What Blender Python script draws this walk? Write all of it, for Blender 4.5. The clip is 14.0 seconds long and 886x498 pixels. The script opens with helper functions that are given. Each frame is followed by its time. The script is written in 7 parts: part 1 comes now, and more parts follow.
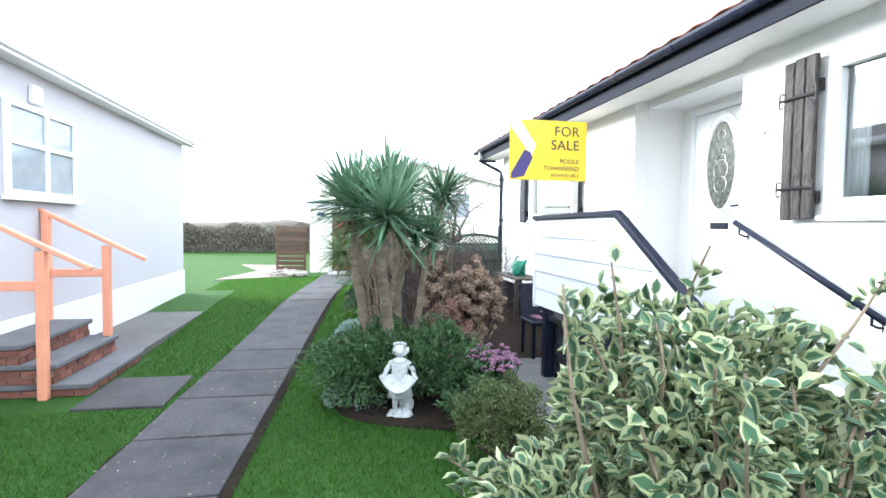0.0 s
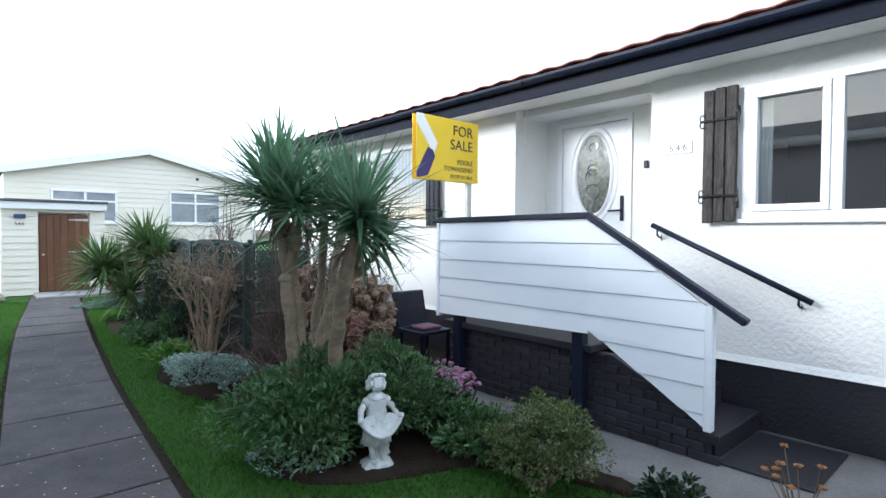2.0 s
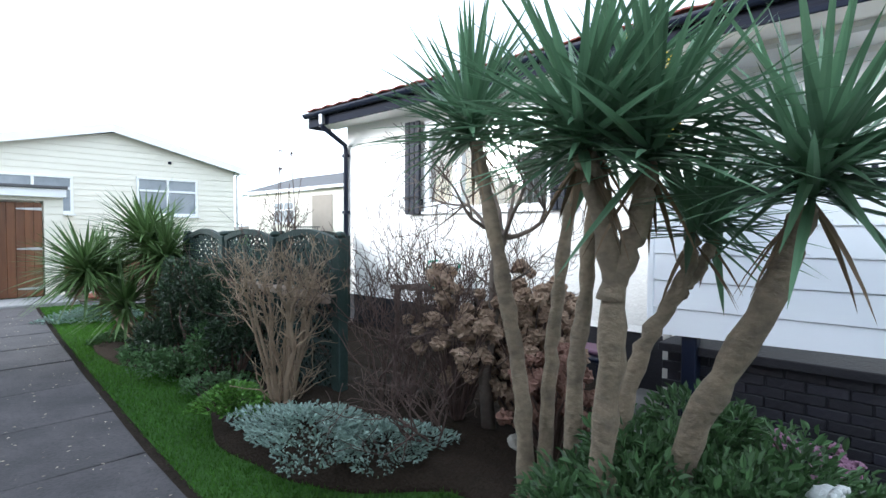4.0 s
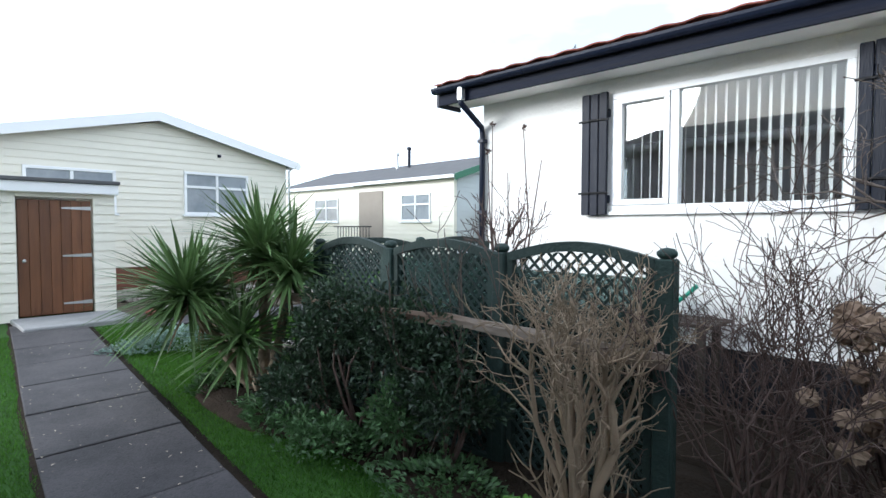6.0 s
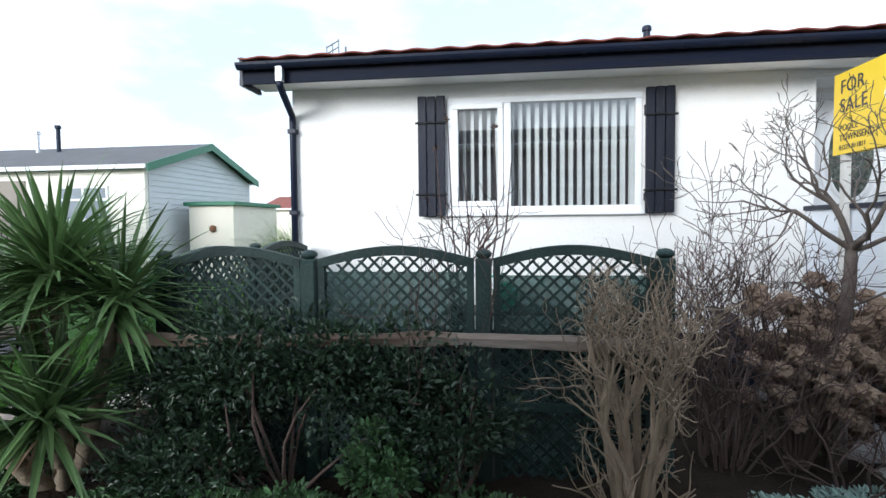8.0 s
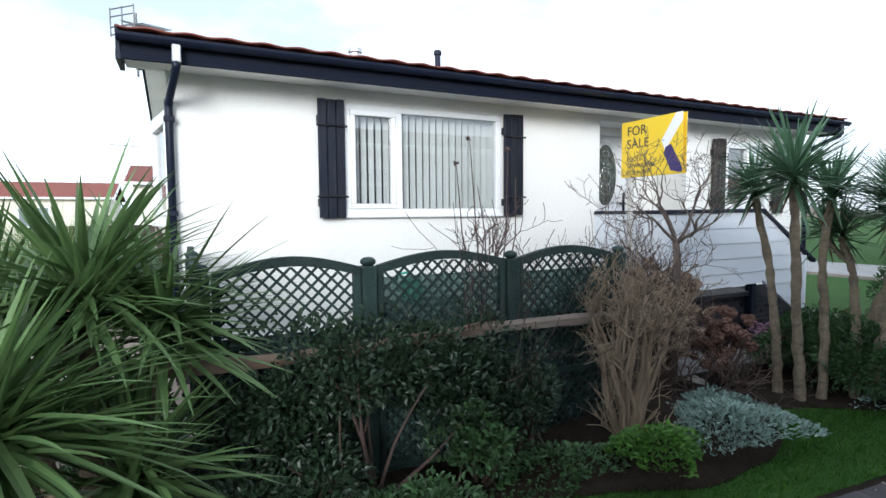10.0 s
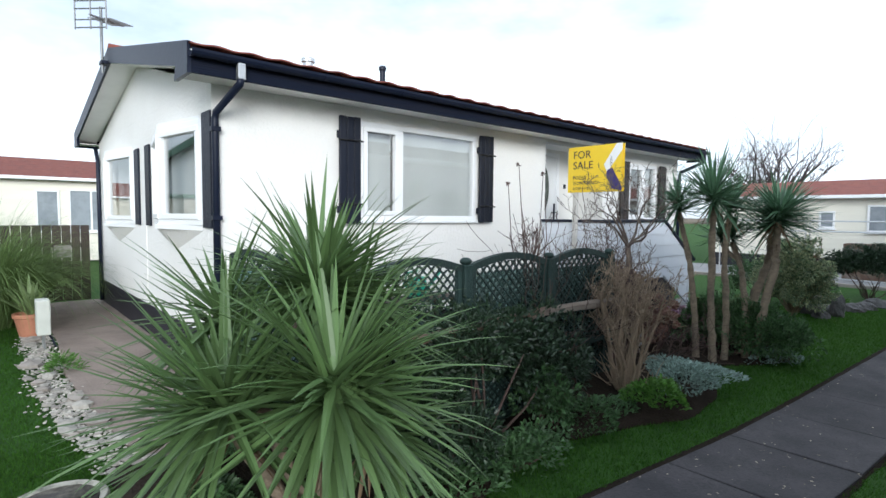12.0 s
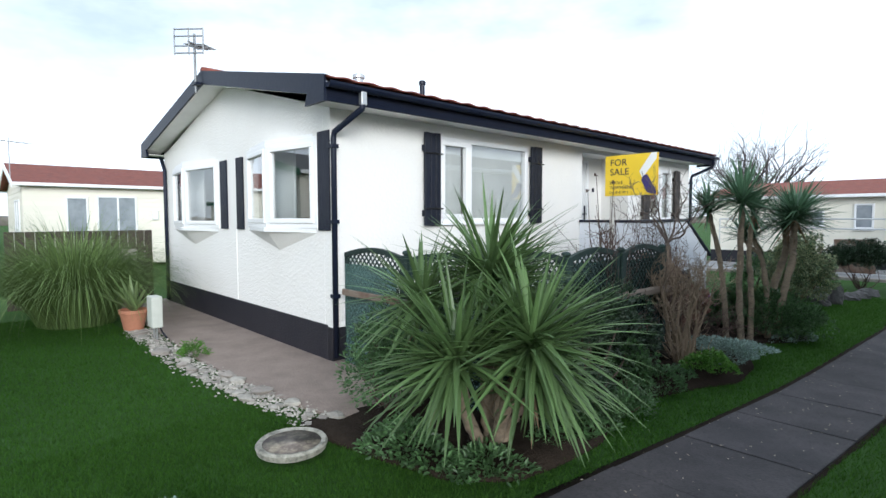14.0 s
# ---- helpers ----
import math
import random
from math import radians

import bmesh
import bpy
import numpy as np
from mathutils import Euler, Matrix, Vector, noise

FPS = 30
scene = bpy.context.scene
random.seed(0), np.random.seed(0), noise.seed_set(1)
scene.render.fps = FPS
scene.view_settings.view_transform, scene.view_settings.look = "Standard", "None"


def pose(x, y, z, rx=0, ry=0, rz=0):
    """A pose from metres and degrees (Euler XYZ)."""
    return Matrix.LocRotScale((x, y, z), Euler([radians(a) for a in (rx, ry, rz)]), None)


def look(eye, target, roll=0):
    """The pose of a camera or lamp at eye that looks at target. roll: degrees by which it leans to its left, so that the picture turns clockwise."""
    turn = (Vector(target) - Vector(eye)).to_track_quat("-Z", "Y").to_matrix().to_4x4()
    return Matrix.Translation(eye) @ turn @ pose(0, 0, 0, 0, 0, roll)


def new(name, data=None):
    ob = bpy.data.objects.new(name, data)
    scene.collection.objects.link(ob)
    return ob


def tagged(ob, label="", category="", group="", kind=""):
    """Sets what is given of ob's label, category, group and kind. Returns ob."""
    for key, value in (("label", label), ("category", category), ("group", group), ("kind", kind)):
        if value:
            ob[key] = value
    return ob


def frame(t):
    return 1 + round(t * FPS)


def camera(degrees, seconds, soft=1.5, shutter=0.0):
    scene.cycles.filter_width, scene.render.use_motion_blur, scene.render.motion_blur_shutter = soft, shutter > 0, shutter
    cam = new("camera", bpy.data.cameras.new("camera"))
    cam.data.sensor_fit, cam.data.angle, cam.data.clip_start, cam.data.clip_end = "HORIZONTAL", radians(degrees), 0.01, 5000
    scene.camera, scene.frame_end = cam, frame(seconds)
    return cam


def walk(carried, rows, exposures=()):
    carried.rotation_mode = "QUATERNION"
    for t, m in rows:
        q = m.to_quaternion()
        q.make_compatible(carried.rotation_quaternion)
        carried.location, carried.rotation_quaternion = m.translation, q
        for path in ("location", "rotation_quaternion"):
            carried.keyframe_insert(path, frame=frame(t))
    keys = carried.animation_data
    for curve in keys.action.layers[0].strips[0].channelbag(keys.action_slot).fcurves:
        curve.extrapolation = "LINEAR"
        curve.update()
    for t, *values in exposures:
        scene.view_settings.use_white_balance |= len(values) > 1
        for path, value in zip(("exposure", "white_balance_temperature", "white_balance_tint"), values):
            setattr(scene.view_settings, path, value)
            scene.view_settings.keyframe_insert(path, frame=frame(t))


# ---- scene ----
cam = camera(79.9, 14.0)
PATH = [
    (0, (0.084, 0.018, 1.501), (0.446, 1.983, 1.412), 0.7),
    (0.5, (-0.503, 0.162, 1.485), (0.203, 2.032, 1.437), 0.8),
    (1, (-0.993, 0.545, 1.45), (0.005, 2.277, 1.404), 0.8),
    (1.5, (-1.329, 0.985, 1.441), (-0.141, 2.594, 1.397), 0.6),
    (2, (-1.49, 1.491, 1.454), (-0.159, 2.983, 1.399), 0.4),
    (2.5, (-1.541, 2.103, 1.462), (-0.14, 3.529, 1.397), 0.2),
    (3, (-1.532, 2.752, 1.455), (-0.101, 4.147, 1.384), 0.1),
    (3.5, (-1.491, 3.46, 1.407), (-0.041, 4.836, 1.333), 0.0),
    (4, (-1.589, 4.204, 1.355), (-0.124, 5.564, 1.285), 0.2),
    (6.3, (-1.694, 6.957, 1.442), (-0.249, 8.337, 1.361), 0.1),
    (6.5, (-1.76, 7.137, 1.436), (-0.267, 8.465, 1.357), 0.2),
    (7, (-1.915, 7.486, 1.467), (-0.189, 8.492, 1.378), -0.6),
    (7.5, (-1.977, 7.998, 1.482), (-0.077, 8.619, 1.394), -0.5),
    (8, (-2.099, 8.477, 1.489), (-0.117, 8.724, 1.394), -0.6),
    (8.5, (-2.169, 8.984, 1.476), (-0.181, 8.794, 1.374), -0.5),
    (8.7, (-2.183, 9.19, 1.499), (-0.214, 8.854, 1.39), -0.8),
    (11, (-2.059, 11.692, 1.657), (-0.38, 10.614, 1.523), 0.5),
    (11.5, (-1.973, 12.102, 1.697), (-0.368, 10.916, 1.561), 0.5),
    (12, (-2.023, 12.453, 1.664), (-0.522, 11.138, 1.538), 0.5),
    (12.5, (-2.051, 12.812, 1.685), (-0.579, 11.465, 1.557), 0.3),
    (13, (-1.995, 13.236, 1.676), (-0.529, 11.881, 1.552), 0.2),
    (13.5, (-1.992, 13.603, 1.661), (-0.529, 12.244, 1.541), 0.1),
    (14, (-1.966, 13.909, 1.669), (-0.502, 12.551, 1.55), -0.1),
]
walk(cam, [(t, look(eye, target, roll)) for t, eye, target, roll in PATH],
     exposures=((0, 1.9, 5950, 7), (0.5, 1.6, 5900, 7), (1.0, 1.35, 5850, 7), (1.5, 1.05, 5800, 7), (2.5, 0.75, 5750, 7), (3.0, 0.75, 5750, 7), (4.0, 0.98, 5800, 7), (6.5, 0.5, 5850, 7), (8.5, 0.42, 5850, 8), (11.0, 0.22, 5950, 7), (14.0, 0.12, 5950, 7)))


# ---- world, sun, sky ----
SUN_DIR = Vector((-0.83, 0.48, 0.275)).normalized()
world = bpy.data.worlds.new("sky")
scene.world = world
world.use_nodes = True
wn, wl = world.node_tree.nodes, world.node_tree.links
wn.clear()
w_out = wn.new("ShaderNodeOutputWorld")
w_bg = wn.new("ShaderNodeBackground")
w_sky = wn.new("ShaderNodeTexSky")
w_sky.sky_type = "NISHITA"
w_sky.sun_disc = False
w_sky.sun_elevation = math.asin(SUN_DIR.z)
w_sky.sun_rotation = math.atan2(SUN_DIR.x, SUN_DIR.y)
w_sky.dust_density = 2.0
w_co = wn.new("ShaderNodeTexCoord")
w_map = wn.new("ShaderNodeMapping")
w_map.inputs["Scale"].default_value = (1.0, 1.0, 2.6)
w_noise = wn.new("ShaderNodeTexNoise")
w_noise.inputs["Scale"].default_value = 1.7
w_noise.inputs["Detail"].default_value = 6.0
w_noise.inputs["Roughness"].default_value = 0.55
w_ramp = wn.new("ShaderNodeValToRGB")
w_ramp.color_ramp.elements[0].position = 0.36
w_ramp.color_ramp.elements[0].color = (0.45, 0.45, 0.45, 1)
w_ramp.color_ramp.elements[1].position = 0.56
w_ramp.color_ramp.elements[1].color = (1, 1, 1, 1)
w_mix = wn.new("ShaderNodeMix")
w_mix.data_type = "RGBA"
w_mix.inputs["B"].default_value = (9.6, 10.1, 10.8, 1)
wl.new(w_co.outputs["Generated"], w_map.inputs["Vector"])
wl.new(w_map.outputs["Vector"], w_noise.inputs["Vector"])
wl.new(w_noise.outputs["Fac"], w_ramp.inputs["Fac"])
wl.new(w_ramp.outputs["Color"], w_mix.inputs["Factor"])
wl.new(w_sky.outputs["Color"], w_mix.inputs["A"])
wl.new(w_mix.outputs["Result"], w_bg.inputs["Color"])
w_bg.inputs["Strength"].default_value = 0.13
wl.new(w_bg.outputs["Background"], w_out.inputs["Surface"])

sun = new("sun", bpy.data.lights.new("sun", "SUN"))
sun.data.energy = 2.8
sun.data.angle = radians(24)
sun.data.color = (1.0, 0.96, 0.91)
sun.matrix_world = look(SUN_DIR * 60, (0, 0, 0))


# ---- materials ----
def material(name, base, rough=0.7, metal=0.0, var=0.0, scale=6.0, dark=None, bump=0.0, bump_scale=60.0,
             island=0.0, each=0.0, spec=0.5, stretch=(1, 1, 1), fine=0.0, fine_scale=90.0, trans=0.0):
    """Procedural paint: base colour, broad stains toward dark, fine grain, relief, and a random shift per island or per object."""
    m = bpy.data.materials.new(name)
    m.use_nodes = True
    n, l = m.node_tree.nodes, m.node_tree.links
    b = n["Principled BSDF"]
    b.inputs["Roughness"].default_value = rough
    b.inputs["Metallic"].default_value = metal
    b.inputs["Specular IOR Level"].default_value = spec
    co = n.new("ShaderNodeTexCoord")
    mp = n.new("ShaderNodeMapping")
    mp.inputs["Scale"].default_value = stretch
    l.new(co.outputs["Object"], mp.inputs["Vector"])
    col = n.new("ShaderNodeRGB")
    col.outputs[0].default_value = (*base, 1)
    last = col.outputs[0]
    if dark is None:
        dark = tuple(c * 0.55 for c in base)

    def mix(fac_socket, a, bcol, lo, hi, amount):
        ra = n.new("ShaderNodeMapRange")
        ra.inputs["From Min"].default_value = lo
        ra.inputs["From Max"].default_value = hi
        ra.inputs["To Max"].default_value = amount
        l.new(fac_socket, ra.inputs["Value"])
        mx = n.new("ShaderNodeMix")
        mx.data_type = "RGBA"
        l.new(ra.outputs["Result"], mx.inputs["Factor"])
        l.new(a, mx.inputs["A"])
        mx.inputs["B"].default_value = (*bcol, 1)
        return mx.outputs["Result"]

    if var:
        nz = n.new("ShaderNodeTexNoise")
        nz.inputs["Scale"].default_value = scale
        nz.inputs["Detail"].default_value = 6
        nz.inputs["Roughness"].default_value = 0.62
        l.new(mp.outputs["Vector"], nz.inputs["Vector"])
        last = mix(nz.outputs["Fac"], last, dark, 0.42, 0.7, var)
    if fine:
        nf = n.new("ShaderNodeTexNoise")
        nf.inputs["Scale"].default_value = fine_scale
        nf.inputs["Detail"].default_value = 3
        l.new(mp.outputs["Vector"], nf.inputs["Vector"])
        last = mix(nf.outputs["Fac"], last, dark, 0.45, 0.65, fine)
    if island or each:
        if island:
            rnd = n.new("ShaderNodeNewGeometry").outputs["Random Per Island"]
        else:
            rnd = n.new("ShaderNodeObjectInfo").outputs["Random"]
        hs = n.new("ShaderNodeHueSaturation")
        ra = n.new("ShaderNodeMapRange")
        amount = island or each
        ra.inputs["To Min"].default_value = 1 - amount
        ra.inputs["To Max"].default_value = 1 + amount
        l.new(rnd, ra.inputs["Value"])
        l.new(ra.outputs["Result"], hs.inputs["Value"])
        l.new(last, hs.inputs["Color"])
        last = hs.outputs["Color"]
    l.new(last, b.inputs["Base Color"])
    if bump:
        nb = n.new("ShaderNodeTexNoise")
        nb.inputs["Scale"].default_value = bump_scale
        nb.inputs["Detail"].default_value = 4
        l.new(mp.outputs["Vector"], nb.inputs["Vector"])
        bp = n.new("ShaderNodeBump")
        bp.inputs["Strength"].default_value = bump
        bp.inputs["Distance"].default_value = 0.02
        l.new(nb.outputs["Fac"], bp.inputs["Height"])
        l.new(bp.outputs["Normal"], b.inputs["Normal"])
    if trans:
        tr = n.new("ShaderNodeBsdfTranslucent")
        l.new(last, tr.inputs["Color"])
        ms = n.new("ShaderNodeMixShader")
        ms.inputs["Fac"].default_value = trans
        l.new(b.outputs["BSDF"], ms.inputs[1])
        l.new(tr.outputs["BSDF"], ms.inputs[2])
        l.new(ms.outputs["Shader"], n["Material Output"].inputs["Surface"])
    return m


def glass_material(name, tint=(0.9, 0.95, 0.95), rough=0.0):
    m = bpy.data.materials.new(name)
    m.use_nodes = True
    n, l = m.node_tree.nodes, m.node_tree.links
    n.remove(n["Principled BSDF"])
    tr = n.new("ShaderNodeBsdfTransparent")
    tr.inputs["Color"].default_value = (*tint, 1)
    gl = n.new("ShaderNodeBsdfGlossy")
    gl.inputs["Roughness"].default_value = rough
    lw = n.new("ShaderNodeLayerWeight")
    lw.inputs["Blend"].default_value = 0.5
    pw = n.new("ShaderNodeMath")
    pw.operation = "POWER"
    pw.inputs[1].default_value = 2.2
    fr = n.new("ShaderNodeMath")
    fr.operation = "MULTIPLY_ADD"
    fr.inputs[1].default_value = 0.75
    fr.inputs[2].default_value = 0.09
    ms = n.new("ShaderNodeMixShader")
    l.new(lw.outputs["Facing"], pw.inputs[0])
    l.new(pw.outputs["Value"], fr.inputs[0])
    l.new(fr.outputs["Value"], ms.inputs["Fac"])
    l.new(tr.outputs["BSDF"], ms.inputs[1])
    l.new(gl.outputs["BSDF"], ms.inputs[2])
    l.new(ms.outputs["Shader"], n["Material Output"].inputs["Surface"])
    return m


LAWN = material("lawn", (0.038, 0.100, 0.016), 0.9, var=0.8, scale=1.6, dark=(0.024, 0.070, 0.010), fine=0.6, fine_scale=140, bump=0.9, bump_scale=90, spec=0.2)
BLADE = material("grass_blade", (0.056, 0.138, 0.020), 0.75, island=0.4, spec=0.2, trans=0.6)
SOIL = material("soil", (0.032, 0.024, 0.018), 0.95, var=0.7, scale=9, fine=0.7, fine_scale=60, bump=1.0, bump_scale=45, spec=0.1)
SLAB = material("path_slab", (0.064, 0.059, 0.063), 0.85, var=0.95, scale=1.7, dark=(0.020, 0.019, 0.023), fine=0.45, fine_scale=45, bump=0.35, bump_scale=70, each=0.08)
CONCRETE = material("old_concrete", (0.27, 0.215, 0.185), 0.88, var=0.65, scale=2.4, dark=(0.15, 0.118, 0.10), fine=0.45, fine_scale=60, bump=0.4, bump_scale=50)
GREYCON = material("grey_concrete", (0.30, 0.30, 0.30), 0.88, var=0.6, scale=2.5, fine=0.35, fine_scale=60, bump=0.35, bump_scale=50)
SIDECON = material("damp_grey_concrete", (0.17, 0.165, 0.165), 0.85, var=0.7, scale=2.5, dark=(0.085, 0.08, 0.08), fine=0.4, fine_scale=60, bump=0.35, bump_scale=50)
RENDER_WHITE = material("white_render", (0.80, 0.79, 0.765), 0.8, var=0.16, scale=1.1, dark=(0.62, 0.60, 0.56), bump=0.55, bump_scale=26, fine=0.08, fine_scale=40)
SOFFIT = material("soffit_paint", (0.87, 0.86, 0.84), 0.7, var=0.2, scale=2)
BLACK = material("black_gloss_paint", (0.007, 0.011, 0.026), 0.42, var=0.5, scale=3, dark=(0.014, 0.016, 0.028), spec=0.25, bump=0.1, bump_scale=25)
SKIRT = material("black_masonry_paint", (0.014, 0.014, 0.022), 0.55, var=0.5, scale=2.2, dark=(0.03, 0.028, 0.036), bump=0.35, bump_scale=35, each=0.35)
FASCIA = material("dark_fascia_board", (0.006, 0.009, 0.021), 0.6, var=0.6, scale=4, dark=(0.016, 0.014, 0.014), spec=0.12, stretch=(1, 0.25, 3), bump=0.35, bump_scale=20)
UPVC = material("white_upvc", (0.83, 0.84, 0.85), 0.3, var=0.07, scale=3, dark=(0.7, 0.7, 0.69))
BOARD = material("white_board", (0.74, 0.77, 0.82), 0.38, var=0.12, scale=3, dark=(0.6, 0.62, 0.66), stretch=(1, 0.3, 2), each=0.03)
GLASS = glass_material("window_glass", (0.96, 0.98, 0.98))
BLIND = material("vertical_blind", (0.82, 0.83, 0.82), 0.8, var=0.08, scale=8, each=0.05, trans=0.3)
DARKROOM = material("room_paint", (0.33, 0.29, 0.25), 0.9, var=0.2, scale=2)
SHUTTER = material("weathered_black_wood", (0.012, 0.010, 0.010), 0.48, var=0.8, scale=4.5, dark=(0.06, 0.05, 0.044), spec=0.3, stretch=(2.2, 2.2, 0.5), fine=0.5, fine_scale=26, bump=0.8, bump_scale=24, each=0.3)
SHUTTER2 = material("painted_black_wood", (0.008, 0.011, 0.022), 0.5, var=0.6, scale=4, dark=(0.022, 0.024, 0.032), spec=0.25, stretch=(3, 3, 0.4), bump=0.3, bump_scale=30, each=0.25)
IRON = material("wrought_iron", (0.02, 0.02, 0.022), 0.45, metal=0.3, bump=0.3, bump_scale=60)
TILE = material("red_concrete_tile", (0.23, 0.065, 0.045), 0.85, var=0.6, scale=5, dark=(0.10, 0.035, 0.03), bump=0.4, bump_scale=80, each=0.25)
SIGN_Y = material("sign_yellow", (0.86, 0.60, 0.035), 0.42, var=0.08, scale=3)
SIGN_W = material("sign_white", (0.85, 0.85, 0.84), 0.42, var=0.05)
SIGN_P = material("sign_purple", (0.05, 0.035, 0.15), 0.42, var=0.1)
SIGN_T = material("sign_lettering", (0.03, 0.03, 0.05), 0.45)
POST = material("timber_post", (0.62, 0.60, 0.56), 0.7, var=0.4, scale=6)
GREEN_STAIN = material("dark_green_stain", (0.010, 0.028, 0.024), 0.7, var=0.7, scale=5, dark=(0.028, 0.05, 0.045), bump=0.5, bump_scale=50, each=0.3)
RUSTIC = material("weathered_rail_wood", (0.15, 0.095, 0.065), 0.9, var=0.9, scale=3, dark=(0.27, 0.235, 0.20), stretch=(1, 0.2, 1), bump=0.7, bump_scale=30)
BARK = material("cordyline_bark", (0.27, 0.215, 0.15), 0.9, var=0.8, scale=7, dark=(0.12, 0.095, 0.072), stretch=(1, 1, 1.5), fine=0.35, fine_scale=30, bump=0.7, bump_scale=24)
TWIG = material("bare_twig", (0.28, 0.21, 0.145), 0.85, var=0.6, scale=5, island=0.3, bump=0.4, bump_scale=60)
TWIG_D = material("dark_twig", (0.10, 0.065, 0.055), 0.85, var=0.5, scale=5, island=0.3)
STRAP = material("cordyline_leaf", (0.100, 0.170, 0.060), 0.45, island=0.35, spec=0.5, trans=0.2)
STRAP_B = material("cordyline_blue_leaf", (0.105, 0.195, 0.112), 0.40, island=0.35, spec=0.5, trans=0.28)
DEADLEAF = material("dead_leaf", (0.17, 0.12, 0.075), 0.9, island=0.35, trans=0.15)
LEAF = material("shrub_leaf", (0.066, 0.135, 0.050), 0.5, island=0.45, trans=0.15)
LEAF_D = material("dark_evergreen_leaf", (0.026, 0.050, 0.025), 0.40, island=0.5, trans=0.08)
LEAF_L = material("fresh_green_leaf", (0.085, 0.20, 0.030), 0.55, island=0.4, trans=0.2)
LEAF_BALL = material("box_leaf", (0.085, 0.115, 0.035), 0.5, island=0.5, trans=0.12)
SILVER = material("silver_leaf", (0.24, 0.33, 0.29), 0.8, island=0.35)
PINK = material("pink_flower", (0.24, 0.12, 0.19), 0.7, island=0.45, trans=0.15)
RUSSET = material("dry_flower_head", (0.30, 0.215, 0.155), 0.9, island=0.4, trans=0.15)
REDLEAF = material("dry_red_flower_head", (0.20, 0.11, 0.085), 0.9, island=0.4, trans=0.15)
RUSTHEAD = material("rust_seed_head", (0.20, 0.095, 0.04), 0.9, island=0.3)
VAR_C = material("cream_leaf_margin", (0.40, 0.44, 0.24), 0.45, island=0.35, trans=0.15)
VAR_G = material("variegated_leaf_green", (0.068, 0.140, 0.072), 0.42, island=0.45, trans=0.12)
REED = material("pampas_blade", (0.13, 0.20, 0.06), 0.7, island=0.4, trans=0.2)
STONE_W = material("white_stone", (0.36, 0.34, 0.30), 0.9, var=0.7, scale=12, dark=(0.20, 0.19, 0.165), bump=0.7, bump_scale=30, each=0.2)
STONE_G = material("grey_stone", (0.30, 0.27, 0.24), 0.9, var=0.6, scale=9, bump=0.7, bump_scale=25, each=0.3)
STATUE = material("white_weathered_statue", (0.56, 0.58, 0.58), 0.75, var=0.7, scale=14, dark=(0.34, 0.37, 0.37), bump=0.4, bump_scale=60)
TERRA = material("terracotta", (0.46, 0.20, 0.12), 0.8, var=0.4, scale=8, bump=0.2)
CREAM = material("cream_cladding", (0.78, 0.75, 0.65), 0.55, var=0.14, scale=1.5, dark=(0.66, 0.62, 0.52), each=0.03)
# cream boarding greyed: the shade on the green-trimmed gable is in the colour
CREAM_SHADE = material("shaded_cream_cladding", (0.52, 0.55, 0.56), 0.55, var=0.15, scale=1.5)
CREAM_W = material("cream_render", (0.76, 0.71, 0.60), 0.7, var=0.15, scale=1.2, bump=0.2, bump_scale=25)
ROOF_G = material("grey_felt_roof", (0.10, 0.10, 0.105), 0.85, var=0.4, scale=2)
GREEN_P = material("green_paint", (0.012, 0.14, 0.07), 0.4, var=0.2, scale=4)
BROWN_D = material("varnished_door_wood", (0.16, 0.065, 0.028), 0.45, var=0.7, scale=4, dark=(0.075, 0.028, 0.014), stretch=(3, 3, 0.35), bump=0.3, bump_scale=30, each=0.2)
GREY_R = material("lilac_grey_render", (0.50, 0.48, 0.50), 0.8, var=0.18, scale=1.2, dark=(0.42, 0.40, 0.42), bump=0.35, bump_scale=30)
SALMON = material("salmon_paint", (0.80, 0.34, 0.21), 0.45, var=0.2, scale=5)
BRICK = material("red_brick", (0.22, 0.085, 0.06), 0.9, var=0.6, scale=9, bump=0.5, bump_scale=60, each=0.3)
MORTAR = material("mortar", (0.30, 0.27, 0.24), 0.95, fine=0.4, bump=0.4)
STEP_T = material("step_slab", (0.13, 0.13, 0.14), 0.85, var=0.6, scale=5, bump=0.3)
STEEL = material("galvanised_steel", (0.55, 0.56, 0.57), 0.4, metal=0.8, var=0.2)
RED_P = material("red_plastic", (0.35, 0.03, 0.04), 0.4)
GREEN_PL = material("green_plastic", (0.012, 0.26, 0.17), 0.35, var=0.15)
NAVY = material("navy_plastic", (0.02, 0.05, 0.16), 0.4)
CHROME = material("chrome", (0.7, 0.7, 0.7), 0.2, metal=1.0)
BRASS_Y = material("yellow_lamp_glass", (0.80, 0.72, 0.28), 0.3)
HEDGE = material("far_hedge", (0.16, 0.14, 0.115), 0.95, island=0.18, var=0.5, scale=1.5)
PEAT = material("green_netting", (0.10, 0.18, 0.165), 0.8, var=0.5, scale=5, fine=0.3)
pn, pl = PEAT.node_tree.nodes, PEAT.node_tree.links
p_clear, p_mix = pn.new("ShaderNodeBsdfTransparent"), pn.new("ShaderNodeMixShader")
p_clear.inputs["Color"].default_value = (0.80, 0.92, 0.90, 1)
p_mix.inputs["Fac"].default_value = 0.42
pl.new(pn["Principled BSDF"].outputs["BSDF"], p_mix.inputs[1])
pl.new(p_clear.outputs["BSDF"], p_mix.inputs[2])
pl.new(p_mix.outputs["Shader"], pn["Material Output"].inputs["Surface"])


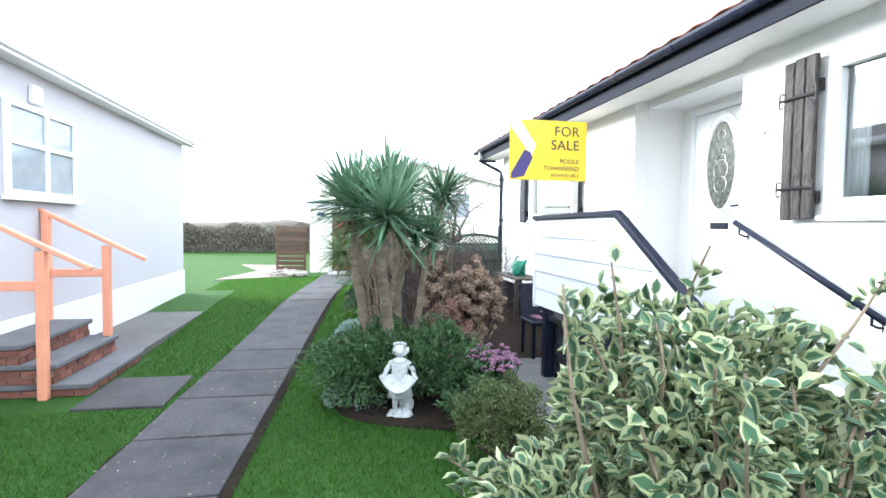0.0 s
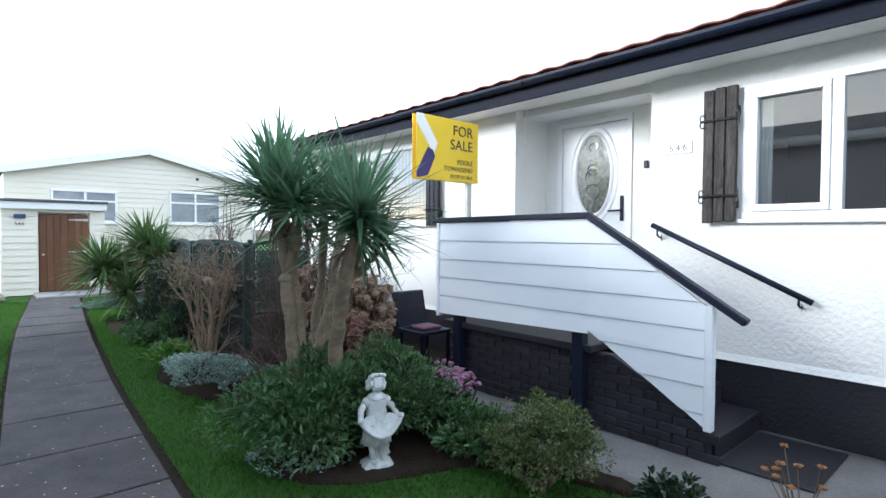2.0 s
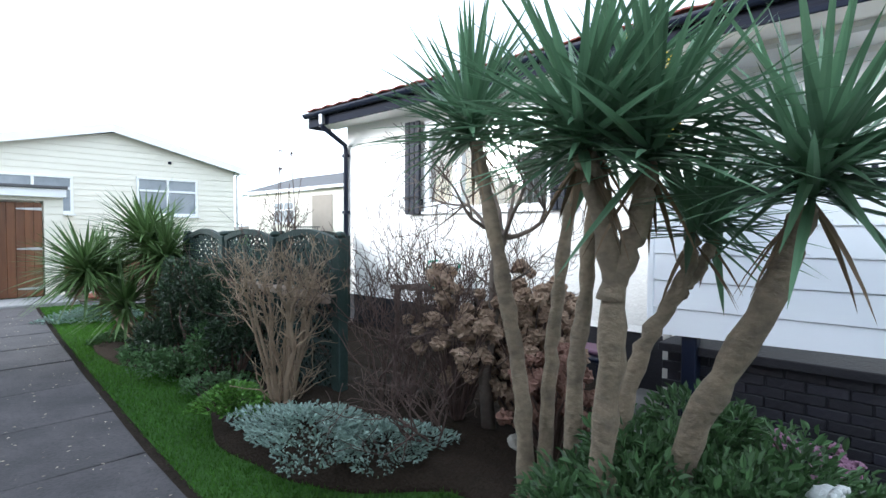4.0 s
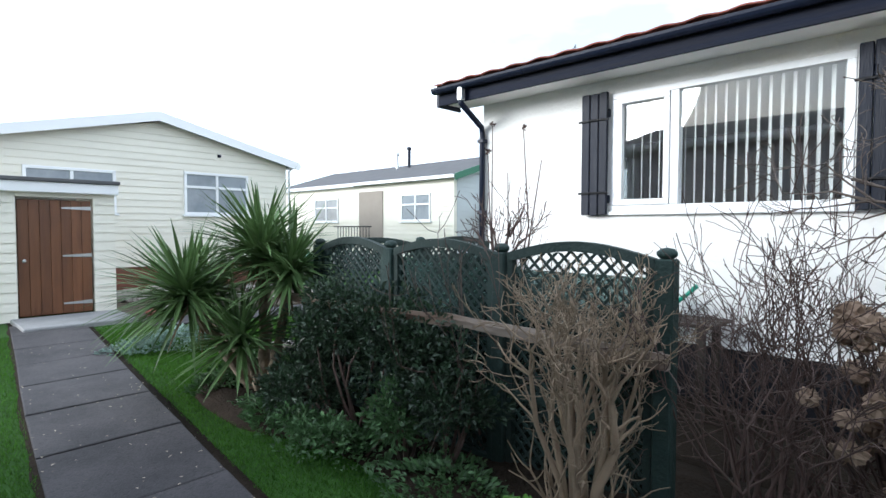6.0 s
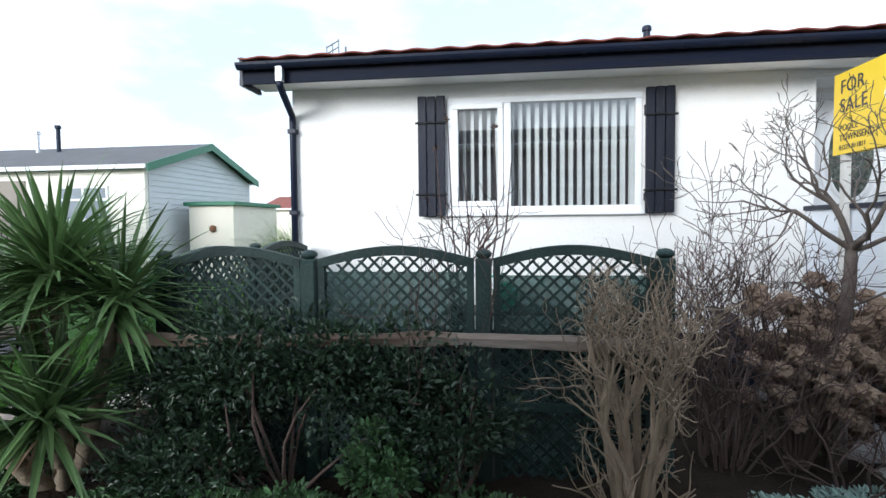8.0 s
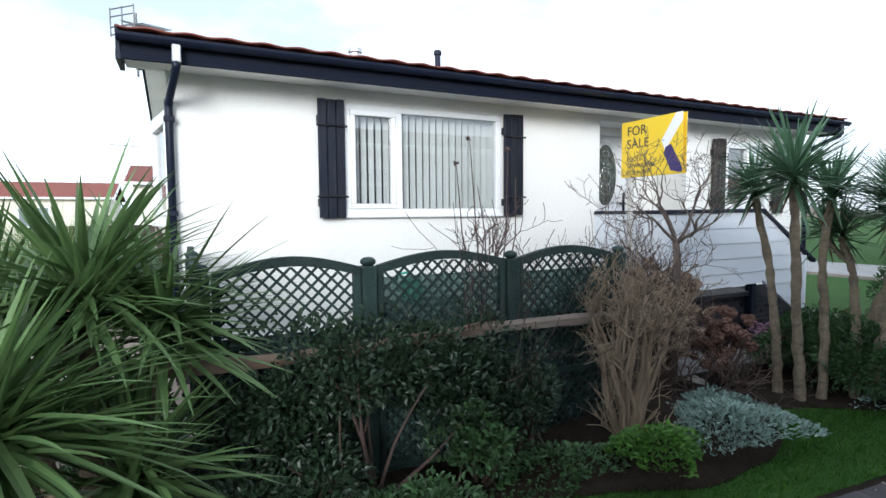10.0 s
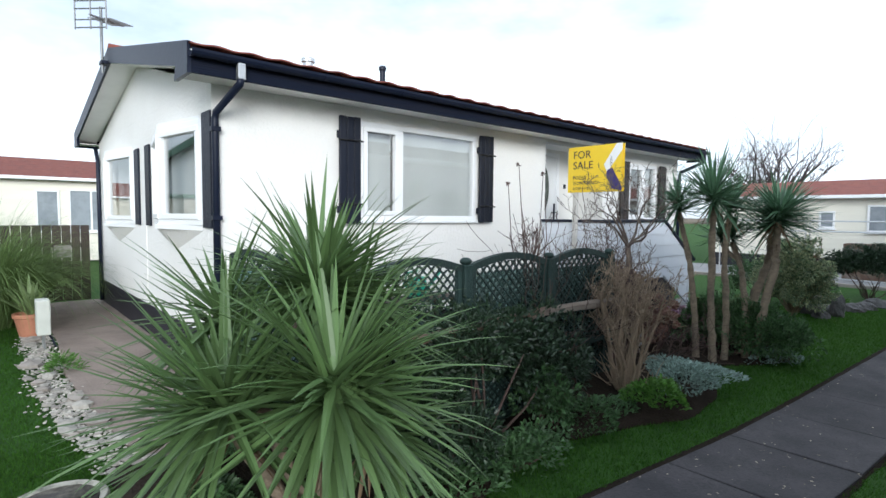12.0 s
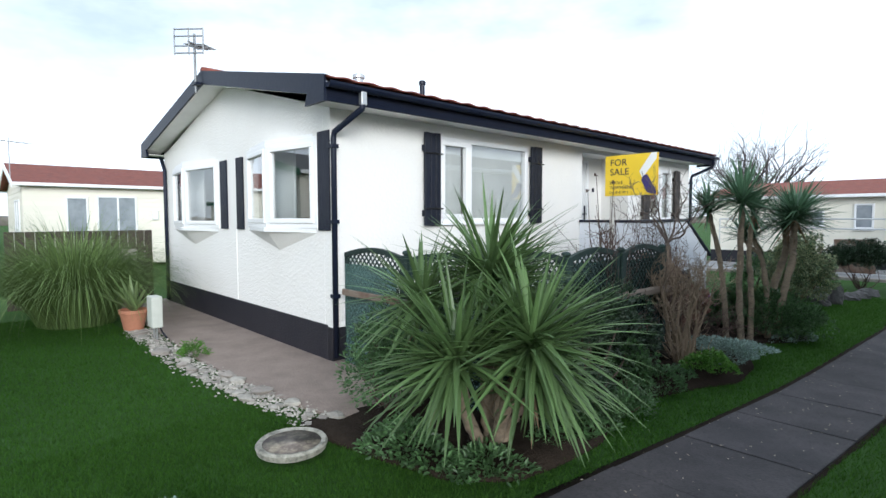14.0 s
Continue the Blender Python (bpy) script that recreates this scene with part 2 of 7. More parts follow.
# ---- building helpers ----
class Geo:
    """Collects vertices and faces of one part, in world coordinates."""

    def __init__(self):
        self.v, self.f = [], []

    def add(self, verts, faces):
        o = len(self.v)
        self.v.extend(tuple(p) for p in verts)
        self.f.extend(tuple(i + o for i in face) for face in faces)
        return self

    def box(self, x0, x1, y0, y1, z0, z1, b=0.004, m=None):
        """A box with chamfered edges."""
        c = ((x0 + x1) / 2, (y0 + y1) / 2, (z0 + z1) / 2)
        h = (abs(x1 - x0) / 2, abs(y1 - y0) / 2, abs(z1 - z0) / 2)
        b = min(b, 0.45 * min(h))
        verts, index = [], {}
        for sx in (-1, 1):
            for sy in (-1, 1):
                for sz in (-1, 1):
                    s = (sx, sy, sz)
                    for a in range(3):
                        p = [c[k] + s[k] * (h[k] if k == a else h[k] - b) for k in range(3)]
                        index[s, a] = len(verts)
                        verts.append(p)
        faces = []
        ring = ((-1, -1), (1, -1), (1, 1), (-1, 1))
        for a in range(3):
            k1, k2 = (a + 1) % 3, (a + 2) % 3
            for sa in (-1, 1):
                q = []
                for s1, s2 in ring:
                    s = [0, 0, 0]
                    s[a], s[k1], s[k2] = sa, s1, s2
                    q.append(index[tuple(s), a])
                faces.append(q if sa > 0 else q[::-1])
            for s1, s2 in ring:
                s = [0, 0, 0]
                s[k1], s[k2] = s1, s2
                lo, hi = list(s), list(s)
                lo[a], hi[a] = -1, 1
                q = [index[tuple(lo), k1], index[tuple(hi), k1], index[tuple(hi), k2], index[tuple(lo), k2]]
                faces.append(q if s1 * s2 < 0 else q[::-1])
        for s in ((x, y, z) for x in (-1, 1) for y in (-1, 1) for z in (-1, 1)):
            t = [index[s, 0], index[s, 1], index[s, 2]]
            faces.append(t if s[0] * s[1] * s[2] > 0 else t[::-1])
        if m is not None:
            verts = [m @ Vector(p) for p in verts]
        return self.add(verts, faces)

    def tube(self, points, radii, n=8, cap=True):
        pts = [Vector(p) for p in points]
        if not hasattr(radii, "__len__"):
            radii = [radii] * len(pts)
        verts, faces = [], []
        side = None
        for i, p in enumerate(pts):
            d = (pts[min(i + 1, len(pts) - 1)] - pts[max(i - 1, 0)]).normalized()
            if side is None:
                side = d.orthogonal().normalized()
            side = (side - d * side.dot(d)).normalized()
            up = d.cross(side)
            for k in range(n):
                a = 2 * math.pi * k / n
                verts.append(p + (side * math.cos(a) + up * math.sin(a)) * radii[i])
        for i in range(len(pts) - 1):
            for k in range(n):
                faces.append((i * n + k, i * n + (k + 1) % n, (i + 1) * n + (k + 1) % n, (i + 1) * n + k))
        if cap:
            faces.append(tuple(range(n))[::-1])
            faces.append(tuple(range((len(pts) - 1) * n, len(pts) * n)))
        return self.add(verts, faces)

    def prism(self, poly, d):
        """A flat polygon of world points pushed along the vector d."""
        k = len(poly)
        d = Vector(d)
        verts = [Vector(p) for p in poly] + [Vector(p) + d for p in poly]
        faces = [tuple(range(k))[::-1], tuple(range(k, 2 * k))]
        faces += [(i, (i + 1) % k, k + (i + 1) % k, k + i) for i in range(k)]
        return self.add(verts, faces)

    def lathe(self, c, profile, n=24):
        """A round body from (radius, height) pairs about the upright axis through c."""
        verts, faces = [], []
        for r, z in profile:
            for k in range(n):
                a = 2 * math.pi * k / n
                verts.append((c[0] + r * math.cos(a), c[1] + r * math.sin(a), c[2] + z))
        for i in range(len(profile) - 1):
            for k in range(n):
                faces.append((i * n + k, i * n + (k + 1) % n, (i + 1) * n + (k + 1) % n, (i + 1) * n + k))
        faces.append(tuple(range(n))[::-1])
        faces.append(tuple(range((len(profile) - 1) * n, len(profile) * n)))
        return self.add(verts, faces)

    def blob(self, c, r, n=12, rough=0.0, seed=0):
        """An uneven rounded lump with three radii."""
        rows = n // 2
        verts, faces = [], []
        for i in range(rows + 1):
            th = math.pi * i / rows
            for k in range(n):
                a = 2 * math.pi * k / n
                d = Vector((math.sin(th) * math.cos(a), math.sin(th) * math.sin(a), math.cos(th)))
                s = 1 + rough * noise.noise(d * 2.2 + Vector((seed * 7.3, seed * 1.7, 0)))
                verts.append((c[0] + r[0] * d.x * s, c[1] + r[1] * d.y * s, c[2] + r[2] * d.z * s))
        for i in range(rows):
            for k in range(n):
                faces.append((i * n + k, (i + 1) * n + k, (i + 1) * n + (k + 1) % n, i * n + (k + 1) % n))
        return self.add(verts, faces)


ROOT = {}


def thing(name, x, y, z, label, category, group="", kind=""):
    ob = new(name)
    ob.location = (x, y, z)
    ob.empty_display_size = 0.1
    ROOT[ob] = Vector((x, y, z))
    return tagged(ob, label, category, group, kind)


def part(name, geo, mat, parent, label="", smooth=False, fix=True):
    """Links one mesh under a thing or a part; geo is in world coordinates."""
    base = ROOT[parent]
    me = bpy.data.meshes.new(name)
    me.from_pydata([(p[0] - base.x, p[1] - base.y, p[2] - base.z) for p in geo.v], [], geo.f)
    me.materials.append(mat)
    if fix:
        bm = bmesh.new()
        bm.from_mesh(me)
        bmesh.ops.recalc_face_normals(bm, faces=bm.faces)
        bm.to_mesh(me)
        bm.free()
    if smooth:
        me.shade_smooth()
    ob = new(name, me)
    ob.parent = parent
    ROOT[ob] = base
    return tagged(ob, label)


def solid(name, geo, mat, label="", category="", group="", kind="", smooth=False, fix=True):
    """Links one mesh as a thing of its own or as a piece of the setting, with its origin at its base."""
    v = np.array(geo.v)
    lo, hi = v.min(0), v.max(0)
    base = Vector(((lo[0] + hi[0]) / 2, (lo[1] + hi[1]) / 2, lo[2]))
    me = bpy.data.meshes.new(name)
    me.from_pydata((v - np.array(base)).tolist(), [], geo.f)
    me.materials.append(mat)
    if fix:
        bm = bmesh.new()
        bm.from_mesh(me)
        bmesh.ops.recalc_face_normals(bm, faces=bm.faces)
        bm.to_mesh(me)
        bm.free()
    if smooth:
        me.shade_smooth()
    ob = new(name, me)
    ob.location = base
    ROOT[ob] = base
    return tagged(ob, label, category, group, kind)


def clip(poly, axis, value, keep):
    """The part of a convex polygon of points with p[axis] on the side keep of value."""
    out = []
    for i, a in enumerate(poly):
        b = poly[(i + 1) % len(poly)]
        ia, ib = keep * (a[axis] - value) >= 0, keep * (b[axis] - value) >= 0
        if ia:
            out.append(a)
        if ia != ib:
            t = (value - a[axis]) / (b[axis] - a[axis])
            out.append(tuple(p + (q - p) * t for p, q in zip(a, b)))
    return out


def holed_wall(origin, along, length, height, depth, holes):
    """A wall with rectangular openings (s0, s1, z0, z1). depth is the vector through its thickness."""
    o, u = Vector(origin), Vector(along)
    ss = sorted({0.0, length, *(h[0] for h in holes), *(h[1] for h in holes)})
    zs = sorted({0.0, height, *(h[2] for h in holes), *(h[3] for h in holes)})
    bm = bmesh.new()
    grid = {}

    def vert(i, k):
        if (i, k) not in grid:
            grid[i, k] = bm.verts.new(o + u * ss[i] + Vector((0, 0, zs[k])))
        return grid[i, k]

    for i in range(len(ss) - 1):
        for k in range(len(zs) - 1):
            cs, cz = (ss[i] + ss[i + 1]) / 2, (zs[k] + zs[k + 1]) / 2
            if not any(h[0] < cs < h[1] and h[2] < cz < h[3] for h in holes):
                bm.faces.new((vert(i, k), vert(i + 1, k), vert(i + 1, k + 1), vert(i, k + 1)))
    ext = bmesh.ops.extrude_face_region(bm, geom=bm.faces[:])
    bmesh.ops.translate(bm, vec=Vector(depth), verts=[e for e in ext["geom"] if isinstance(e, bmesh.types.BMVert)])
    g = Geo()
    bm.verts.index_update()
    g.v = [tuple(v.co) for v in bm.verts]
    g.f = [tuple(v.index for v in f.verts) for f in bm.faces]
    bm.free()
    return g


def ground_z(y):
    """The garden falls a little towards the near end of the path."""
    t = min(max((y - 6.5) / 5.5, 0.0), 1.0)
    return -0.13 * (1 - t * t * (3 - 2 * t))


def bed_z(y):
    """The flower bed is heaped up in its middle stretch."""
    return ground_z(y) + 0.17 * math.exp(-((y - 7.5) / 1.0) ** 2)


# ---- ground ----
def curve_at(rows, s):
    if s <= rows[0][0]:
        return rows[0][1]
    for (a, p), (b, q) in zip(rows, rows[1:]):
        if s <= b:
            return p + (q - p) * (s - a) / (b - a)
    return rows[-1][1]


PATH_EDGE = ((-12, -0.15), (-4, -0.32), (0, -0.60), (3, -0.67), (6, -0.52), (8, -0.41), (10, -0.27), (12, -0.10), (14, 0.12), (17, 0.42))
PATH_WIDTH = 0.86
BED_EDGE = ((3.1, 1.48), (3.7, 1.32), (4.05, 1.05), (4.25, 0.42), (4.5, 0.10), (4.75, -0.02), (5.2, 0.15), (5.7, 0.50), (6.15, 0.66), (6.6, 0.22), (7.0, 0.06), (7.8, -0.03), (8.3, 0.18),
            (9.2, 0.38), (9.8, 0.33), (10.3, 0.1), (10.9, 0.06), (11.35, 0.12), (11.7, 0.5), (11.9, 1.4))

g = Geo()
xs = [-400, -120, -40, -15] + [-8 + 0.8 * i for i in range(21)] + [12, 20, 40, 120, 400]
ys = [-400, -120, -40, -15, -6] + [-3 + 0.6 * i for i in range(40)] + [22, 26, 40, 120, 400]
g.add([(x, y, ground_z(y) - 0.012) for y in ys for x in xs],
      [(j * len(xs) + i, j * len(xs) + i + 1, (j + 1) * len(xs) + i + 1, (j + 1) * len(xs) + i) for j in range(len(ys) - 1) for i in range(len(xs) - 1)])
ground = solid("ground", g, LAWN, "short mown green lawn around the bungalows", "ground", kind="structure", smooth=True)


def sheet(name, outline_lo, outline_hi, lift, mat, label, category, thick=0.05, bumpy=0.0, level=ground_z):
    """A strip of ground cover between two edges given as (along, across) rows, following the fall of the garden."""
    y0, y1 = outline_lo[0][0], outline_lo[-1][0]
    rows = int((y1 - y0) / 0.12) + 1
    cols = 9
    gg = Geo()
    top, bot = [], []
    for j in range(rows + 1):
        y = y0 + (y1 - y0) * j / rows
        a, b = curve_at(outline_lo, y), curve_at(outline_hi, y)
        a += 0.03 * noise.noise(Vector((0, y * 3.1, 1.7)))
        for i in range(cols + 1):
            x = a + (b - a) * i / cols
            edge = min(i, cols - i, j, rows - j) > 0
            h = lift + (bumpy * (0.4 + noise.noise(Vector((x * 2.3, y * 2.3, 0)))) if edge else 0)
            heap = min(i, cols - i, 3) / 3
            top.append((x, y, ground_z(y) + (level(y) - ground_z(y)) * heap + h))
            bot.append((x, y, ground_z(y) - thick))
    k = cols + 1
    n_top = len(top)
    f = [(j * k + i, j * k + i + 1, (j + 1) * k + i + 1, (j + 1) * k + i) for j in range(rows) for i in range(cols)]
    rim = [i for i in range(k)] + [j * k + cols for j in range(1, rows + 1)] + [rows * k + i for i in range(cols - 1, -1, -1)] + [j * k for j in range(rows - 1, 0, -1)]
    f += [(rim[i], n_top + rim[i], n_top + rim[(i + 1) % len(rim)], rim[(i + 1) % len(rim)]) for i in range(len(rim))]
    gg.add(top + bot, f)
    return solid(name, gg, mat, label, category, kind="structure", smooth=True)


sheet("flower_bed", BED_EDGE, tuple((y, 1.62 if y < 6.2 else 1.9) for y, _ in BED_EDGE), 0.012, SOIL, "dark bare soil of a flower bed", "flower bed", bumpy=0.05, level=bed_z)
sheet("yard", ((6.2, 1.9), (10.55, 1.9)), ((6.2, 3.31), (10.55, 3.31)), 0.004, SOIL, "dark damp earth between fence and wall", "yard")
sheet("side_path", ((0.8, 1.55), (6.2, 1.62)), ((0.8, 3.31), (6.2, 3.31)), 0.006, SIDECON, "grey concrete strip beside the raised deck", "paving")
g = Geo()
outline = [(1.75, 11.62), (2.3, 11.72), (3.2, 11.80), (4.6, 11.85), (6.3, 11.75), (9.9, 11.75), (9.9, 10.6), (1.9, 10.6)]
g.prism([(x, y, -0.05) for x, y in outline], (0, 0, 0.062))
solid("patio", g, CONCRETE, "worn brownish concrete apron beside the bungalow", "paving", kind="structure")

# earth gap that frames the path on both sides
sheet("path_bed", tuple((y, x - PATH_WIDTH - 0.03) for y, x in PATH_EDGE), tuple((y, x + 0.075) for y, x in PATH_EDGE), -0.004, SOIL, "dark earth joint along the path", "path edge")
path = thing("path", -1.0, 6.0, ground_z(6.0), "dark grey concrete slab garden path", "path", kind="structure")
y = -11.6
random.seed(5)
while y < 16.0:
    L = 0.93
    g = Geo()
    e0, e1 = curve_at(PATH_EDGE, y + 0.006), curve_at(PATH_EDGE, y + L - 0.006)
    tilt = [random.uniform(-0.004, 0.005) for _ in range(4)]
    z0, z1 = ground_z(y), ground_z(y + L)
    a = [(e0 - PATH_WIDTH, y + 0.006, z0 + 0.014 + tilt[0]), (e0, y + 0.006, z0 + 0.014 + tilt[1]), (e1, y + L - 0.006, z1 + 0.014 + tilt[2]), (e1 - PATH_WIDTH, y + L - 0.006, z1 + 0.014 + tilt[3])]
    c = Vector(a[0]) * 0.25 + Vector(a[1]) * 0.25 + Vector(a[2]) * 0.25 + Vector(a[3]) * 0.25
    inner = [Vector(p) + (c - Vector(p)).normalized() * 0.012 + Vector((0, 0, 0.004)) for p in a]
    low = [Vector(p) - Vector((0, 0, 0.06)) for p in a]
    g.add([*low, *a, *inner], [(0, 1, 5, 4), (1, 2, 6, 5), (2, 3, 7, 6), (3, 0, 4, 7), (4, 5, 9, 8), (5, 6, 10, 9), (6, 7, 11, 10), (7, 4, 8, 11), (8, 9, 10, 11)])
    part("slab", g, SLAB, path)
    y += L
g = Geo()
for x0, y0, x1, y1 in ((-2.25, 5.0, -1.50, 5.95),):
    zz = ground_z(5.5)
    g.box(x0, x1, y0, y1, zz - 0.05, zz + 0.012, 0.008)
part("slab", g, SLAB, path)
g = Geo()
g.box(-3.5, -2.35, 6.4, 12.4, ground_z(8) - 0.1, ground_z(8) + 0.05, 0.006)
solid("house_apron", g, material("damp_dark_paving", (0.12, 0.11, 0.105), 0.8, var=0.7, scale=2.2, dark=(0.075, 0.07, 0.07), fine=0.4, fine_scale=60, bump=0.4, bump_scale=50), "dark grey paved strip beside the rendered house", "paving", kind="structure")
g = Geo()
g.box(-0.45, 0.95, 15.6, 16.72, -0.05, 0.06, 0.015)
solid("shed_slab", g, GREYCON, "pale concrete slab before the shed door", "paving", kind="structure")

# ---- the bungalow ----
FX, NY, SY, BX = 3.32, 10.74, 1.05, 9.48
RIDGE_X, RIDGE_Z, EAVE_Z = 6.40, 3.83, 3.10
house = thing("bungalow", 6.4, 5.9, -0.13, "white rendered park bungalow with black trim and red tiled roof", "house")

W1 = (1.98, 3.14, 1.60, 2.70)   # window beside the door: south, north, bottom, top
W2 = (7.18, 9.10, 1.60, 2.76)
DOOR = (3.94, 5.61, 0.56, 2.945)
SK = 0.40
front = holed_wall((FX, SY, SK), (0, 1, 0), NY - SY, 2.95 - SK, (0.16, 0, 0),
                   [(W1[0] - SY, W1[1] - SY, W1[2] - SK, W1[3] - SK), (DOOR[0] - SY, DOOR[1] - SY, DOOR[2] - SK, DOOR[3] - SK - 0.004), (W2[0] - SY, W2[1] - SY, W2[2] - SK, W2[3] - SK)])
part("front_wall", front, RENDER_WHITE, house)
# gable walls
for yy, d, hls in ((NY, -0.16, [(3.62, 5.62, 1.54, 2.62), (6.75, 9.10, 1.50, 2.60)]), (SY, 0.16, [])):
    x0, x1 = FX + 0.163, BX
    g = holed_wall((x0, yy, SK), (1, 0, 0), x1 - x0, 2.95 - SK, (0, d, 0), [(a - x0, b - x0, c - SK, e - SK) for a, b, c, e in hls])
    part("gable_wall", g, RENDER_WHITE, house)
    g = Geo()
    g.prism([(x0, yy, 2.952), (x1, yy, 2.952), (RIDGE_X, yy, RIDGE_Z - 0.12)], (0, d, 0))
    part("gable_top", g, RENDER_WHITE, house)
g = Geo().box(BX, BX + 0.16, SY, NY, SK, 2.95, 0.004)
part("back_wall", g, RENDER_WHITE, house)
# black base, in front and at the gable
g = Geo().box(FX - 0.012, FX + 0.1, SY - 0.01, NY + 0.012, -0.2, SK, 0.004)
part("base_band", g, SKIRT, house, "black painted base wall")
g = Geo().box(FX + 0.102, BX + 0.15, NY - 0.1, NY + 0.012, -0.2, SK + 0.02, 0.004)
part("base_band", g, SKIRT, house, "black painted base wall")
g = Geo().box(FX + 0.102, BX + 0.15, SY - 0.01, SY + 0.1, -0.2, SK, 0.004)
part("base_band", g, SKIRT, house, "black painted base wall")
# thin drip edge where render meets base
g = Geo().prism([(FX - 0.002, SY, SK + 0.002), (FX - 0.03, SY, SK + 0.002), (FX - 0.002, SY, SK + 0.06)], (0, NY - SY, 0))
part("drip_edge", g, RENDER_WHITE, house)
# room inside
g = Geo().box(FX + 0.17, BX - 0.01, SY + 0.17, NY - 0.17, 0.42, 0.5, 0.002)
part("inner_floor", g, DARKROOM, house)
g = Geo().box(FX + 0.17, BX - 0.01, SY + 0.17, NY - 0.17, 2.86, 2.92, 0.002)
part("inner_ceiling", g, UPVC, house)
for yy in (3.86, 5.72, 6.6):
    g = Geo().box(FX + 0.17, BX - 0.01, yy - 0.04, yy + 0.02, 0.51, 2.85, 0.002)
    part("partition", g, DARKROOM, house)
g = Geo().box(7.0, 7.08, SY + 0.18, NY - 0.2, 0.52, 2.84, 0.002)
part("partition", g, DARKROOM, house)

# roof: two slopes, soffits, fascias, gutter
EY0, EY1 = SY - 0.30, 11.08
GX = 2.86
slope = (RIDGE_Z - EAVE_Z) / (RIDGE_X - GX)


def roof_z(x):
    return RIDGE_Z - abs(x - RIDGE_X) * slope


for side in (-1, 1):
    xe = RIDGE_X + side * (RIDGE_X - GX)
    g = Geo()
    g.prism([(xe, EY0 + 0.02, EAVE_Z - 0.035), (RIDGE_X, EY0 + 0.02, RIDGE_Z - 0.035), (RIDGE_X, EY0 + 0.02, RIDGE_Z - 0.10), (xe, EY0 + 0.02, EAVE_Z - 0.10)], (0, EY1 - EY0 - 0.04, 0))
    part("roof_deck", g, SOFFIT, house)
    # sloping bargeboards at both ends
    for yy in (EY0, EY1 - 0.03):
        g = Geo()
        g.prism([(xe, yy, EAVE_Z + 0.03), (RIDGE_X, yy, RIDGE_Z + 0.04), (RIDGE_X, yy, RIDGE_Z - 0.16), (xe, yy, EAVE_Z - 0.19)], (0, 0.03, 0))
        part("bargeboard", g, BLACK, house)
        g = Geo()
        g.prism([(xe - 0.002 * side, yy - 0.004, EAVE_Z - 0.17), (xe - side * 0.34, yy - 0.004, EAVE_Z - 0.10), (xe - side * 0.40, yy - 0.004, EAVE_Z - 0.24), (xe, yy - 0.004, EAVE_Z - 0.24)], (0, 0.038, 0))
        part("barge_foot", g, BLACK, house)
    g = Geo().box(min(xe, xe - side * 0.024), max(xe, xe - side * 0.024), EY0 + 0.035, EY1 - 0.035, EAVE_Z - 0.235, EAVE_Z - 0.03, 0.004)
    part("fascia", g, FASCIA, house)
    # soffit
    x_in = FX if side < 0 else BX + 0.16
    g = Geo().box(min(xe - side * 0.026, x_in), max(xe - side * 0.026, x_in), EY0 + 0.04, EY1 - 0.04, EAVE_Z - 0.195, EAVE_Z - 0.18, 0.002)
    part("soffit", g, SOFFIT, house)
for y0, y1 in ((NY + 0.003, EY1 - 0.035), (EY0 + 0.035, SY - 0.003)):
    for side in (-1, 1):
        xe = RIDGE_X + side * (RIDGE_X - GX - 0.05)
        g = Geo().prism([(xe, y0, roof_z(xe) - 0.16), (RIDGE_X, y0, RIDGE_Z - 0.16), (RIDGE_X, y0, RIDGE_Z - 0.145), (xe, y0, roof_z(xe) - 0.145)], (0, y1 - y0, 0))
        part("gable_soffit", g, SOFFIT, house)
# half-round gutter
g = Geo()
prof = [(math.cos(a), math.sin(a)) for a in [math.pi + math.pi * i / 8 for i in range(9)]]
ring = [(GX - 0.058 + 0.056 * c, EAVE_Z - 0.05 + 0.062 * s) for c, s in prof] + [(GX - 0.058 + 0.050 * c, EAVE_Z - 0.05 + 0.056 * s) for c, s in reversed(prof)]
g.prism([(x, EY0 + 0.01, z) for x, z in ring], (0, EY1 - EY0 - 0.02, 0))
part("gutter", g, BLACK, house, "black half-round rain gutter")
for yy in np.arange(EY0 + 0.5, EY1, 0.95):
    g = Geo().prism([(GX - 0.058 + 0.060 * c, yy, EAVE_Z - 0.05 + 0.067 * s) for c, s in prof] + [(GX - 0.058 + 0.0565 * c, yy, EAVE_Z - 0.05 + 0.0625 * s) for c, s in reversed(prof)], (0, 0.03, 0))
    part("gutter_bracket", g, BLACK, house)
# downpipes at both front corners and at the back of the gable
for yy, ysign in ((NY, 1), (SY, -1)):
    g = Geo()
    g.box(GX - 0.09, GX - 0.025, yy - 0.13, yy - 0.06, EAVE_Z - 0.24, EAVE_Z - 0.06, 0.008)
    # north outlet is grey, not black: a glint put into its colour
    part("gutter_outlet", g, STEEL if yy == NY else BLACK, house, "square black outlet with its glint coloured grey" if yy == NY else "")
    g = Geo().tube([(GX - 0.058, yy - 0.095, EAVE_Z - 0.22), (GX - 0.05, yy - 0.09, EAVE_Z - 0.27), (FX - 0.06, yy - 0.02, EAVE_Z - 0.47), (FX - 0.045, yy - 0.015, EAVE_Z - 0.54), (FX - 0.045, yy - 0.015, 0.06)], 0.034, 10)
    part("downpipe", g, BLACK, house, "black rainwater downpipe", smooth=True)
    for zz in (0.75, 1.6, 2.45):
        g = Geo().box(FX - 0.085, FX - 0.001, yy - 0.06, yy + 0.03, zz, zz + 0.045, 0.004)
        part("pipe_clip", g, BLACK, house)
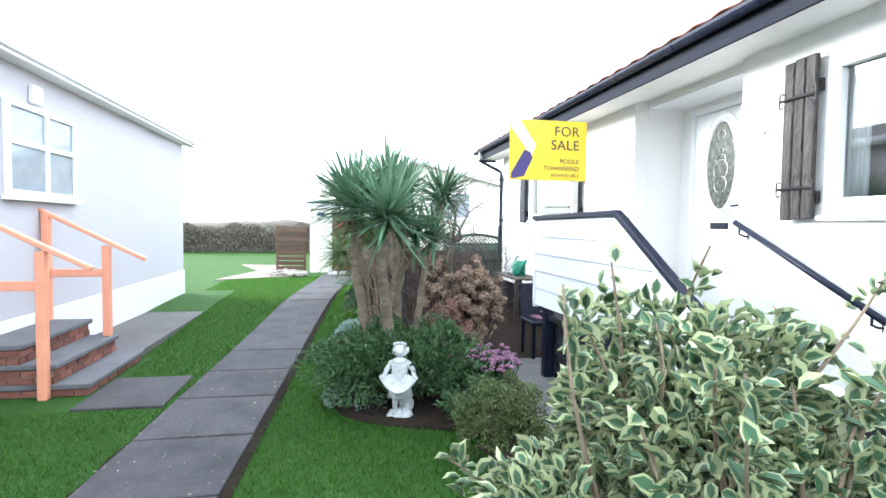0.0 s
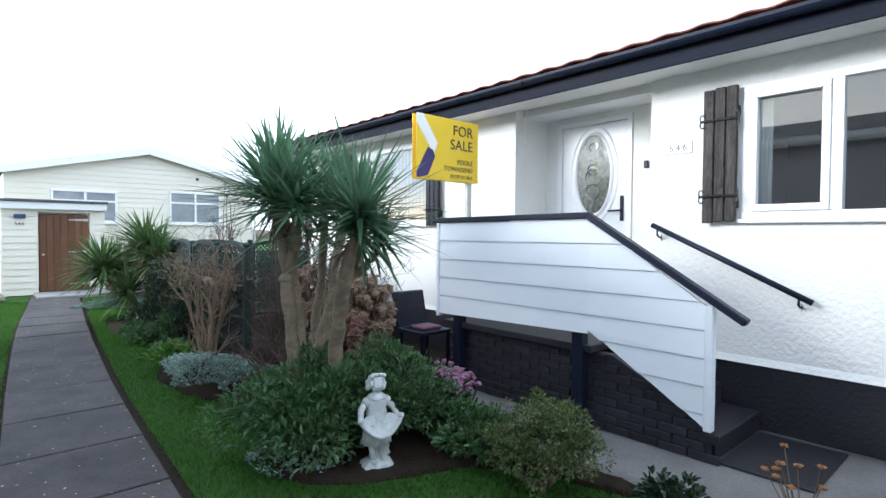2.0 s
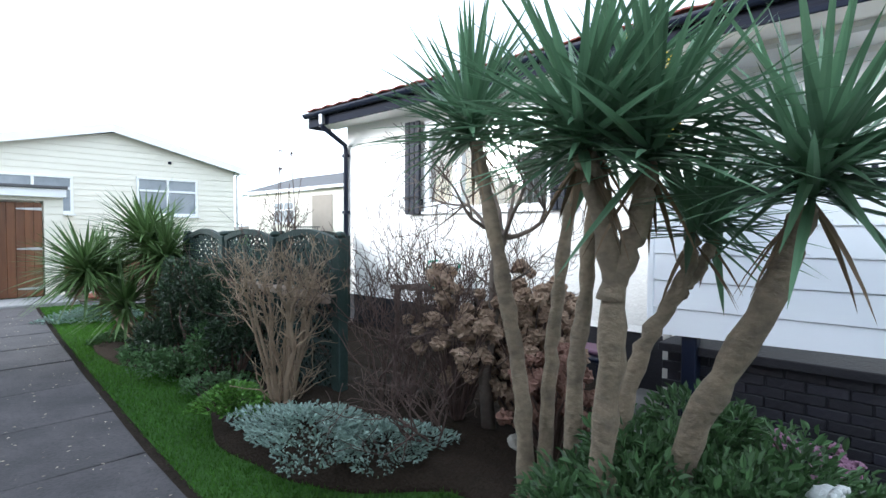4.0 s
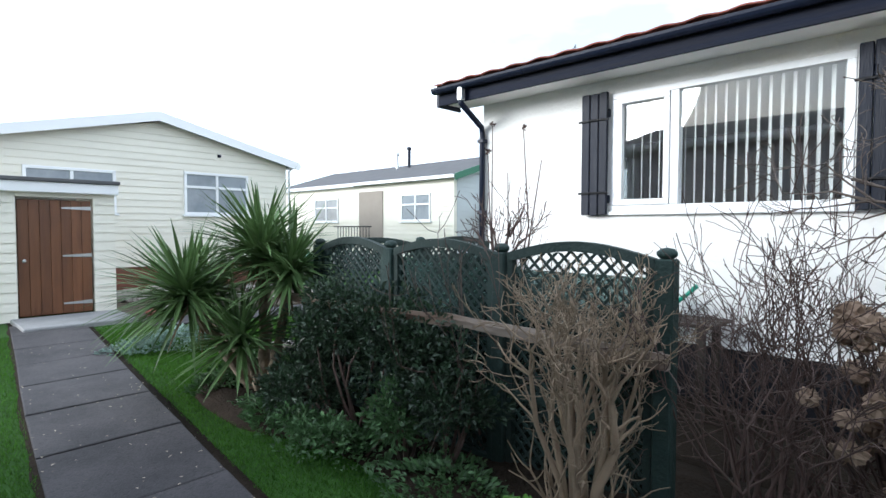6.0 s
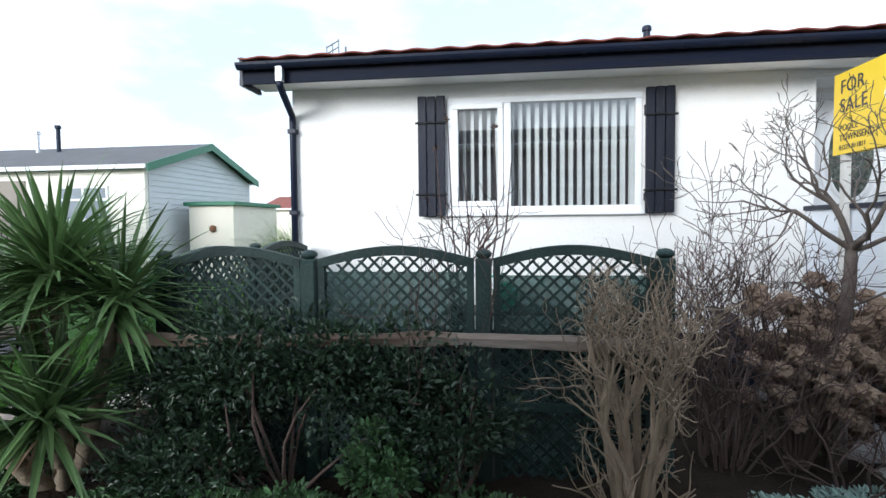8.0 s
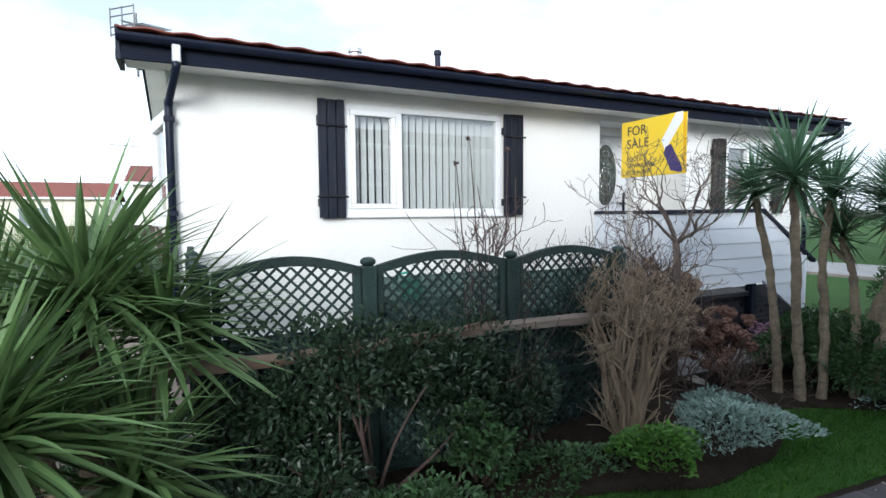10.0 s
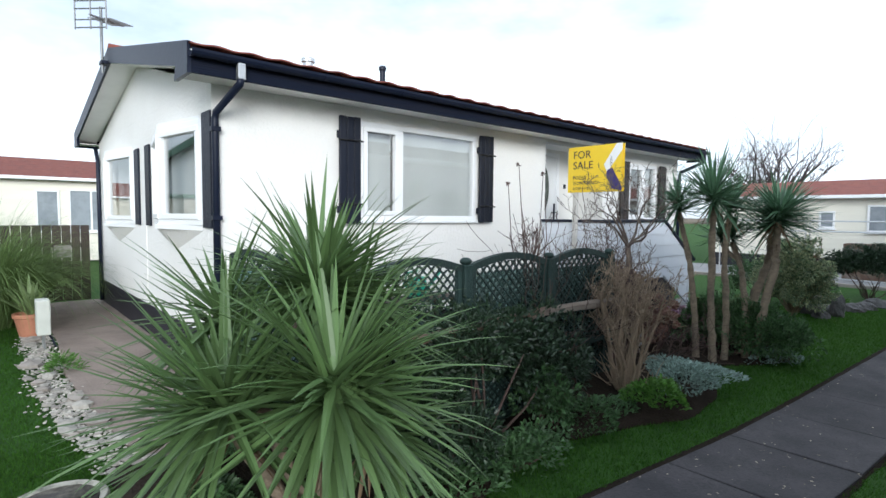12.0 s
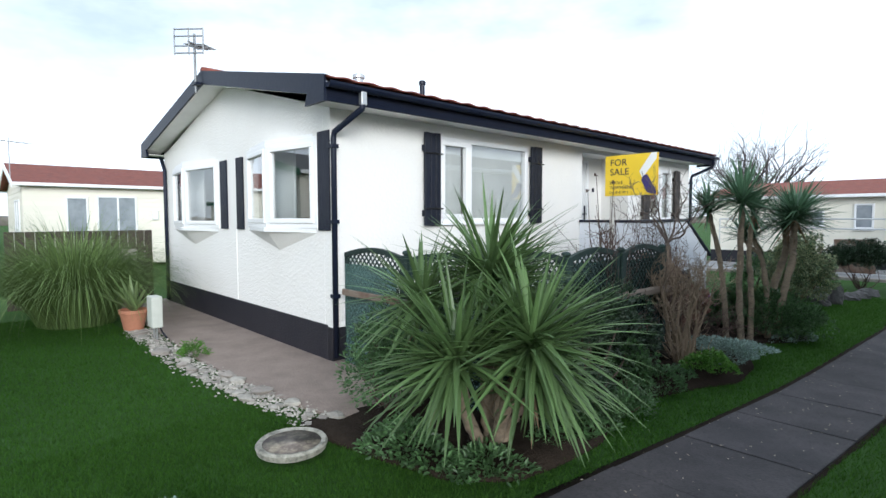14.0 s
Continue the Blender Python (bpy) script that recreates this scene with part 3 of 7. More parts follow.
g = Geo().tube([(BX + 0.2, NY + 0.05, EAVE_Z - 0.24), (BX + 0.05, NY + 0.05, EAVE_Z - 0.42), (BX - 0.02, NY + 0.05, EAVE_Z - 0.5), (BX - 0.02, NY + 0.05, 0.05)], 0.034, 10)
part("downpipe", g, BLACK, house, smooth=True)
# dark corner board beside the bay
g = Geo().box(FX + 0.002, FX + 0.26, NY + 0.002, NY + 0.022, 1.52, 2.66, 0.003)
part("corner_shutter", g, SHUTTER2, house, "flat black board shutter")

# roof tiles: curved pantiles in courses
tile_w, tile_l = 0.30, 0.36
slope_len = math.hypot(RIDGE_X - GX, RIDGE_Z - EAVE_Z) + 0.04
ux, uz = (RIDGE_X - GX) / math.hypot(RIDGE_X - GX, RIDGE_Z - EAVE_Z), (RIDGE_Z - EAVE_Z) / math.hypot(RIDGE_X - GX, RIDGE_Z - EAVE_Z)
nrm = Vector((-uz, 0, ux))
tv, tf = [], []
for i in range(7):
    s = i / 6
    h = 0.008 * math.sin(s * 2 * math.pi) + 0.006
    for j, (d, lift) in enumerate(((0.0, 0.018), (tile_l, 0.0))):
        for low in (0, 1):
            p = Vector((ux * d, s * tile_w, uz * d)) + nrm * (h + lift - 0.014 * low)
            tv.append(tuple(p))
for i in range(6):
    a, b = i * 4, (i + 1) * 4
    tf += [(a, a + 2, b + 2, b), (a + 1, b + 1, b + 3, a + 3), (a, b, b + 1, a + 1)]
tile_mesh = bpy.data.meshes.new("tile")
tile_mesh.from_pydata(tv, [], tf)
tile_mesh.materials.append(TILE)
tile_mesh.shade_smooth()
roof = part("roof", Geo().prism([(GX + 0.03, EY0 + 0.05, EAVE_Z - 0.03), (RIDGE_X, EY0 + 0.05, RIDGE_Z - 0.03), (RIDGE_X, EY0 + 0.05, RIDGE_Z - 0.02), (GX + 0.03, EY0 + 0.05, EAVE_Z - 0.024)], (0, EY1 - EY0 - 0.1, 0)), TILE, house)
cols = int((EY1 - EY0) / tile_w)
tw = (EY1 - EY0 - 0.02) / cols
rest = Geo()
for r in range(10):
    for c in range(cols):
        p = Vector((GX - 0.05 + ux * r * 0.345, EY0 + 0.01 + c * tw, EAVE_Z - 0.012 + uz * r * 0.345))
        if r < 4:
            t = new("tile", tile_mesh)
            t.parent = roof
            t.location = p - ROOT[roof]
            t.scale = (1, tw / tile_w, 1)
        else:
            rest.add([(p.x + q[0], p.y + q[1] * tw / tile_w, p.z + q[2]) for q in tv], tf)
tagged(part("tiles", rest, TILE, roof, smooth=True, fix=False), kind="stuff")
back = Geo().prism([(RIDGE_X, EY0 + 0.02, RIDGE_Z), (2 * RIDGE_X - GX + 0.05, EY0 + 0.02, EAVE_Z), (2 * RIDGE_X - GX + 0.05, EY0 + 0.02, EAVE_Z + 0.03), (RIDGE_X, EY0 + 0.02, RIDGE_Z + 0.03)], (0, EY1 - EY0 - 0.04, 0))
part("back_slope", back, TILE, house)
g = Geo().tube([(RIDGE_X, EY0 + 0.01, RIDGE_Z + 0.01), (RIDGE_X, EY1 - 0.01, RIDGE_Z + 0.01)], 0.09, 10)
part("ridge_tile", g, TILE, house, smooth=True)
# flue and vent pipe
for yy, xx, h, r, m in ((7.8, 7.1, 0.82, 0.09, STEEL), (6.25, 6.95, 0.90, 0.055, BLACK)):
    zz = roof_z(xx)
    g = Geo().lathe((xx, yy, zz - 0.06), [(r * 1.5, 0), (r * 1.3, 0.09), (r, 0.12), (r, h), (r * 1.35, h + 0.01), (r * 1.35, h + 0.07), (r * 1.0, h + 0.09)], 14)
    part("roof_vent", g, m, house, smooth=False)


# windows
def window(parent, plane, s0, s1, z0, z1, mullions, axis="y", out=-1, frame_w=0.06, opening=(), depth=0.07, blinds=None, mat=UPVC, label="white plastic window"):
    """A framed window in the plane x or y = plane; s runs along the wall."""
    def bx(a0, a1, c0, c1, d0, d1, b=0.004):
        p, q = plane + out * d0, plane + out * d1
        lo, hi = min(p, q), max(p, q)
        return Geo().box(lo, hi, a0, a1, c0, c1, b) if axis == "y" else Geo().box(a0, a1, lo, hi, c0, c1, b)

    # bottom rail carries the window; the others hang under it
    w = part("window", bx(s0, s1, z0, z0 + frame_w, -depth, 0.012), mat, parent, label)
    part("frame", bx(s0, s1, z1 - frame_w, z1, -depth, 0.012), mat, w)
    edges = [s0, *mullions, s1]
    for i, m in enumerate(edges):
        a, b = (m, m + frame_w) if i == 0 else (m - frame_w, m) if i == len(edges) - 1 else (m - frame_w / 2 - 0.008, m + frame_w / 2 + 0.008)
        part("frame", bx(a, b, z0 + frame_w + 0.001, z1 - frame_w - 0.001, -depth, 0.011), mat, w)
    for i in range(len(edges) - 1):
        a = edges[i] + (frame_w if i == 0 else frame_w / 2 + 0.008) + 0.001
        b = edges[i + 1] - (frame_w if i == len(edges) - 2 else frame_w / 2 + 0.008) - 0.001
        c, d = z0 + frame_w + 0.001, z1 - frame_w - 0.001
        if i in opening:
            k = 0.055
            for q in ((a, b, c, c + k), (a, b, d - k, d), (a, a + k, c + k + 0.001, d - k - 0.001), (b - k, b, c + k + 0.001, d - k - 0.001)):
                part("sash", bx(*q, -0.04, 0.03, 0.006), mat, w)
            a, b, c, d = a + k, b - k, c + k, d - k
        pane = part("pane", bx(a, b, c, d, -0.034, -0.028, 0.0005), GLASS, w)
        pane.visible_shadow = False
        if blinds:
            n = int((b - a + 0.08) / 0.085)
            for k in range(n):
                s = a - 0.03 + k * 0.085
                turn = radians(blinds)
                dx, dy = 0.04 * math.sin(turn), 0.04 * math.cos(turn)
                p = plane + out * -0.13
                if axis == "y":
                    poly = [(p - dx, s - dy + 0.04, c - 0.02), (p + dx, s + dy + 0.04, c - 0.02), (p + dx, s + dy + 0.04, d + 0.02), (p - dx, s - dy + 0.04, d + 0.02)]
                    gg = Geo().prism(poly, (0.0012, 0.0012, 0))
                else:
                    poly = [(s - dy + 0.04, p - dx, c - 0.02), (s + dy + 0.04, p + dx, c - 0.02), (s + dy + 0.04, p + dx, d + 0.02), (s - dy + 0.04, p - dx, d + 0.02)]
                    gg = Geo().prism(poly, (0.0012, 0.0012, 0))
                part("blind_slat", gg, BLIND, w)
    return w


def sill(x0, x1, y0, y1, z, mat=UPVC):
    part("window_sill", Geo().box(x0, x1, y0, y1, z, z + 0.035, 0.006), mat, house)


window(house, FX, W1[0], W1[1], W1[2], W1[3], (2.49,), opening=(1,), depth=0.09)
sill(FX - 0.05, FX + 0.02, W1[0] - 0.02, W1[1] + 0.02, W1[2] - 0.036)
window(house, FX, W2[0], W2[1], W2[2], W2[3], (8.49,), opening=(1,), blinds=62, depth=0.09)
sill(FX - 0.05, FX + 0.02, W2[0] - 0.02, W2[1] + 0.02, W2[2] - 0.036)
# curtain at the first window
for s in np.arange(2.98, 3.12, 0.03):
    part("curtain_fold", Geo().tube([(FX + 0.16, s, 1.62), (FX + 0.16, s, 2.68)], 0.018, 6), BLIND, house, smooth=True)
for s in np.arange(2.0, 2.2, 0.03):
    part("curtain_fold", Geo().tube([(FX + 0.16, s, 1.62), (FX + 0.16, s, 2.68)], 0.018, 6), BLIND, house, smooth=True)


def shutter(s0, s1, z0, z1, mat, ornate):
    g = Geo().box(FX - 0.045, FX - 0.006, s0, s1, z0 + 0.12, z0 + 0.2, 0.004)
    sh = part("shutter", g, mat, house, "weathered black wooden plank shutter" if ornate else "black painted wooden plank shutter")
    part("ledge", Geo().box(FX - 0.045, FX - 0.006, s0, s1, z1 - 0.24, z1 - 0.16, 0.004), mat, sh)
    n = 3
    w = (s1 - s0) / n
    for k in range(n):
        o = random.uniform(-0.006, 0.006)
        part("plank", Geo().box(FX - 0.085, FX - 0.047, s0 + k * w + 0.003, s0 + (k + 1) * w - 0.003, z0 + o, z1 + o, 0.007), mat, sh)
    for zz in (z0 + 0.22, z1 - 0.27):
        g = Geo().tube([(FX - 0.095, s0 - 0.02, zz), (FX - 0.097, (s0 + s1) / 2, zz + 0.004), (FX - 0.095, s1 + 0.02, zz)], 0.011, 6)
        if ornate:
            for e, d in ((s0 - 0.01, -1), (s1 + 0.01, 1)):
                for up in (-1, 1):
                    pts = [(FX - 0.097, e + d * 0.018 * math.sin(a) - d * 0.01, zz + up * (0.028 - 0.028 * math.cos(a))) for a in np.linspace(0, 4.2, 9)]
                    g.tube(pts, 0.006, 5)
        part("hinge", g, IRON, sh, "wrought iron strap hinge")


random.seed(2)
shutter(3.155, 3.43, 1.572, 2.705, SHUTTER, True)
shutter(1.70, 1.96, 1.572, 2.705, SHUTTER, True)
shutter(9.11, 9.39, 1.565, 2.775, SHUTTER2, False)
shutter(6.89, 7.165, 1.575, 2.785, SHUTTER2, False)

# door recess
DX = 3.92
for y0, y1, z0, z1 in ((DOOR[1] - 0.001, DOOR[1] + 0.07, DOOR[2], 2.9), (DOOR[0] - 0.07, DOOR[0] + 0.001, DOOR[2], 2.9)):
    part("recess_side", Geo().box(FX + 0.162, DX + 0.05, y0, y1, z0, z1, 0.003), RENDER_WHITE, house)
part("recess_head", Geo().box(FX + 0.162, DX + 0.05, DOOR[0], DOOR[1], 2.9, 2.95, 0.003), RENDER_WHITE, house)
part("recess_back", holed_wall((DX, DOOR[0], DOOR[2]), (0, 1, 0), DOOR[1] - DOOR[0], 2.9 - DOOR[2], (0.06, 0, 0), [(0.505, 1.495, 0.04, 2.246)]), RENDER_WHITE, house)
part("threshold", Geo().box(FX + 0.01, DX + 0.06, DOOR[0], DOOR[1], DOOR[2] - 0.06, DOOR[2], 0.003), GREYCON, house)
# door leaf with its oval light
D0, D1, DZ0, DZ1 = 4.45, 5.43, 0.62, 2.80
for q in ((D0, D0 + 0.06, DZ0, DZ1), (D1 - 0.06, D1, DZ0, DZ1), (D0 + 0.061, D1 - 0.061, DZ1 - 0.06, DZ1)):
    part("door_frame", Geo().box(DX - 0.02, DX + 0.05, *q, 0.005), UPVC, house)
oc, oa, ob_ = ((D0 + D1) / 2, 2.16), 0.215, 0.45
door = part("door", Geo().box(DX + 0.006, DX + 0.05, D0 + 0.063, D1 - 0.063, DZ0, DZ1 - 0.063, 0.005), UPVC, house, "white panelled front door with oval leaded light")


def oval_ring(x0, x1, cy, cz, a, b, w, n=40):
    gg = Geo()
    for k in range(n):
        t0, t1 = 2 * math.pi * k / n, 2 * math.pi * (k + 1) / n
        q = [(x, cy + (a + e) * math.cos(t), cz + (b + e) * math.sin(t)) for x, e in ((x1, 0), (x0, w * 0.3), (x0, w * 0.7), (x1, w)) for t in (t0, t1)]
        gg.add(q, [(0, 1, 3, 2), (2, 3, 5, 4), (4, 5, 7, 6)])
    return gg


part("oval_moulding", oval_ring(DX - 0.022, DX + 0.006, oc[0], oc[1], oa, ob_, 0.05), UPVC, door, smooth=True)
part("arch_moulding", oval_ring(DX - 0.010, DX + 0.006, oc[0], oc[1], oa + 0.075, ob_ + 0.085, 0.035), UPVC, door, smooth=True)
DOORGLASS = material("dark_leaded_glass", (0.045, 0.055, 0.045), 0.12, var=0.8, scale=26, dark=(0.20, 0.22, 0.18), bump=0.3, bump_scale=40)
g = Geo().prism([(DX + 0.002, oc[0] + oa * math.cos(t), oc[1] + ob_ * math.sin(t)) for t in np.linspace(0, 2 * math.pi, 41)[:-1]], (0.003, 0, 0))
part("oval_glass", g, DOORGLASS, door, "dark oval patterned glass")
g = Geo()
for k in range(5):
    zz = oc[1] - 0.28 + 0.14 * k
    r = 0.05 + 0.035 * math.sin(k * 1.3 + 0.6)
    for s in (-1, 1):
        g.tube([(DX - 0.002, oc[0] + s * (0.02 + r * math.sin(a)), zz + r * 1.2 * (1 - math.cos(a))) for a in np.linspace(0, 3.4, 9)], 0.005, 5)
tagged(part("leading", g, CHROME, door, "pale leaded scrollwork"), kind="stuff")
g = Geo().box(DX - 0.012, DX + 0.006, D0 + 0.10, D0 + 0.14, 1.62, 1.90, 0.006)
part("handle_plate", g, BLACK, door)
g = Geo().tube([(DX - 0.01, D0 + 0.12, 1.735), (DX - 0.05, D0 + 0.12, 1.735), (DX - 0.052, D0 + 0.26, 1.732)], 0.011, 8)
part("door_handle", g, BLACK, door, "black lever handle", smooth=True)
g = Geo().box(DX - 0.008, DX + 0.006, oc[0] - 0.13, oc[0] + 0.13, 1.50, 1.565, 0.006)
part("letter_box", g, BLACK, door)
# wall lamp, bell, number plate
part("wall_lamp", Geo().box(FX + 0.20, FX + 0.34, DOOR[0] + 0.002, DOOR[0] + 0.10, 2.50, 2.70, 0.03), BRASS_Y, house, "small yellowish glass wall lamp")
part("door_bell", Geo().box(FX + 0.57, DX - 0.001, 4.26, 4.31, 2.18, 2.26, 0.006), BLACK, house)
part("number_plate", Geo().box(FX - 0.012, FX - 0.001, 3.55, 3.80, 2.20, 2.31, 0.008), SIGN_W, house, "white number plate with raised border")


def lettering(name, text, size, mat, m, parent, align="CENTER", spacing=1.0, extrude=0.0015):
    cu = bpy.data.curves.new(name, "FONT")
    cu.body, cu.size, cu.align_x, cu.extrude, cu.space_character = text, size, align, extrude, spacing
    tmp = new("tmp", cu)
    me = bpy.data.meshes.new_from_object(tmp.evaluated_get(bpy.context.evaluated_depsgraph_get()))
    bpy.data.objects.remove(tmp)
    bpy.data.curves.remove(cu)
    me.materials.clear()
    me.materials.append(mat)
    o = new(name, me)
    o.parent = parent
    o.matrix_basis = Matrix.Translation(-ROOT[parent]) @ m
    ROOT[o] = ROOT[parent]
    return o


lettering("digits", "546", 0.085, SIGN_T, Matrix.Translation((FX - 0.014, 3.675, 2.225)) @ pose(0, 0, 0, 90, 0, -90), house, spacing=1.45)

# bay windows in the gable
def bay(x0, x1, z0, z1, out):
    xm = x0 + (x1 - x0) * 0.5
    pts = [(x0, NY), (xm, NY + out), (x1, NY)]
    b = part("bay_window", Geo().prism([(x0 - 0.04, NY - 0.02, z0 - 0.05), (xm, NY + out + 0.05, z0 - 0.05), (x1 + 0.04, NY - 0.02, z0 - 0.05)], (0, 0, 0.05)), UPVC, house, "white angled bay window")
    part("bay_head", Geo().prism([(x0 - 0.01, NY - 0.02, z1), (xm, NY + out + 0.01, z1), (x1 + 0.01, NY - 0.02, z1)], (0, 0, 0.04)), UPVC, b)
    g = Geo()
    g.add([(x0, NY, z0 - 0.05), (xm, NY + out, z0 - 0.05), (x1, NY, z0 - 0.05), (xm, NY - 0.002, z0 - 0.30)], [(0, 1, 3), (1, 2, 3), (0, 3, 2), (0, 2, 1)])
    part("bay_underside", g, RENDER_WHITE, b)
    for (ax, ay), (bx_, by) in zip(pts, pts[1:]):
        u = Vector((bx_ - ax, by - ay, 0))
        L = u.length
        m = Matrix.Translation((ax, ay, 0)) @ Matrix.Rotation(math.atan2(u.y, u.x), 4, "Z")
        k = 0.06
        for q in ((0, L, z0, z0 + k), (0, L, z1 - k, z1), (0, k, z0 + k, z1 - k), (L - k, L, z0 + k, z1 - k)):
            part("frame", Geo().box(q[0], q[1], -0.05, 0.01, q[2], q[3], 0.004, m), UPVC, b)
        for q in ((k, L - k, z0 + k, z0 + 2 * k), (k, L - k, z1 - 2 * k, z1 - k), (k, 2 * k, z0 + 2 * k, z1 - 2 * k), (L - 2 * k, L - k, z0 + 2 * k, z1 - 2 * k)):
            part("sash", Geo().box(q[0], q[1], -0.04, 0.025, q[2], q[3], 0.006, m), UPVC, b)
        p = part("pane", Geo().box(2 * k, L - 2 * k, -0.02, -0.014, z0 + 2 * k, z1 - 2 * k, 0.0005, m), GLASS, b)
        p.visible_shadow = False
    for s in (*np.arange(x0 + 0.1, x0 + 0.38, 0.05), *np.arange(x1 - 1.0, x1 - 0.1, 0.05)):
        part("curtain_fold", Geo().tube([(s, NY - 0.22, z0), (s, NY - 0.22, z1)], 0.03, 6), BLIND, b, smooth=True)


bay(3.62, 5.62, 1.54, 2.62, 0.17)
bay(6.75, 9.10, 1.50, 2.60, 0.17)
for s0, s1 in ((5.74, 5.98), (6.36, 6.62)):
    g = Geo().box(s0, s1, NY + 0.004, NY + 0.028, 1.5, 2.56, 0.004)
    part("corner_shutter", g, SHUTTER2, house, "flat black board shutter")
g = Geo().tube([(6.05, NY + 0.006, 0.36), (6.05, NY + 0.006, 1.5)], 0.006, 6)
part("cable_conduit", g, RENDER_WHITE, house)
# TV aerial on the gable
AERIAL = material("dull_aluminium", (0.20, 0.21, 0.22), 0.5, metal=0.5, var=0.3)
aerial = thing("tv_aerial", 6.5, 11.12, 3.6, "grey metal television aerial on a tall mast", "aerial")
part("mast", Geo().tube([(6.5, 11.13, 3.55), (6.5, 11.13, 4.42)], 0.018, 8), AERIAL, aerial)
boom = part("boom", Geo().tube([(6.28, 11.29, 4.22), (6.95, 10.79, 4.36)], 0.013, 6), AERIAL, aerial)
dirb = Vector((0.8, -0.6, 0.17)).normalized()
for k in range(9):
    c = Vector((6.28, 11.29, 4.22)) + dirb * (0.24 + 0.072 * k)
    part("rod", Geo().tube([c + Vector((0.09, 0.12, 0)), c - Vector((0.09, 0.12, 0))], 0.008, 5), AERIAL, boom)
for zz in (4.06, 4.16, 4.30, 4.40):
    part("reflector_bar", Geo().tube([(6.14, 11.13, zz), (6.44, 11.43, zz)], 0.010, 5), AERIAL, boom)
for a in ((6.14, 11.13), (6.44, 11.43), (6.29, 11.28)):
    part("reflector_bar", Geo().tube([(*a, 4.04), (*a, 4.42)], 0.010, 5), AERIAL, boom)
part("mast_bracket", Geo().box(6.4, 6.58, 11.06, 11.16, 3.66, 3.70, 0.004), BLACK, aerial)

# ---- raised deck, steps and boarded balustrade ----
BXP = 2.18
deck = thing("entrance_deck", 2.75, 4.4, -0.13, "raised entrance deck with black base and steps", "deck")
part("deck_floor", Geo().box(BXP + 0.05, FX - 0.013, 3.86, 5.64, 0.50, 0.56, 0.006), SKIRT, deck)
part("core_wall", Geo().box(BXP + 0.14, FX - 0.02, 2.98, 5.60, -0.15, 0.02, 0.004), SKIRT, deck)
core = part("brick_base", Geo().prism([(BXP + 0.14, q, h) for q, h in ((2.96, 0.021), (5.60, 0.021), (5.60, 0.498), (3.72, 0.498), (2.96, 0.13))], (0.08, 0, 0)), SKIRT, deck, "black painted brick wall")
part("end_wall", Geo().box(BXP + 0.225, FX - 0.02, 5.5, 5.6, 0.021, 0.498, 0.003), SKIRT, deck)
for k, (y0, y1, z) in enumerate(((3.55, 3.86, 0.385), (3.25, 3.56, 0.21), (2.95, 3.26, 0.035))):
    part("step", Geo().box(BXP + 0.225, FX - 0.02, y0, y1, -0.15, z, 0.012), SKIRT, deck, "black painted step")
brick = Geo().box(-0.006, 0.012, -0.104, 0.104, -0.031, 0.031, 0.005)
brick_me = bpy.data.meshes.new("brick")
brick_me.from_pydata(brick.v, [], brick.f)
brick_me.materials.append(SKIRT)
random.seed(4)
for r in range(9):
    zz = -0.09 + r * 0.0685
    s = 3.0 + (0.11 if r % 2 else 0.0)
    while s < 5.6:
        if zz < 0.10 + (s - 2.96) * 0.48:
            o = new("brick", brick_me)
            o.parent = core
            o.location = Vector((BXP + 0.13, s, zz)) - ROOT[core] + Vector((random.uniform(-0.002, 0.002), 0, 0))
        s += 0.22
for yy, z0, z1 in ((5.42, -0.15, 0.66), (3.98, -0.15, 0.72)):
    part("post", Geo().box(BXP + 0.02, BXP + 0.12, yy - 0.05, yy + 0.05, z0, z1, 0.008), BLACK, deck)

bal = thing("balustrade", BXP, 4.3, 0.15, "white boarded balustrade with black handrail", "balustrade")
# outline in two convex halves so that each board can be cut to it
half_a = [(3.86, 0.67), (5.66, 0.63), (5.66, 1.575), (3.86, 1.59)]
half_b = [(2.95, 0.16), (3.86, 0.70), (3.86, 1.59), (2.95, 0.985)]
random.seed(6)
bh = 0.19
for r in range(10):
    z0 = 0.06 + r * bh
    for half in (half_a, half_b):
        c = clip(clip(half, 1, z0 + 0.002, 1), 1, z0 + bh - 0.004, -1)
        if len(c) > 2:
            g = Geo()
            n_ = len(c)
            yc, zc = sum(p[0] for p in c) / n_, sum(p[1] for p in c) / n_
            zmax = max(p[1] for p in c)
            front_ = [(BXP - 0.004, p[0], p[1]) if p[1] < zmax - 0.02 else (BXP + 0.006, p[0], p[1]) for p in c]
            g.prism([(BXP + 0.016, p[0], p[1]) for p in c], (0.006, 0, 0))
            o = len(g.v)
            g.add(front_ + [(BXP + 0.016, p[0], p[1]) for p in c], [tuple(range(n_))] + [(i, (i + 1) % n_, n_ + (i + 1) % n_, n_ + i) for i in range(n_)])
            part("board", g, BOARD, bal)
part("backing", Geo().prism([(BXP + 0.024, p[0], p[1]) for p in ((2.96, 0.17), (3.86, 0.70), (5.65, 0.64), (5.65, 1.57), (3.86, 1.58), (2.96, 0.98))], (0.02, 0, 0)), BOARD, bal)
part("end_trim", Geo().box(BXP - 0.014, BXP + 0.05, 2.90, 2.955, 0.14, 0.99, 0.006), BOARD, bal)
part("end_trim", Geo().box(BXP - 0.012, BXP + 0.05, 5.655, 5.70, 0.60, 1.58, 0.006), BOARD, bal)
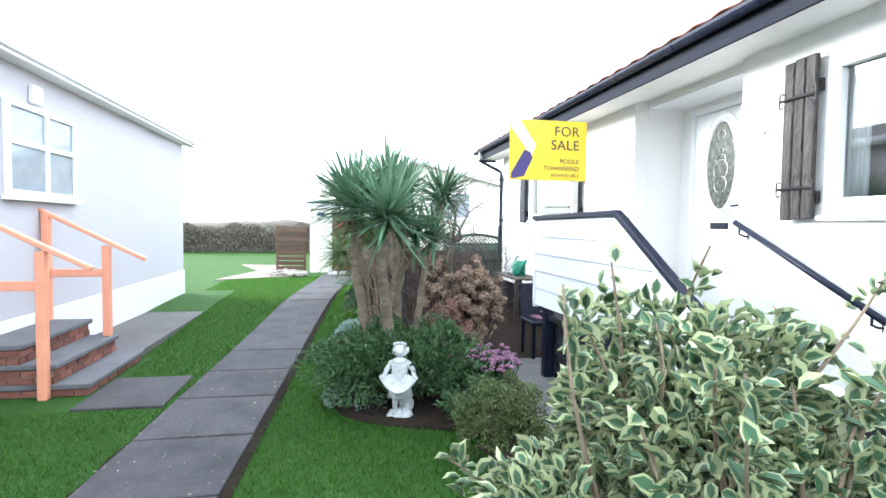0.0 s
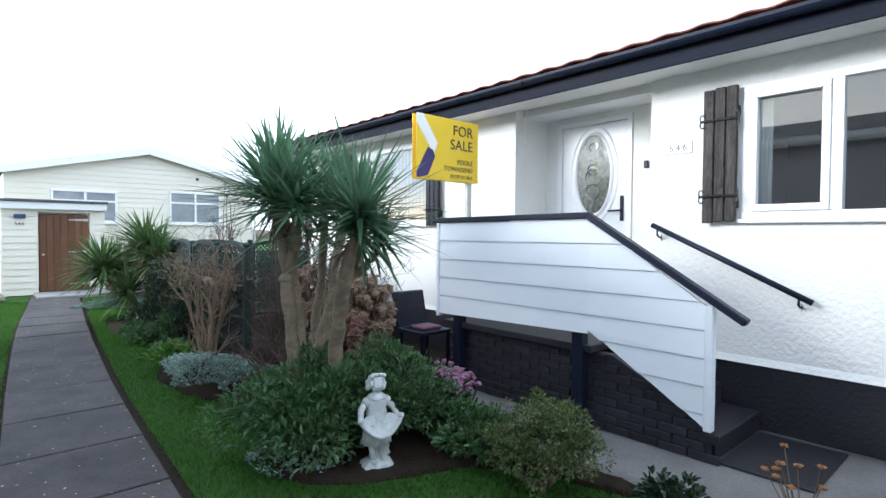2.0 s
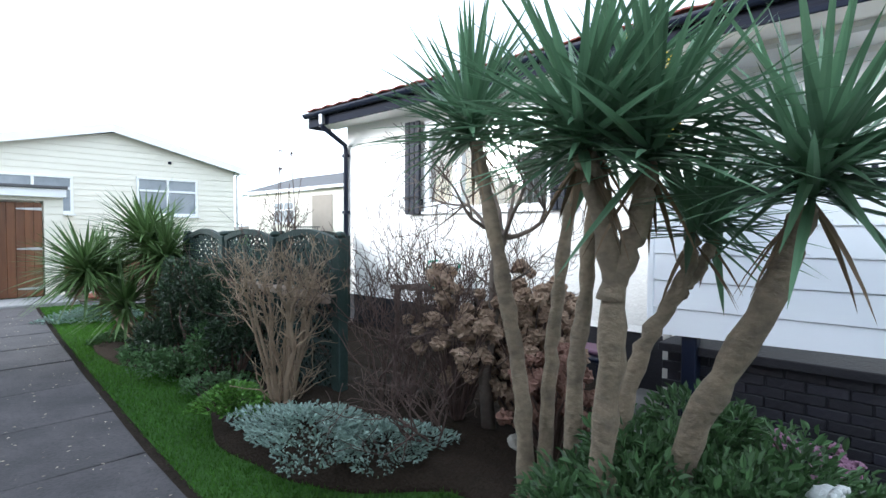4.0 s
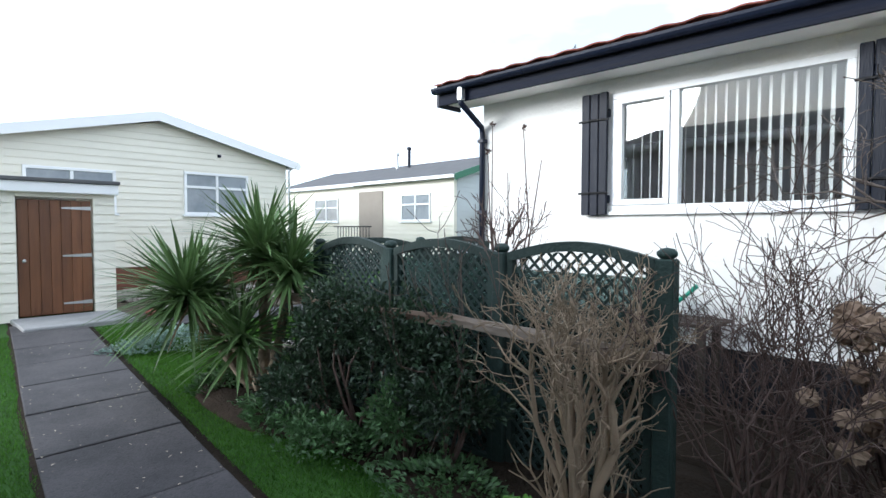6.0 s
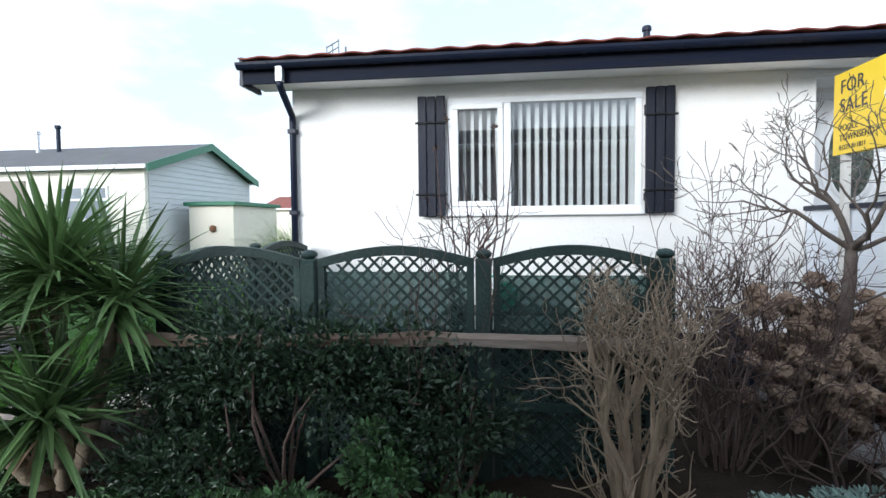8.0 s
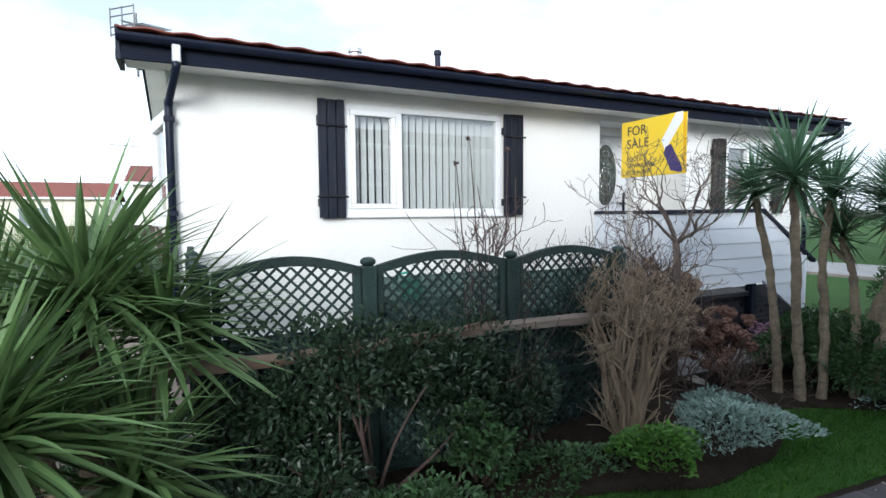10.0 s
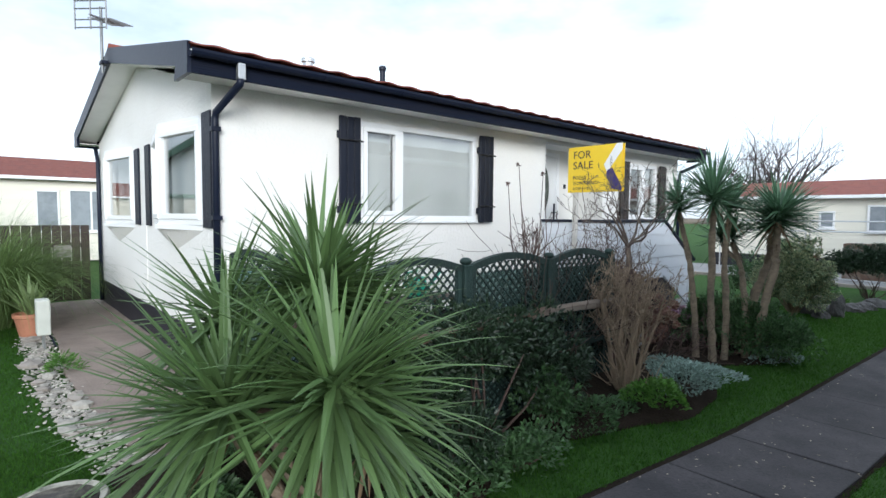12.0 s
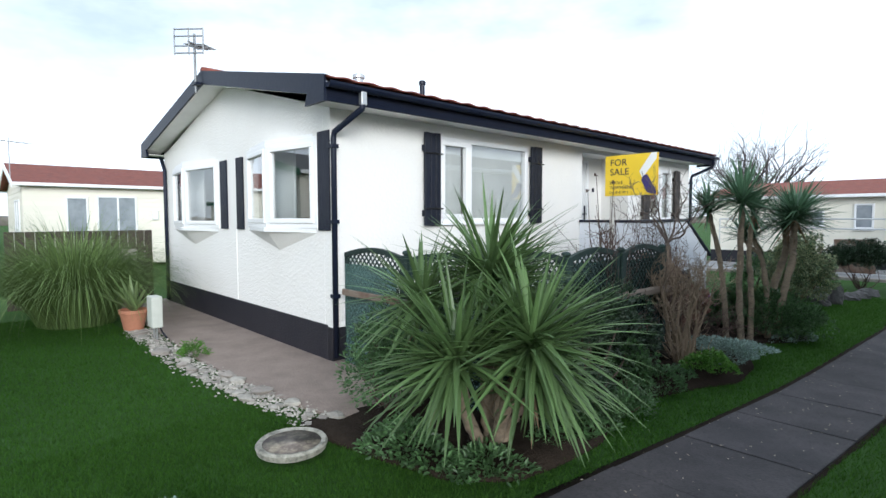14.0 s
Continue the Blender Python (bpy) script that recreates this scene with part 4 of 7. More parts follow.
for s in range(5):
    part("board", Geo().box(BXP + 0.06, FX - 0.01, 5.665, 5.685, 0.63 + s * 0.19, 0.63 + s * 0.19 + 0.184, 0.006), BOARD, bal)


def rail_bar(points, w, h):
    gg = Geo()
    for a, b in zip(points, points[1:]):
        a, b = Vector(a), Vector(b)
        d = (b - a)
        m = Matrix.Translation((a + b) / 2) @ d.to_track_quat("Y", "Z").to_matrix().to_4x4()
        gg.box(-w / 2, w / 2, -d.length / 2, d.length / 2, -h / 2, h / 2, 0.008, m)
    return gg


part("handrail", rail_bar([(BXP + 0.01, 5.72, 1.60), (BXP + 0.01, 3.87, 1.615)], 0.075, 0.05), BLACK, bal, "black painted handrail")
part("handrail", rail_bar([(BXP + 0.01, 3.89, 1.62), (BXP + 0.01, 2.70, 0.90)], 0.075, 0.05), BLACK, bal, "black painted handrail")
part("handrail", rail_bar([(BXP + 0.05, 5.68, 1.60), (FX - 0.01, 5.68, 1.60)], 0.06, 0.045), BLACK, bal, "black painted handrail")
hr = thing("wall_handrail", FX - 0.08, 3.2, 0.95, "black tubular handrail fixed to the white wall", "handrail")
part("tube", Geo().tube([(FX - 0.085, 3.87, 1.555), (FX - 0.085, 2.60, 0.955)], 0.024, 12), BLACK, hr, smooth=True)
for t in (0.04, 0.93):
    p = Vector((FX - 0.085, 3.87, 1.555)).lerp(Vector((FX - 0.085, 2.60, 0.955)), t)
    part("bracket", Geo().tube([p - Vector((0, 0, 0.02)), p - Vector((0, 0, 0.07)), p + Vector((0.05, 0, -0.09)), p + Vector((0.083, 0, -0.09))], 0.009, 8).lathe((FX - 0.004, p.y, p.z - 0.12), [(0.003, 0), (0.003, 0.06)], 6), BLACK, hr, smooth=True)

# ---- sale board ----
SGX0, SGX1, SGY, SGZ0, SGZ1 = 1.885, 2.775, 5.70, 2.025, 2.69
board = thing("sale_board", 2.3, SGY, -0.1, "yellow and white estate sale board on a timber post", "sign")
part("post", Geo().box(2.62, 2.69, SGY - 0.002, SGY + 0.05, -0.14, 2.30, 0.006), POST, board, "pale square timber post")
for d, yy in ((-1, SGY - 0.004), (1, SGY + 0.052)):
    face = part("panel", Geo().box(SGX0, SGX1, min(yy, yy + d * 0.006), max(yy, yy + d * 0.006), SGZ0, SGZ1, 0.002), SIGN_Y, board)
    W = SGX1 - SGX0
    H = SGZ1 - SGZ0

    def P(u, v):
        return (SGX0 + (u if d < 0 else u) * W, yy + d * 0.0075, SGZ0 + v * H)
    part("white_ribbon", Geo().prism([P(0, 1), P(0.10, 1), P(0.32, 0.58), P(0.26, 0.40), P(0.0, 0.86)], (0, d * 0.0015, 0)), SIGN_W, face)
    part("purple_ribbon", Geo().prism([P(0.27, 0.36), P(0.30, 0.52), P(0.26, 0.40), P(0.04, 0.02), P(0.0, 0.02), P(0.0, 0.10), P(0.17, 0.50)][3:] + [P(0.25, 0.46), P(0.28, 0.36), P(0.17, 0.06)], (0, d * 0.0018, 0)), SIGN_P, face)
    rot = pose(0, 0, 0, 90, 0, 0 if d < 0 else 180)
    for text, size, v in (("FOR", 0.155, 0.745), ("SALE", 0.155, 0.515), ("POOLE", 0.072, 0.285), ("TOWNSEND", 0.072, 0.165), ("01229 811811", 0.055, 0.055)):
        u = 0.90
        lettering("lettering", text, size, SIGN_T, Matrix.Translation((SGX0 + (u if d < 0 else 0.90) * W, yy + d * 0.0085, SGZ0 + v * H)) @ rot, face, "RIGHT" if d < 0 else "LEFT", 1.05)


# ---- neighbouring buildings ----
def clad_wall(parent, a, b, z0, z1, lap, mat, peak=None, out=(0, -1, 0), thick=0.12, name="wall"):
    """Lapped boarding between plan points a and b; peak = (s, z) makes it a gable."""
    a, b, o = Vector((*a, 0)), Vector((*b, 0)), Vector(out)
    u = (b - a).normalized()
    L = (b - a).length
    poly = [(0, z0), (L, z0), (L, z1)] + ([(peak[0], peak[1])] if peak else []) + [(0, z1)]
    top = max(p[1] for p in poly)
    wall = None
    z = z0
    while z < top - 0.01:
        c = clip(clip(poly, 1, z, 1), 1, min(z + lap, top), -1)
        if len(c) > 2:
            k = len(c)
            fr = [a + u * p[0] + Vector((0, 0, p[1])) + o * (0.016 * (1 - (p[1] - z) / lap)) for p in c]
            bk = [a + u * p[0] + Vector((0, 0, p[1])) - o * thick for p in c]
            g = Geo().add(fr + bk, [tuple(range(k)), tuple(range(k, 2 * k))[::-1]] + [(i, (i + 1) % k, k + (i + 1) % k, k + i) for i in range(k)])
            if wall is None:
                wall = part(name, g, mat, parent)
            else:
                part("board", g, mat, wall)
        z += lap
    return wall


# opaque far panes; the reflected sky is put into their blue-grey colour
SKYGLASS = material("sky_tinted_window_glass", (0.30, 0.33, 0.36), 0.05, var=0.6, scale=2, dark=(0.14, 0.16, 0.18))


def far_window(parent, axis, plane, out, s0, s1, z0, z1, mullions=(), transom=None, glass=None, label="white framed window"):
    """A framed window set proud of a far wall."""
    def bx(a0, a1, c0, c1, d0, d1):
        p, q = plane + out * d0, plane + out * d1
        lo, hi = min(p, q), max(p, q)
        return Geo().box(lo, hi, a0, a1, c0, c1, 0.004) if axis == "x" else Geo().box(a0, a1, lo, hi, c0, c1, 0.004)
    k = 0.06
    w = part("window", bx(s0, s1, z0, z0 + k, 0.0, 0.05), UPVC, parent, label)
    part("sill", bx(s0 - 0.04, s1 + 0.04, z0 - 0.05, z0 - 0.001, 0.0, 0.09), UPVC, w)
    part("frame", bx(s0, s1, z1 - k, z1, 0.0, 0.05), UPVC, w)
    edges = [s0 + k / 2, *mullions, s1 - k / 2]
    for m in edges:
        part("frame", bx(m - k / 2, m + k / 2, z0 + k + 0.001, z1 - k - 0.001, 0.0, 0.049), UPVC, w)
    if transom:
        for a, b in zip(edges, edges[1:]):
            part("frame", bx(a + k / 2 + 0.001, b - k / 2 - 0.001, transom - 0.03, transom + 0.03, 0.0, 0.048), UPVC, w)
    for a, b in zip(edges, edges[1:]):
        part("pane", bx(a + k / 2, b - k / 2, z0 + k, z1 - k, 0.018, 0.022), glass or SKYGLASS, w)
        part("curtain", bx(a + k / 2, a + (b - a) * 0.42, z0 + k, z1 - k, 0.006, 0.014), BLIND, w)
    return w


def pitched_roof(parent, x0, x1, y0, y1, ze, zr, along, mat, trim, over=0.25):
    """Two slopes with trims; along is the axis of the ridge."""
    g = Geo()
    if along == "y":
        xm = (x0 + x1) / 2
        pts = [(x0 - over, ze - 0.08), (xm, zr), (x1 + over, ze - 0.08), (x1 + over, ze - 0.02), (xm, zr + 0.07), (x0 - over, ze - 0.02)]
        a = (y0 - over)
        quads = [[pts[0], pts[1], pts[4], pts[5]], [pts[1], pts[2], pts[3], pts[4]]]
        for q in quads:
            part("roof", Geo().prism([(x, a, z) for x, z in q], (0, y1 - y0 + 2 * over, 0)), mat, parent)
        for yy in (y0 - over - 0.03, y1 + over):
            for q in quads:
                part("bargeboard", Geo().prism([(x, yy, z + (0.012 if i > 1 else -0.13)) for i, (x, z) in enumerate(q)], (0, 0.03, 0)), trim, parent)
        for xx in (x0 - over - 0.06, x1 + over):
            part("gutter", Geo().box(xx, xx + 0.06, y0 - over, y1 + over, ze - 0.14, ze - 0.03, 0.015), UPVC, parent)
    else:
        ym = (y0 + y1) / 2
        pts = [(y0 - over, ze - 0.08), (ym, zr), (y1 + over, ze - 0.08), (y1 + over, ze - 0.02), (ym, zr + 0.07), (y0 - over, ze - 0.02)]
        quads = [[pts[0], pts[1], pts[4], pts[5]], [pts[1], pts[2], pts[3], pts[4]]]
        for q in quads:
            part("roof", Geo().prism([(x0 - over, y, z) for y, z in q], (x1 - x0 + 2 * over, 0, 0)), mat, parent)
        for xx in (x0 - over - 0.03, x1 + over):
            for q in quads:
                part("bargeboard", Geo().prism([(xx, y, z + (0.012 if i > 1 else -0.13)) for i, (y, z) in enumerate(q)], (0.03, 0, 0)), trim, parent)
        for yy in (y0 - over - 0.06, y1 + over):
            part("gutter", Geo().box(x0 - over, x1 + over, yy, yy + 0.06, ze - 0.14, ze - 0.03, 0.015), UPVC, parent)


# rendered house across the path
gh = thing("grey_bungalow", -5.0, 5.0, -0.13, "lilac grey rendered bungalow with white plinth", "house")
GHX = -3.32
part("wall", Geo().box(GHX - 0.2, GHX, -6.0, 12.1, 0.48, 3.16, 0.006), GREY_R, gh)
part("wall", Geo().box(-8.0, GHX - 0.201, 11.9, 12.1, 0.48, 3.16, 0.006), GREY_R, gh)
part("wall", Geo().box(-8.0, GHX - 0.201, -6.0, -5.8, 0.48, 3.16, 0.006), GREY_R, gh)
part("wall", Geo().box(-8.2, -8.001, -6.0, 12.1, -0.13, 3.16, 0.006), GREY_R, gh)
part("gable_top", Geo().prism([(-8.0, 11.9, 3.161), (GHX, 11.9, 3.161), (-5.6, 11.9, 3.72)], (0, 0.2, 0)), GREY_R, gh)
part("plinth", Geo().box(GHX - 0.2, GHX + 0.02, -6.0, 12.12, -0.2, 0.478, 0.006), UPVC, gh, "white painted plinth")
part("plinth", Geo().box(-8.0, GHX - 0.201, 11.91, 12.12, -0.2, 0.478, 0.006), UPVC, gh, "white painted plinth")
pitched_roof(gh, -8.2, GHX, -6.0, 12.1, 3.30, 3.95, "y", ROOF_G, UPVC, 0.18)
part("fascia", Geo().box(GHX + 0.001, GHX + 0.20, -6.1, 12.2, 3.12, 3.16, 0.004), SOFFIT, gh)
far_window(gh, "x", GHX, 1, 6.1, 7.5, 1.76, 2.74, (6.85,), 2.32)
part("vent_box", Geo().box(GHX + 0.001, GHX + 0.06, 6.55, 6.75, 2.78, 2.98, 0.012), UPVC, gh)
steps = thing("brick_steps", -2.75, 6.1, -0.13, "brick steps with dark slab treads", "steps")
SY0, SY1 = 5.45, 6.80
fronts = ((-2.30, -0.02), (-2.58, 0.17), (-2.86, 0.36))
random.seed(8)
for xf, zt in fronts:
    part("tread", Geo().box(GHX + 0.021, xf + 0.03, SY0 - 0.02, SY1 + 0.02, zt - 0.05, zt, 0.008), STEP_T, steps, "dark grey slab tread")
    z0_ = -0.2 if xf == -2.30 else zt - 0.19
    part("core", Geo().box(GHX + 0.022, xf - 0.012, SY0 + 0.012, SY1 - 0.012, z0_, zt - 0.051, 0.003), MORTAR, steps)
    rows_ = int((zt - 0.05 - max(z0_, -0.16)) / 0.07 + 0.5)
    for r in range(rows_):
        zc = zt - 0.05 - 0.037 - r * 0.07
        off = 0.11 if r % 2 else 0.0
        s_ = SY0 - off
        while s_ < SY1 - 0.02:
            a, b = max(s_, SY0), min(s_ + 0.212, SY1)
            if b - a > 0.04:
                part("brick", Geo().box(xf - 0.013, xf + 0.004, a + 0.002, b - 0.002, zc - 0.031, zc + 0.031, 0.005), BRICK, steps)
            s_ += 0.222
        s_ = GHX + 0.03 - off
        while s_ < xf:
            a, b = max(s_, GHX + 0.03), min(s_ + 0.212, xf - 0.014)
            if b - a > 0.04:
                part("brick", Geo().box(a, b, SY0 - 0.004, SY0 + 0.013, zc - 0.031, zc + 0.031, 0.005), BRICK, steps)
            s_ += 0.222
srail = thing("step_handrail", -2.75, 6.1, -0.13, "salmon painted timber handrail at the brick steps", "handrail")
for yy, zb in ((SY0 - 0.05, -0.16), (SY1 - 0.06, 0.17)):
    part("post", Geo().box(-2.68, -2.60, yy - 0.04, yy + 0.04, zb, 1.22, 0.006), SALMON, srail)
    part("post", Geo().box(-3.30, -3.22, yy - 0.04, yy + 0.04, 0.0 if zb < 0 else 0.36, 1.58, 0.006), SALMON, srail)
    part("top_rail", rail_bar([(-3.36, yy, 1.64), (-2.22, yy, 1.06)], 0.07, 0.045), SALMON, srail)
    part("mid_rail", Geo().box(-3.215, -2.685, yy - 0.02, yy + 0.02, 0.86, 0.95, 0.006), SALMON, srail)

# cream house with its gable to the garden
GY = 19.8
cream = thing("cream_bungalow", 2.4, 24.0, 0.0, "cream boarded bungalow with white bargeboards", "house")
clad_wall(cream, (-0.84, GY), (5.88, GY), 0.55, 3.1, 0.15, CREAM, peak=(3.58, 3.85))
part("plinth", Geo().box(-0.82, 5.86, GY + 0.03, GY + 0.2, -0.1, 0.549, 0.006), BRICK, cream, "brick plinth")
part("wall", Geo().box(5.74, 5.88, GY + 0.13, 29.0, -0.1, 3.05, 0.006), CREAM, cream)
part("wall", Geo().box(-0.84, -0.70, GY + 0.13, 29.0, -0.1, 3.05, 0.006), CREAM, cream)
part("wall", Geo().box(-0.69, 5.73, 28.86, 29.0, -0.1, 3.05, 0.006), CREAM, cream)
pitched_roof(cream, -0.66, 5.88, GY + 0.05, 29.0, 3.2, 3.96, "y", ROOF_G, UPVC, 0.28)
far_window(cream, "y", GY, -1, 3.2, 4.78, 1.74, 2.76, (3.98,), 2.40)
far_window(cream, "y", GY, -1, 0.17, 1.78, 1.74, 2.66, (0.98,), 2.35)
part("downpipe", Geo().tube([(6.12, GY - 0.22, 3.2), (5.94, GY - 0.06, 2.95), (5.94, GY - 0.06, 0.0)], 0.035, 8), UPVC, cream, smooth=True)
part("vent_knob", Geo().lathe((4.05, GY - 0.03, 3.16), [(0.04, 0), (0.05, 0.03), (0.04, 0.07)], 10), BLACK, cream)

shed = thing("garden_shed", 0.0, 17.8, 0.0, "cream boarded flat-roofed shed with varnished wooden door", "shed")
clad_wall(shed, (-1.0, 16.8), (-0.34, 16.8), 0.0, 1.99, 0.15, CREAM)
clad_wall(shed, (0.66, 16.8), (0.97, 16.8), 0.0, 1.99, 0.15, CREAM)
clad_wall(shed, (-0.339, 16.8), (0.659, 16.8), 1.90, 1.99, 0.15, CREAM)
part("wall", Geo().box(-1.0, -0.9, 16.93, 19.0, 0.0, 1.99, 0.004), CREAM, shed)
part("wall", Geo().box(0.87, 0.97, 16.93, 19.0, 0.0, 1.99, 0.004), CREAM, shed)
part("wall", Geo().box(-0.89, 0.86, 18.9, 19.0, 0.0, 1.99, 0.004), CREAM, shed)
part("roof", Geo().box(-1.1, 1.02, 16.62, 19.05, 2.13, 2.19, 0.01), ROOF_G, shed, "blue-grey felt flat roof")
part("fascia", Geo().box(-1.08, 1.0, 16.66, 16.72, 1.97, 2.129, 0.005), UPVC, shed, "white fascia board")
sdoor = part("door", Geo().box(-0.32, 0.64, 16.86, 16.88, 0.06, 1.86, 0.003), BROWN_D, shed, "dark varnished plank door")
random.seed(3)
for k in range(7):
    part("plank", Geo().box(-0.32 + k * 0.137 + 0.002, -0.32 + (k + 1) * 0.137 - 0.002, 16.835, 16.858, 0.06, 1.86, 0.006), BROWN_D, sdoor)
for zz in (0.22, 0.98, 1.74):
    part("hinge", Geo().prism([(0.64, 16.83, zz - 0.03), (0.64, 16.83, zz + 0.03), (0.24, 16.83, zz + 0.012), (0.24, 16.83, zz - 0.012)], (0, -0.006, 0)), STEEL, sdoor, "galvanised strap hinge")
part("knob", Geo().blob((-0.25, 16.80, 0.92), (0.03, 0.03, 0.03), 8), STEEL, sdoor, smooth=True)
part("lamp", Geo().box(-0.78, -0.56, 16.70, 16.77, 1.76, 1.85, 0.02), NAVY, shed)
lettering("digits", "544", 0.10, SIGN_T, Matrix.Translation((-0.68, 16.775, 1.60)) @ pose(0, 0, 0, 90, 0, 0), shed, spacing=1.2)

# green-trimmed house
gr = thing("green_trimmed_bungalow", 13.0, 22.0, 0.0, "cream boarded bungalow with green trimmed grey roof", "house")
GRX, GRY = 10.3, 17.6
clad_wall(gr, (GRX, 27.5), (GRX, GRY), 0.45, 2.95, 0.15, CREAM, out=(-1, 0, 0))
# gable and far walls use the cream with shade put in
clad_wall(gr, (GRX + 0.13, GRY), (15.75, GRY), 0.45, 2.95, 0.15, CREAM_SHADE, peak=(2.65, 3.88), out=(0, -1, 0))
part("plinth", Geo().box(GRX + 0.03, GRX + 0.2, GRY, 27.5, -0.05, 0.449, 0.006), GREEN_P, gr, "green painted plinth")
part("plinth", Geo().box(GRX + 0.201, 15.7, GRY + 0.03, GRY + 0.2, -0.05, 0.449, 0.006), GREEN_P, gr, "green painted plinth")
part("wall", Geo().box(15.6, 15.74, GRY + 0.13, 27.5, -0.05, 2.95, 0.006), CREAM_SHADE, gr)
part("wall", Geo().box(GRX + 0.13, 15.59, 27.3, 27.5, -0.05, 2.95, 0.006), CREAM_SHADE, gr)
pitched_roof(gr, GRX, 15.75, GRY, 27.5, 3.08, 3.9, "y", ROOF_G, GREEN_P, 0.22)
far_window(gr, "x", GRX, -1, 18.6, 20.0, 1.65, 2.55, (19.3,), 2.2)
far_window(gr, "x", GRX, -1, 23.6, 25.2, 1.65, 2.55, (24.4,), 2.2)
# no recess is built: a flat panel carries the entrance's shade as colour
part("porch", Geo().box(GRX - 0.04, GRX + 0.02, 20.95, 22.3, 0.9, 2.72, 0.006), DARKROOM, gr, "flat dark panel coloured as the entrance's shade")
for k in range(12):
    part("baluster", Geo().box(GRX - 0.92, GRX - 0.90, 20.6 + k * 0.16, 20.62 + k * 0.16, 0.5, 1.45, 0.003), IRON, gr)
part("porch_rail", Geo().box(GRX - 0.94, GRX - 0.88, 20.5, 22.6, 1.45, 1.49, 0.004), IRON, gr)
part("porch_floor", Geo().box(GRX - 1.0, GRX - 0.06, 20.4, 22.7, -0.05, 0.5, 0.01), GREYCON, gr)
for yy, h in ((22.6, 0.55), (21.9, 0.7)):
    part("flue", Geo().lathe((12.4, yy, 3.75), [(0.06, 0), (0.06, h), (0.09, h + 0.01), (0.09, h + 0.1), (0.05, h + 0.12)], 10), STEEL if h < 0.6 else BLACK, gr)
store = thing("storage_shed", 12.6, 16.4, 0.0, "cream storage shed with green edged flat roof", "shed")
part("body", Geo().box(11.5, 14.2, 15.9, 17.2, 0.0, 2.05, 0.01), CREAM_W, store)
part("lid", Geo().box(11.4, 14.3, 15.8, 17.3, 2.051, 2.16, 0.01), GREEN_P, store, "green roof edge")
part("vent", Geo().lathe((11.48, 16.5, 1.32), [(0.02, 0), (0.09, 0.05), (0.09, 0.16), (0.02, 0.2)], 12), BROWN_D, store)

# red-roofed houses further off
ne = thing("red_roofed_bungalow", 23.0, 8.0, 0.0, "cream bungalow with red tiled roof", "house")
clad_wall(ne, (20.0, 12.2), (20.0, 2.0), 0.0, 2.72, 0.16, CREAM, out=(-1, 0, 0))
clad_wall(ne, (26.0, 12.2), (20.13, 12.2), 0.0, 2.72, 0.16, CREAM, peak=(3.0, 3.45), out=(0, 1, 0))
part("wall", Geo().box(20.13, 26.0, 1.9, 2.0, 0.0, 2.72, 0.004), CREAM, ne)
part("wall", Geo().box(25.88, 26.0, 2.01, 12.07, 0.0, 2.72, 0.004), CREAM, ne)
pitched_roof(ne, 20.0, 26.0, 2.0, 12.2, 2.86, 3.6, "y", TILE, UPVC, 0.25)
far_window(ne, "x", 20.0, -1, 10.40, 11.05, 1.00, 2.40)
far_window(ne, "x", 20.0, -1, 8.90, 10.15, 1.00, 2.45, (9.5,))
far_window(ne, "y", 12.2, 1, 20.8, 22.4, 1.2, 2.3, (21.6,))
part("wall_box", Geo().box(19.9, 19.97, 8.2, 8.4, 1.6, 1.95, 0.02), UPVC, ne)
nea = thing("tv_aerial", 20.6, 12.4, 2.8, "small grey television aerial on a roof mast", "aerial")
part("mast", Geo().tube([(20.4, 12.45, 2.75), (20.4, 12.45, 4.3)], 0.015, 6), STEEL, nea)
part("boom", Geo().tube([(20.0, 12.9, 4.15), (20.9, 11.9, 4.2)], 0.01, 6), STEEL, nea)
for k in range(6):
    c = Vector((20.0, 12.9, 4.15)).lerp(Vector((20.9, 11.9, 4.2)), k / 5)
    part("rod", Geo().tube([c + Vector((0.16, 0.15, 0)), c - Vector((0.16, 0.15, 0))], 0.006, 5), STEEL, nea)
ne2 = thing("distant_bungalow", 33.0, 18.0, 0.0, "distant pale bungalow with grey roof", "house")
part("wall", Geo().box(30, 36, 14, 24, 0, 2.5, 0.01), CREAM_W, ne2)
pitched_roof(ne2, 30, 36, 14, 24, 2.6, 3.4, "y", TILE, UPVC, 0.25)
far_window(ne2, "x", 30, -1, 16.5, 17.8, 1.1, 2.1, (17.1,))
far_window(ne2, "x", 30, -1, 19.5, 21.0, 1.1, 2.1, (20.2,))

so = thing("cream_roadside_bungalow", 0.0, -12.0, 0.0, "cream bungalow with a red-brown tiled roof", "house")
clad_wall(so, (6.5, -9.0), (-9.0, -9.0), 0.35, 2.36, 0.16, CREAM, out=(0, 1, 0))
part("plinth", Geo().box(-9.0, 6.5, -9.2, -9.03, -0.2, 0.349, 0.004), SKIRT, so)
part("wall", Geo().box(6.38, 6.5, -15.0, -9.13, -0.2, 2.36, 0.004), CREAM, so)
part("wall", Geo().box(-9.0, -8.88, -15.0, -9.13, -0.2, 2.36, 0.004), CREAM, so)
part("wall", Geo().box(-8.87, 6.37, -15.0, -14.9, -0.2, 2.36, 0.004), CREAM, so)
pitched_roof(so, -9.0, 6.5, -15.0, -9.0, 2.48, 3.05, "x", TILE, UPVC, 0.25)
far_window(so, "y", -9.0, 1, 1.25, 1.80, 1.25, 2.12)
far_window(so, "y", -9.0, 1, 2.65, 3.10, 1.35, 1.92)
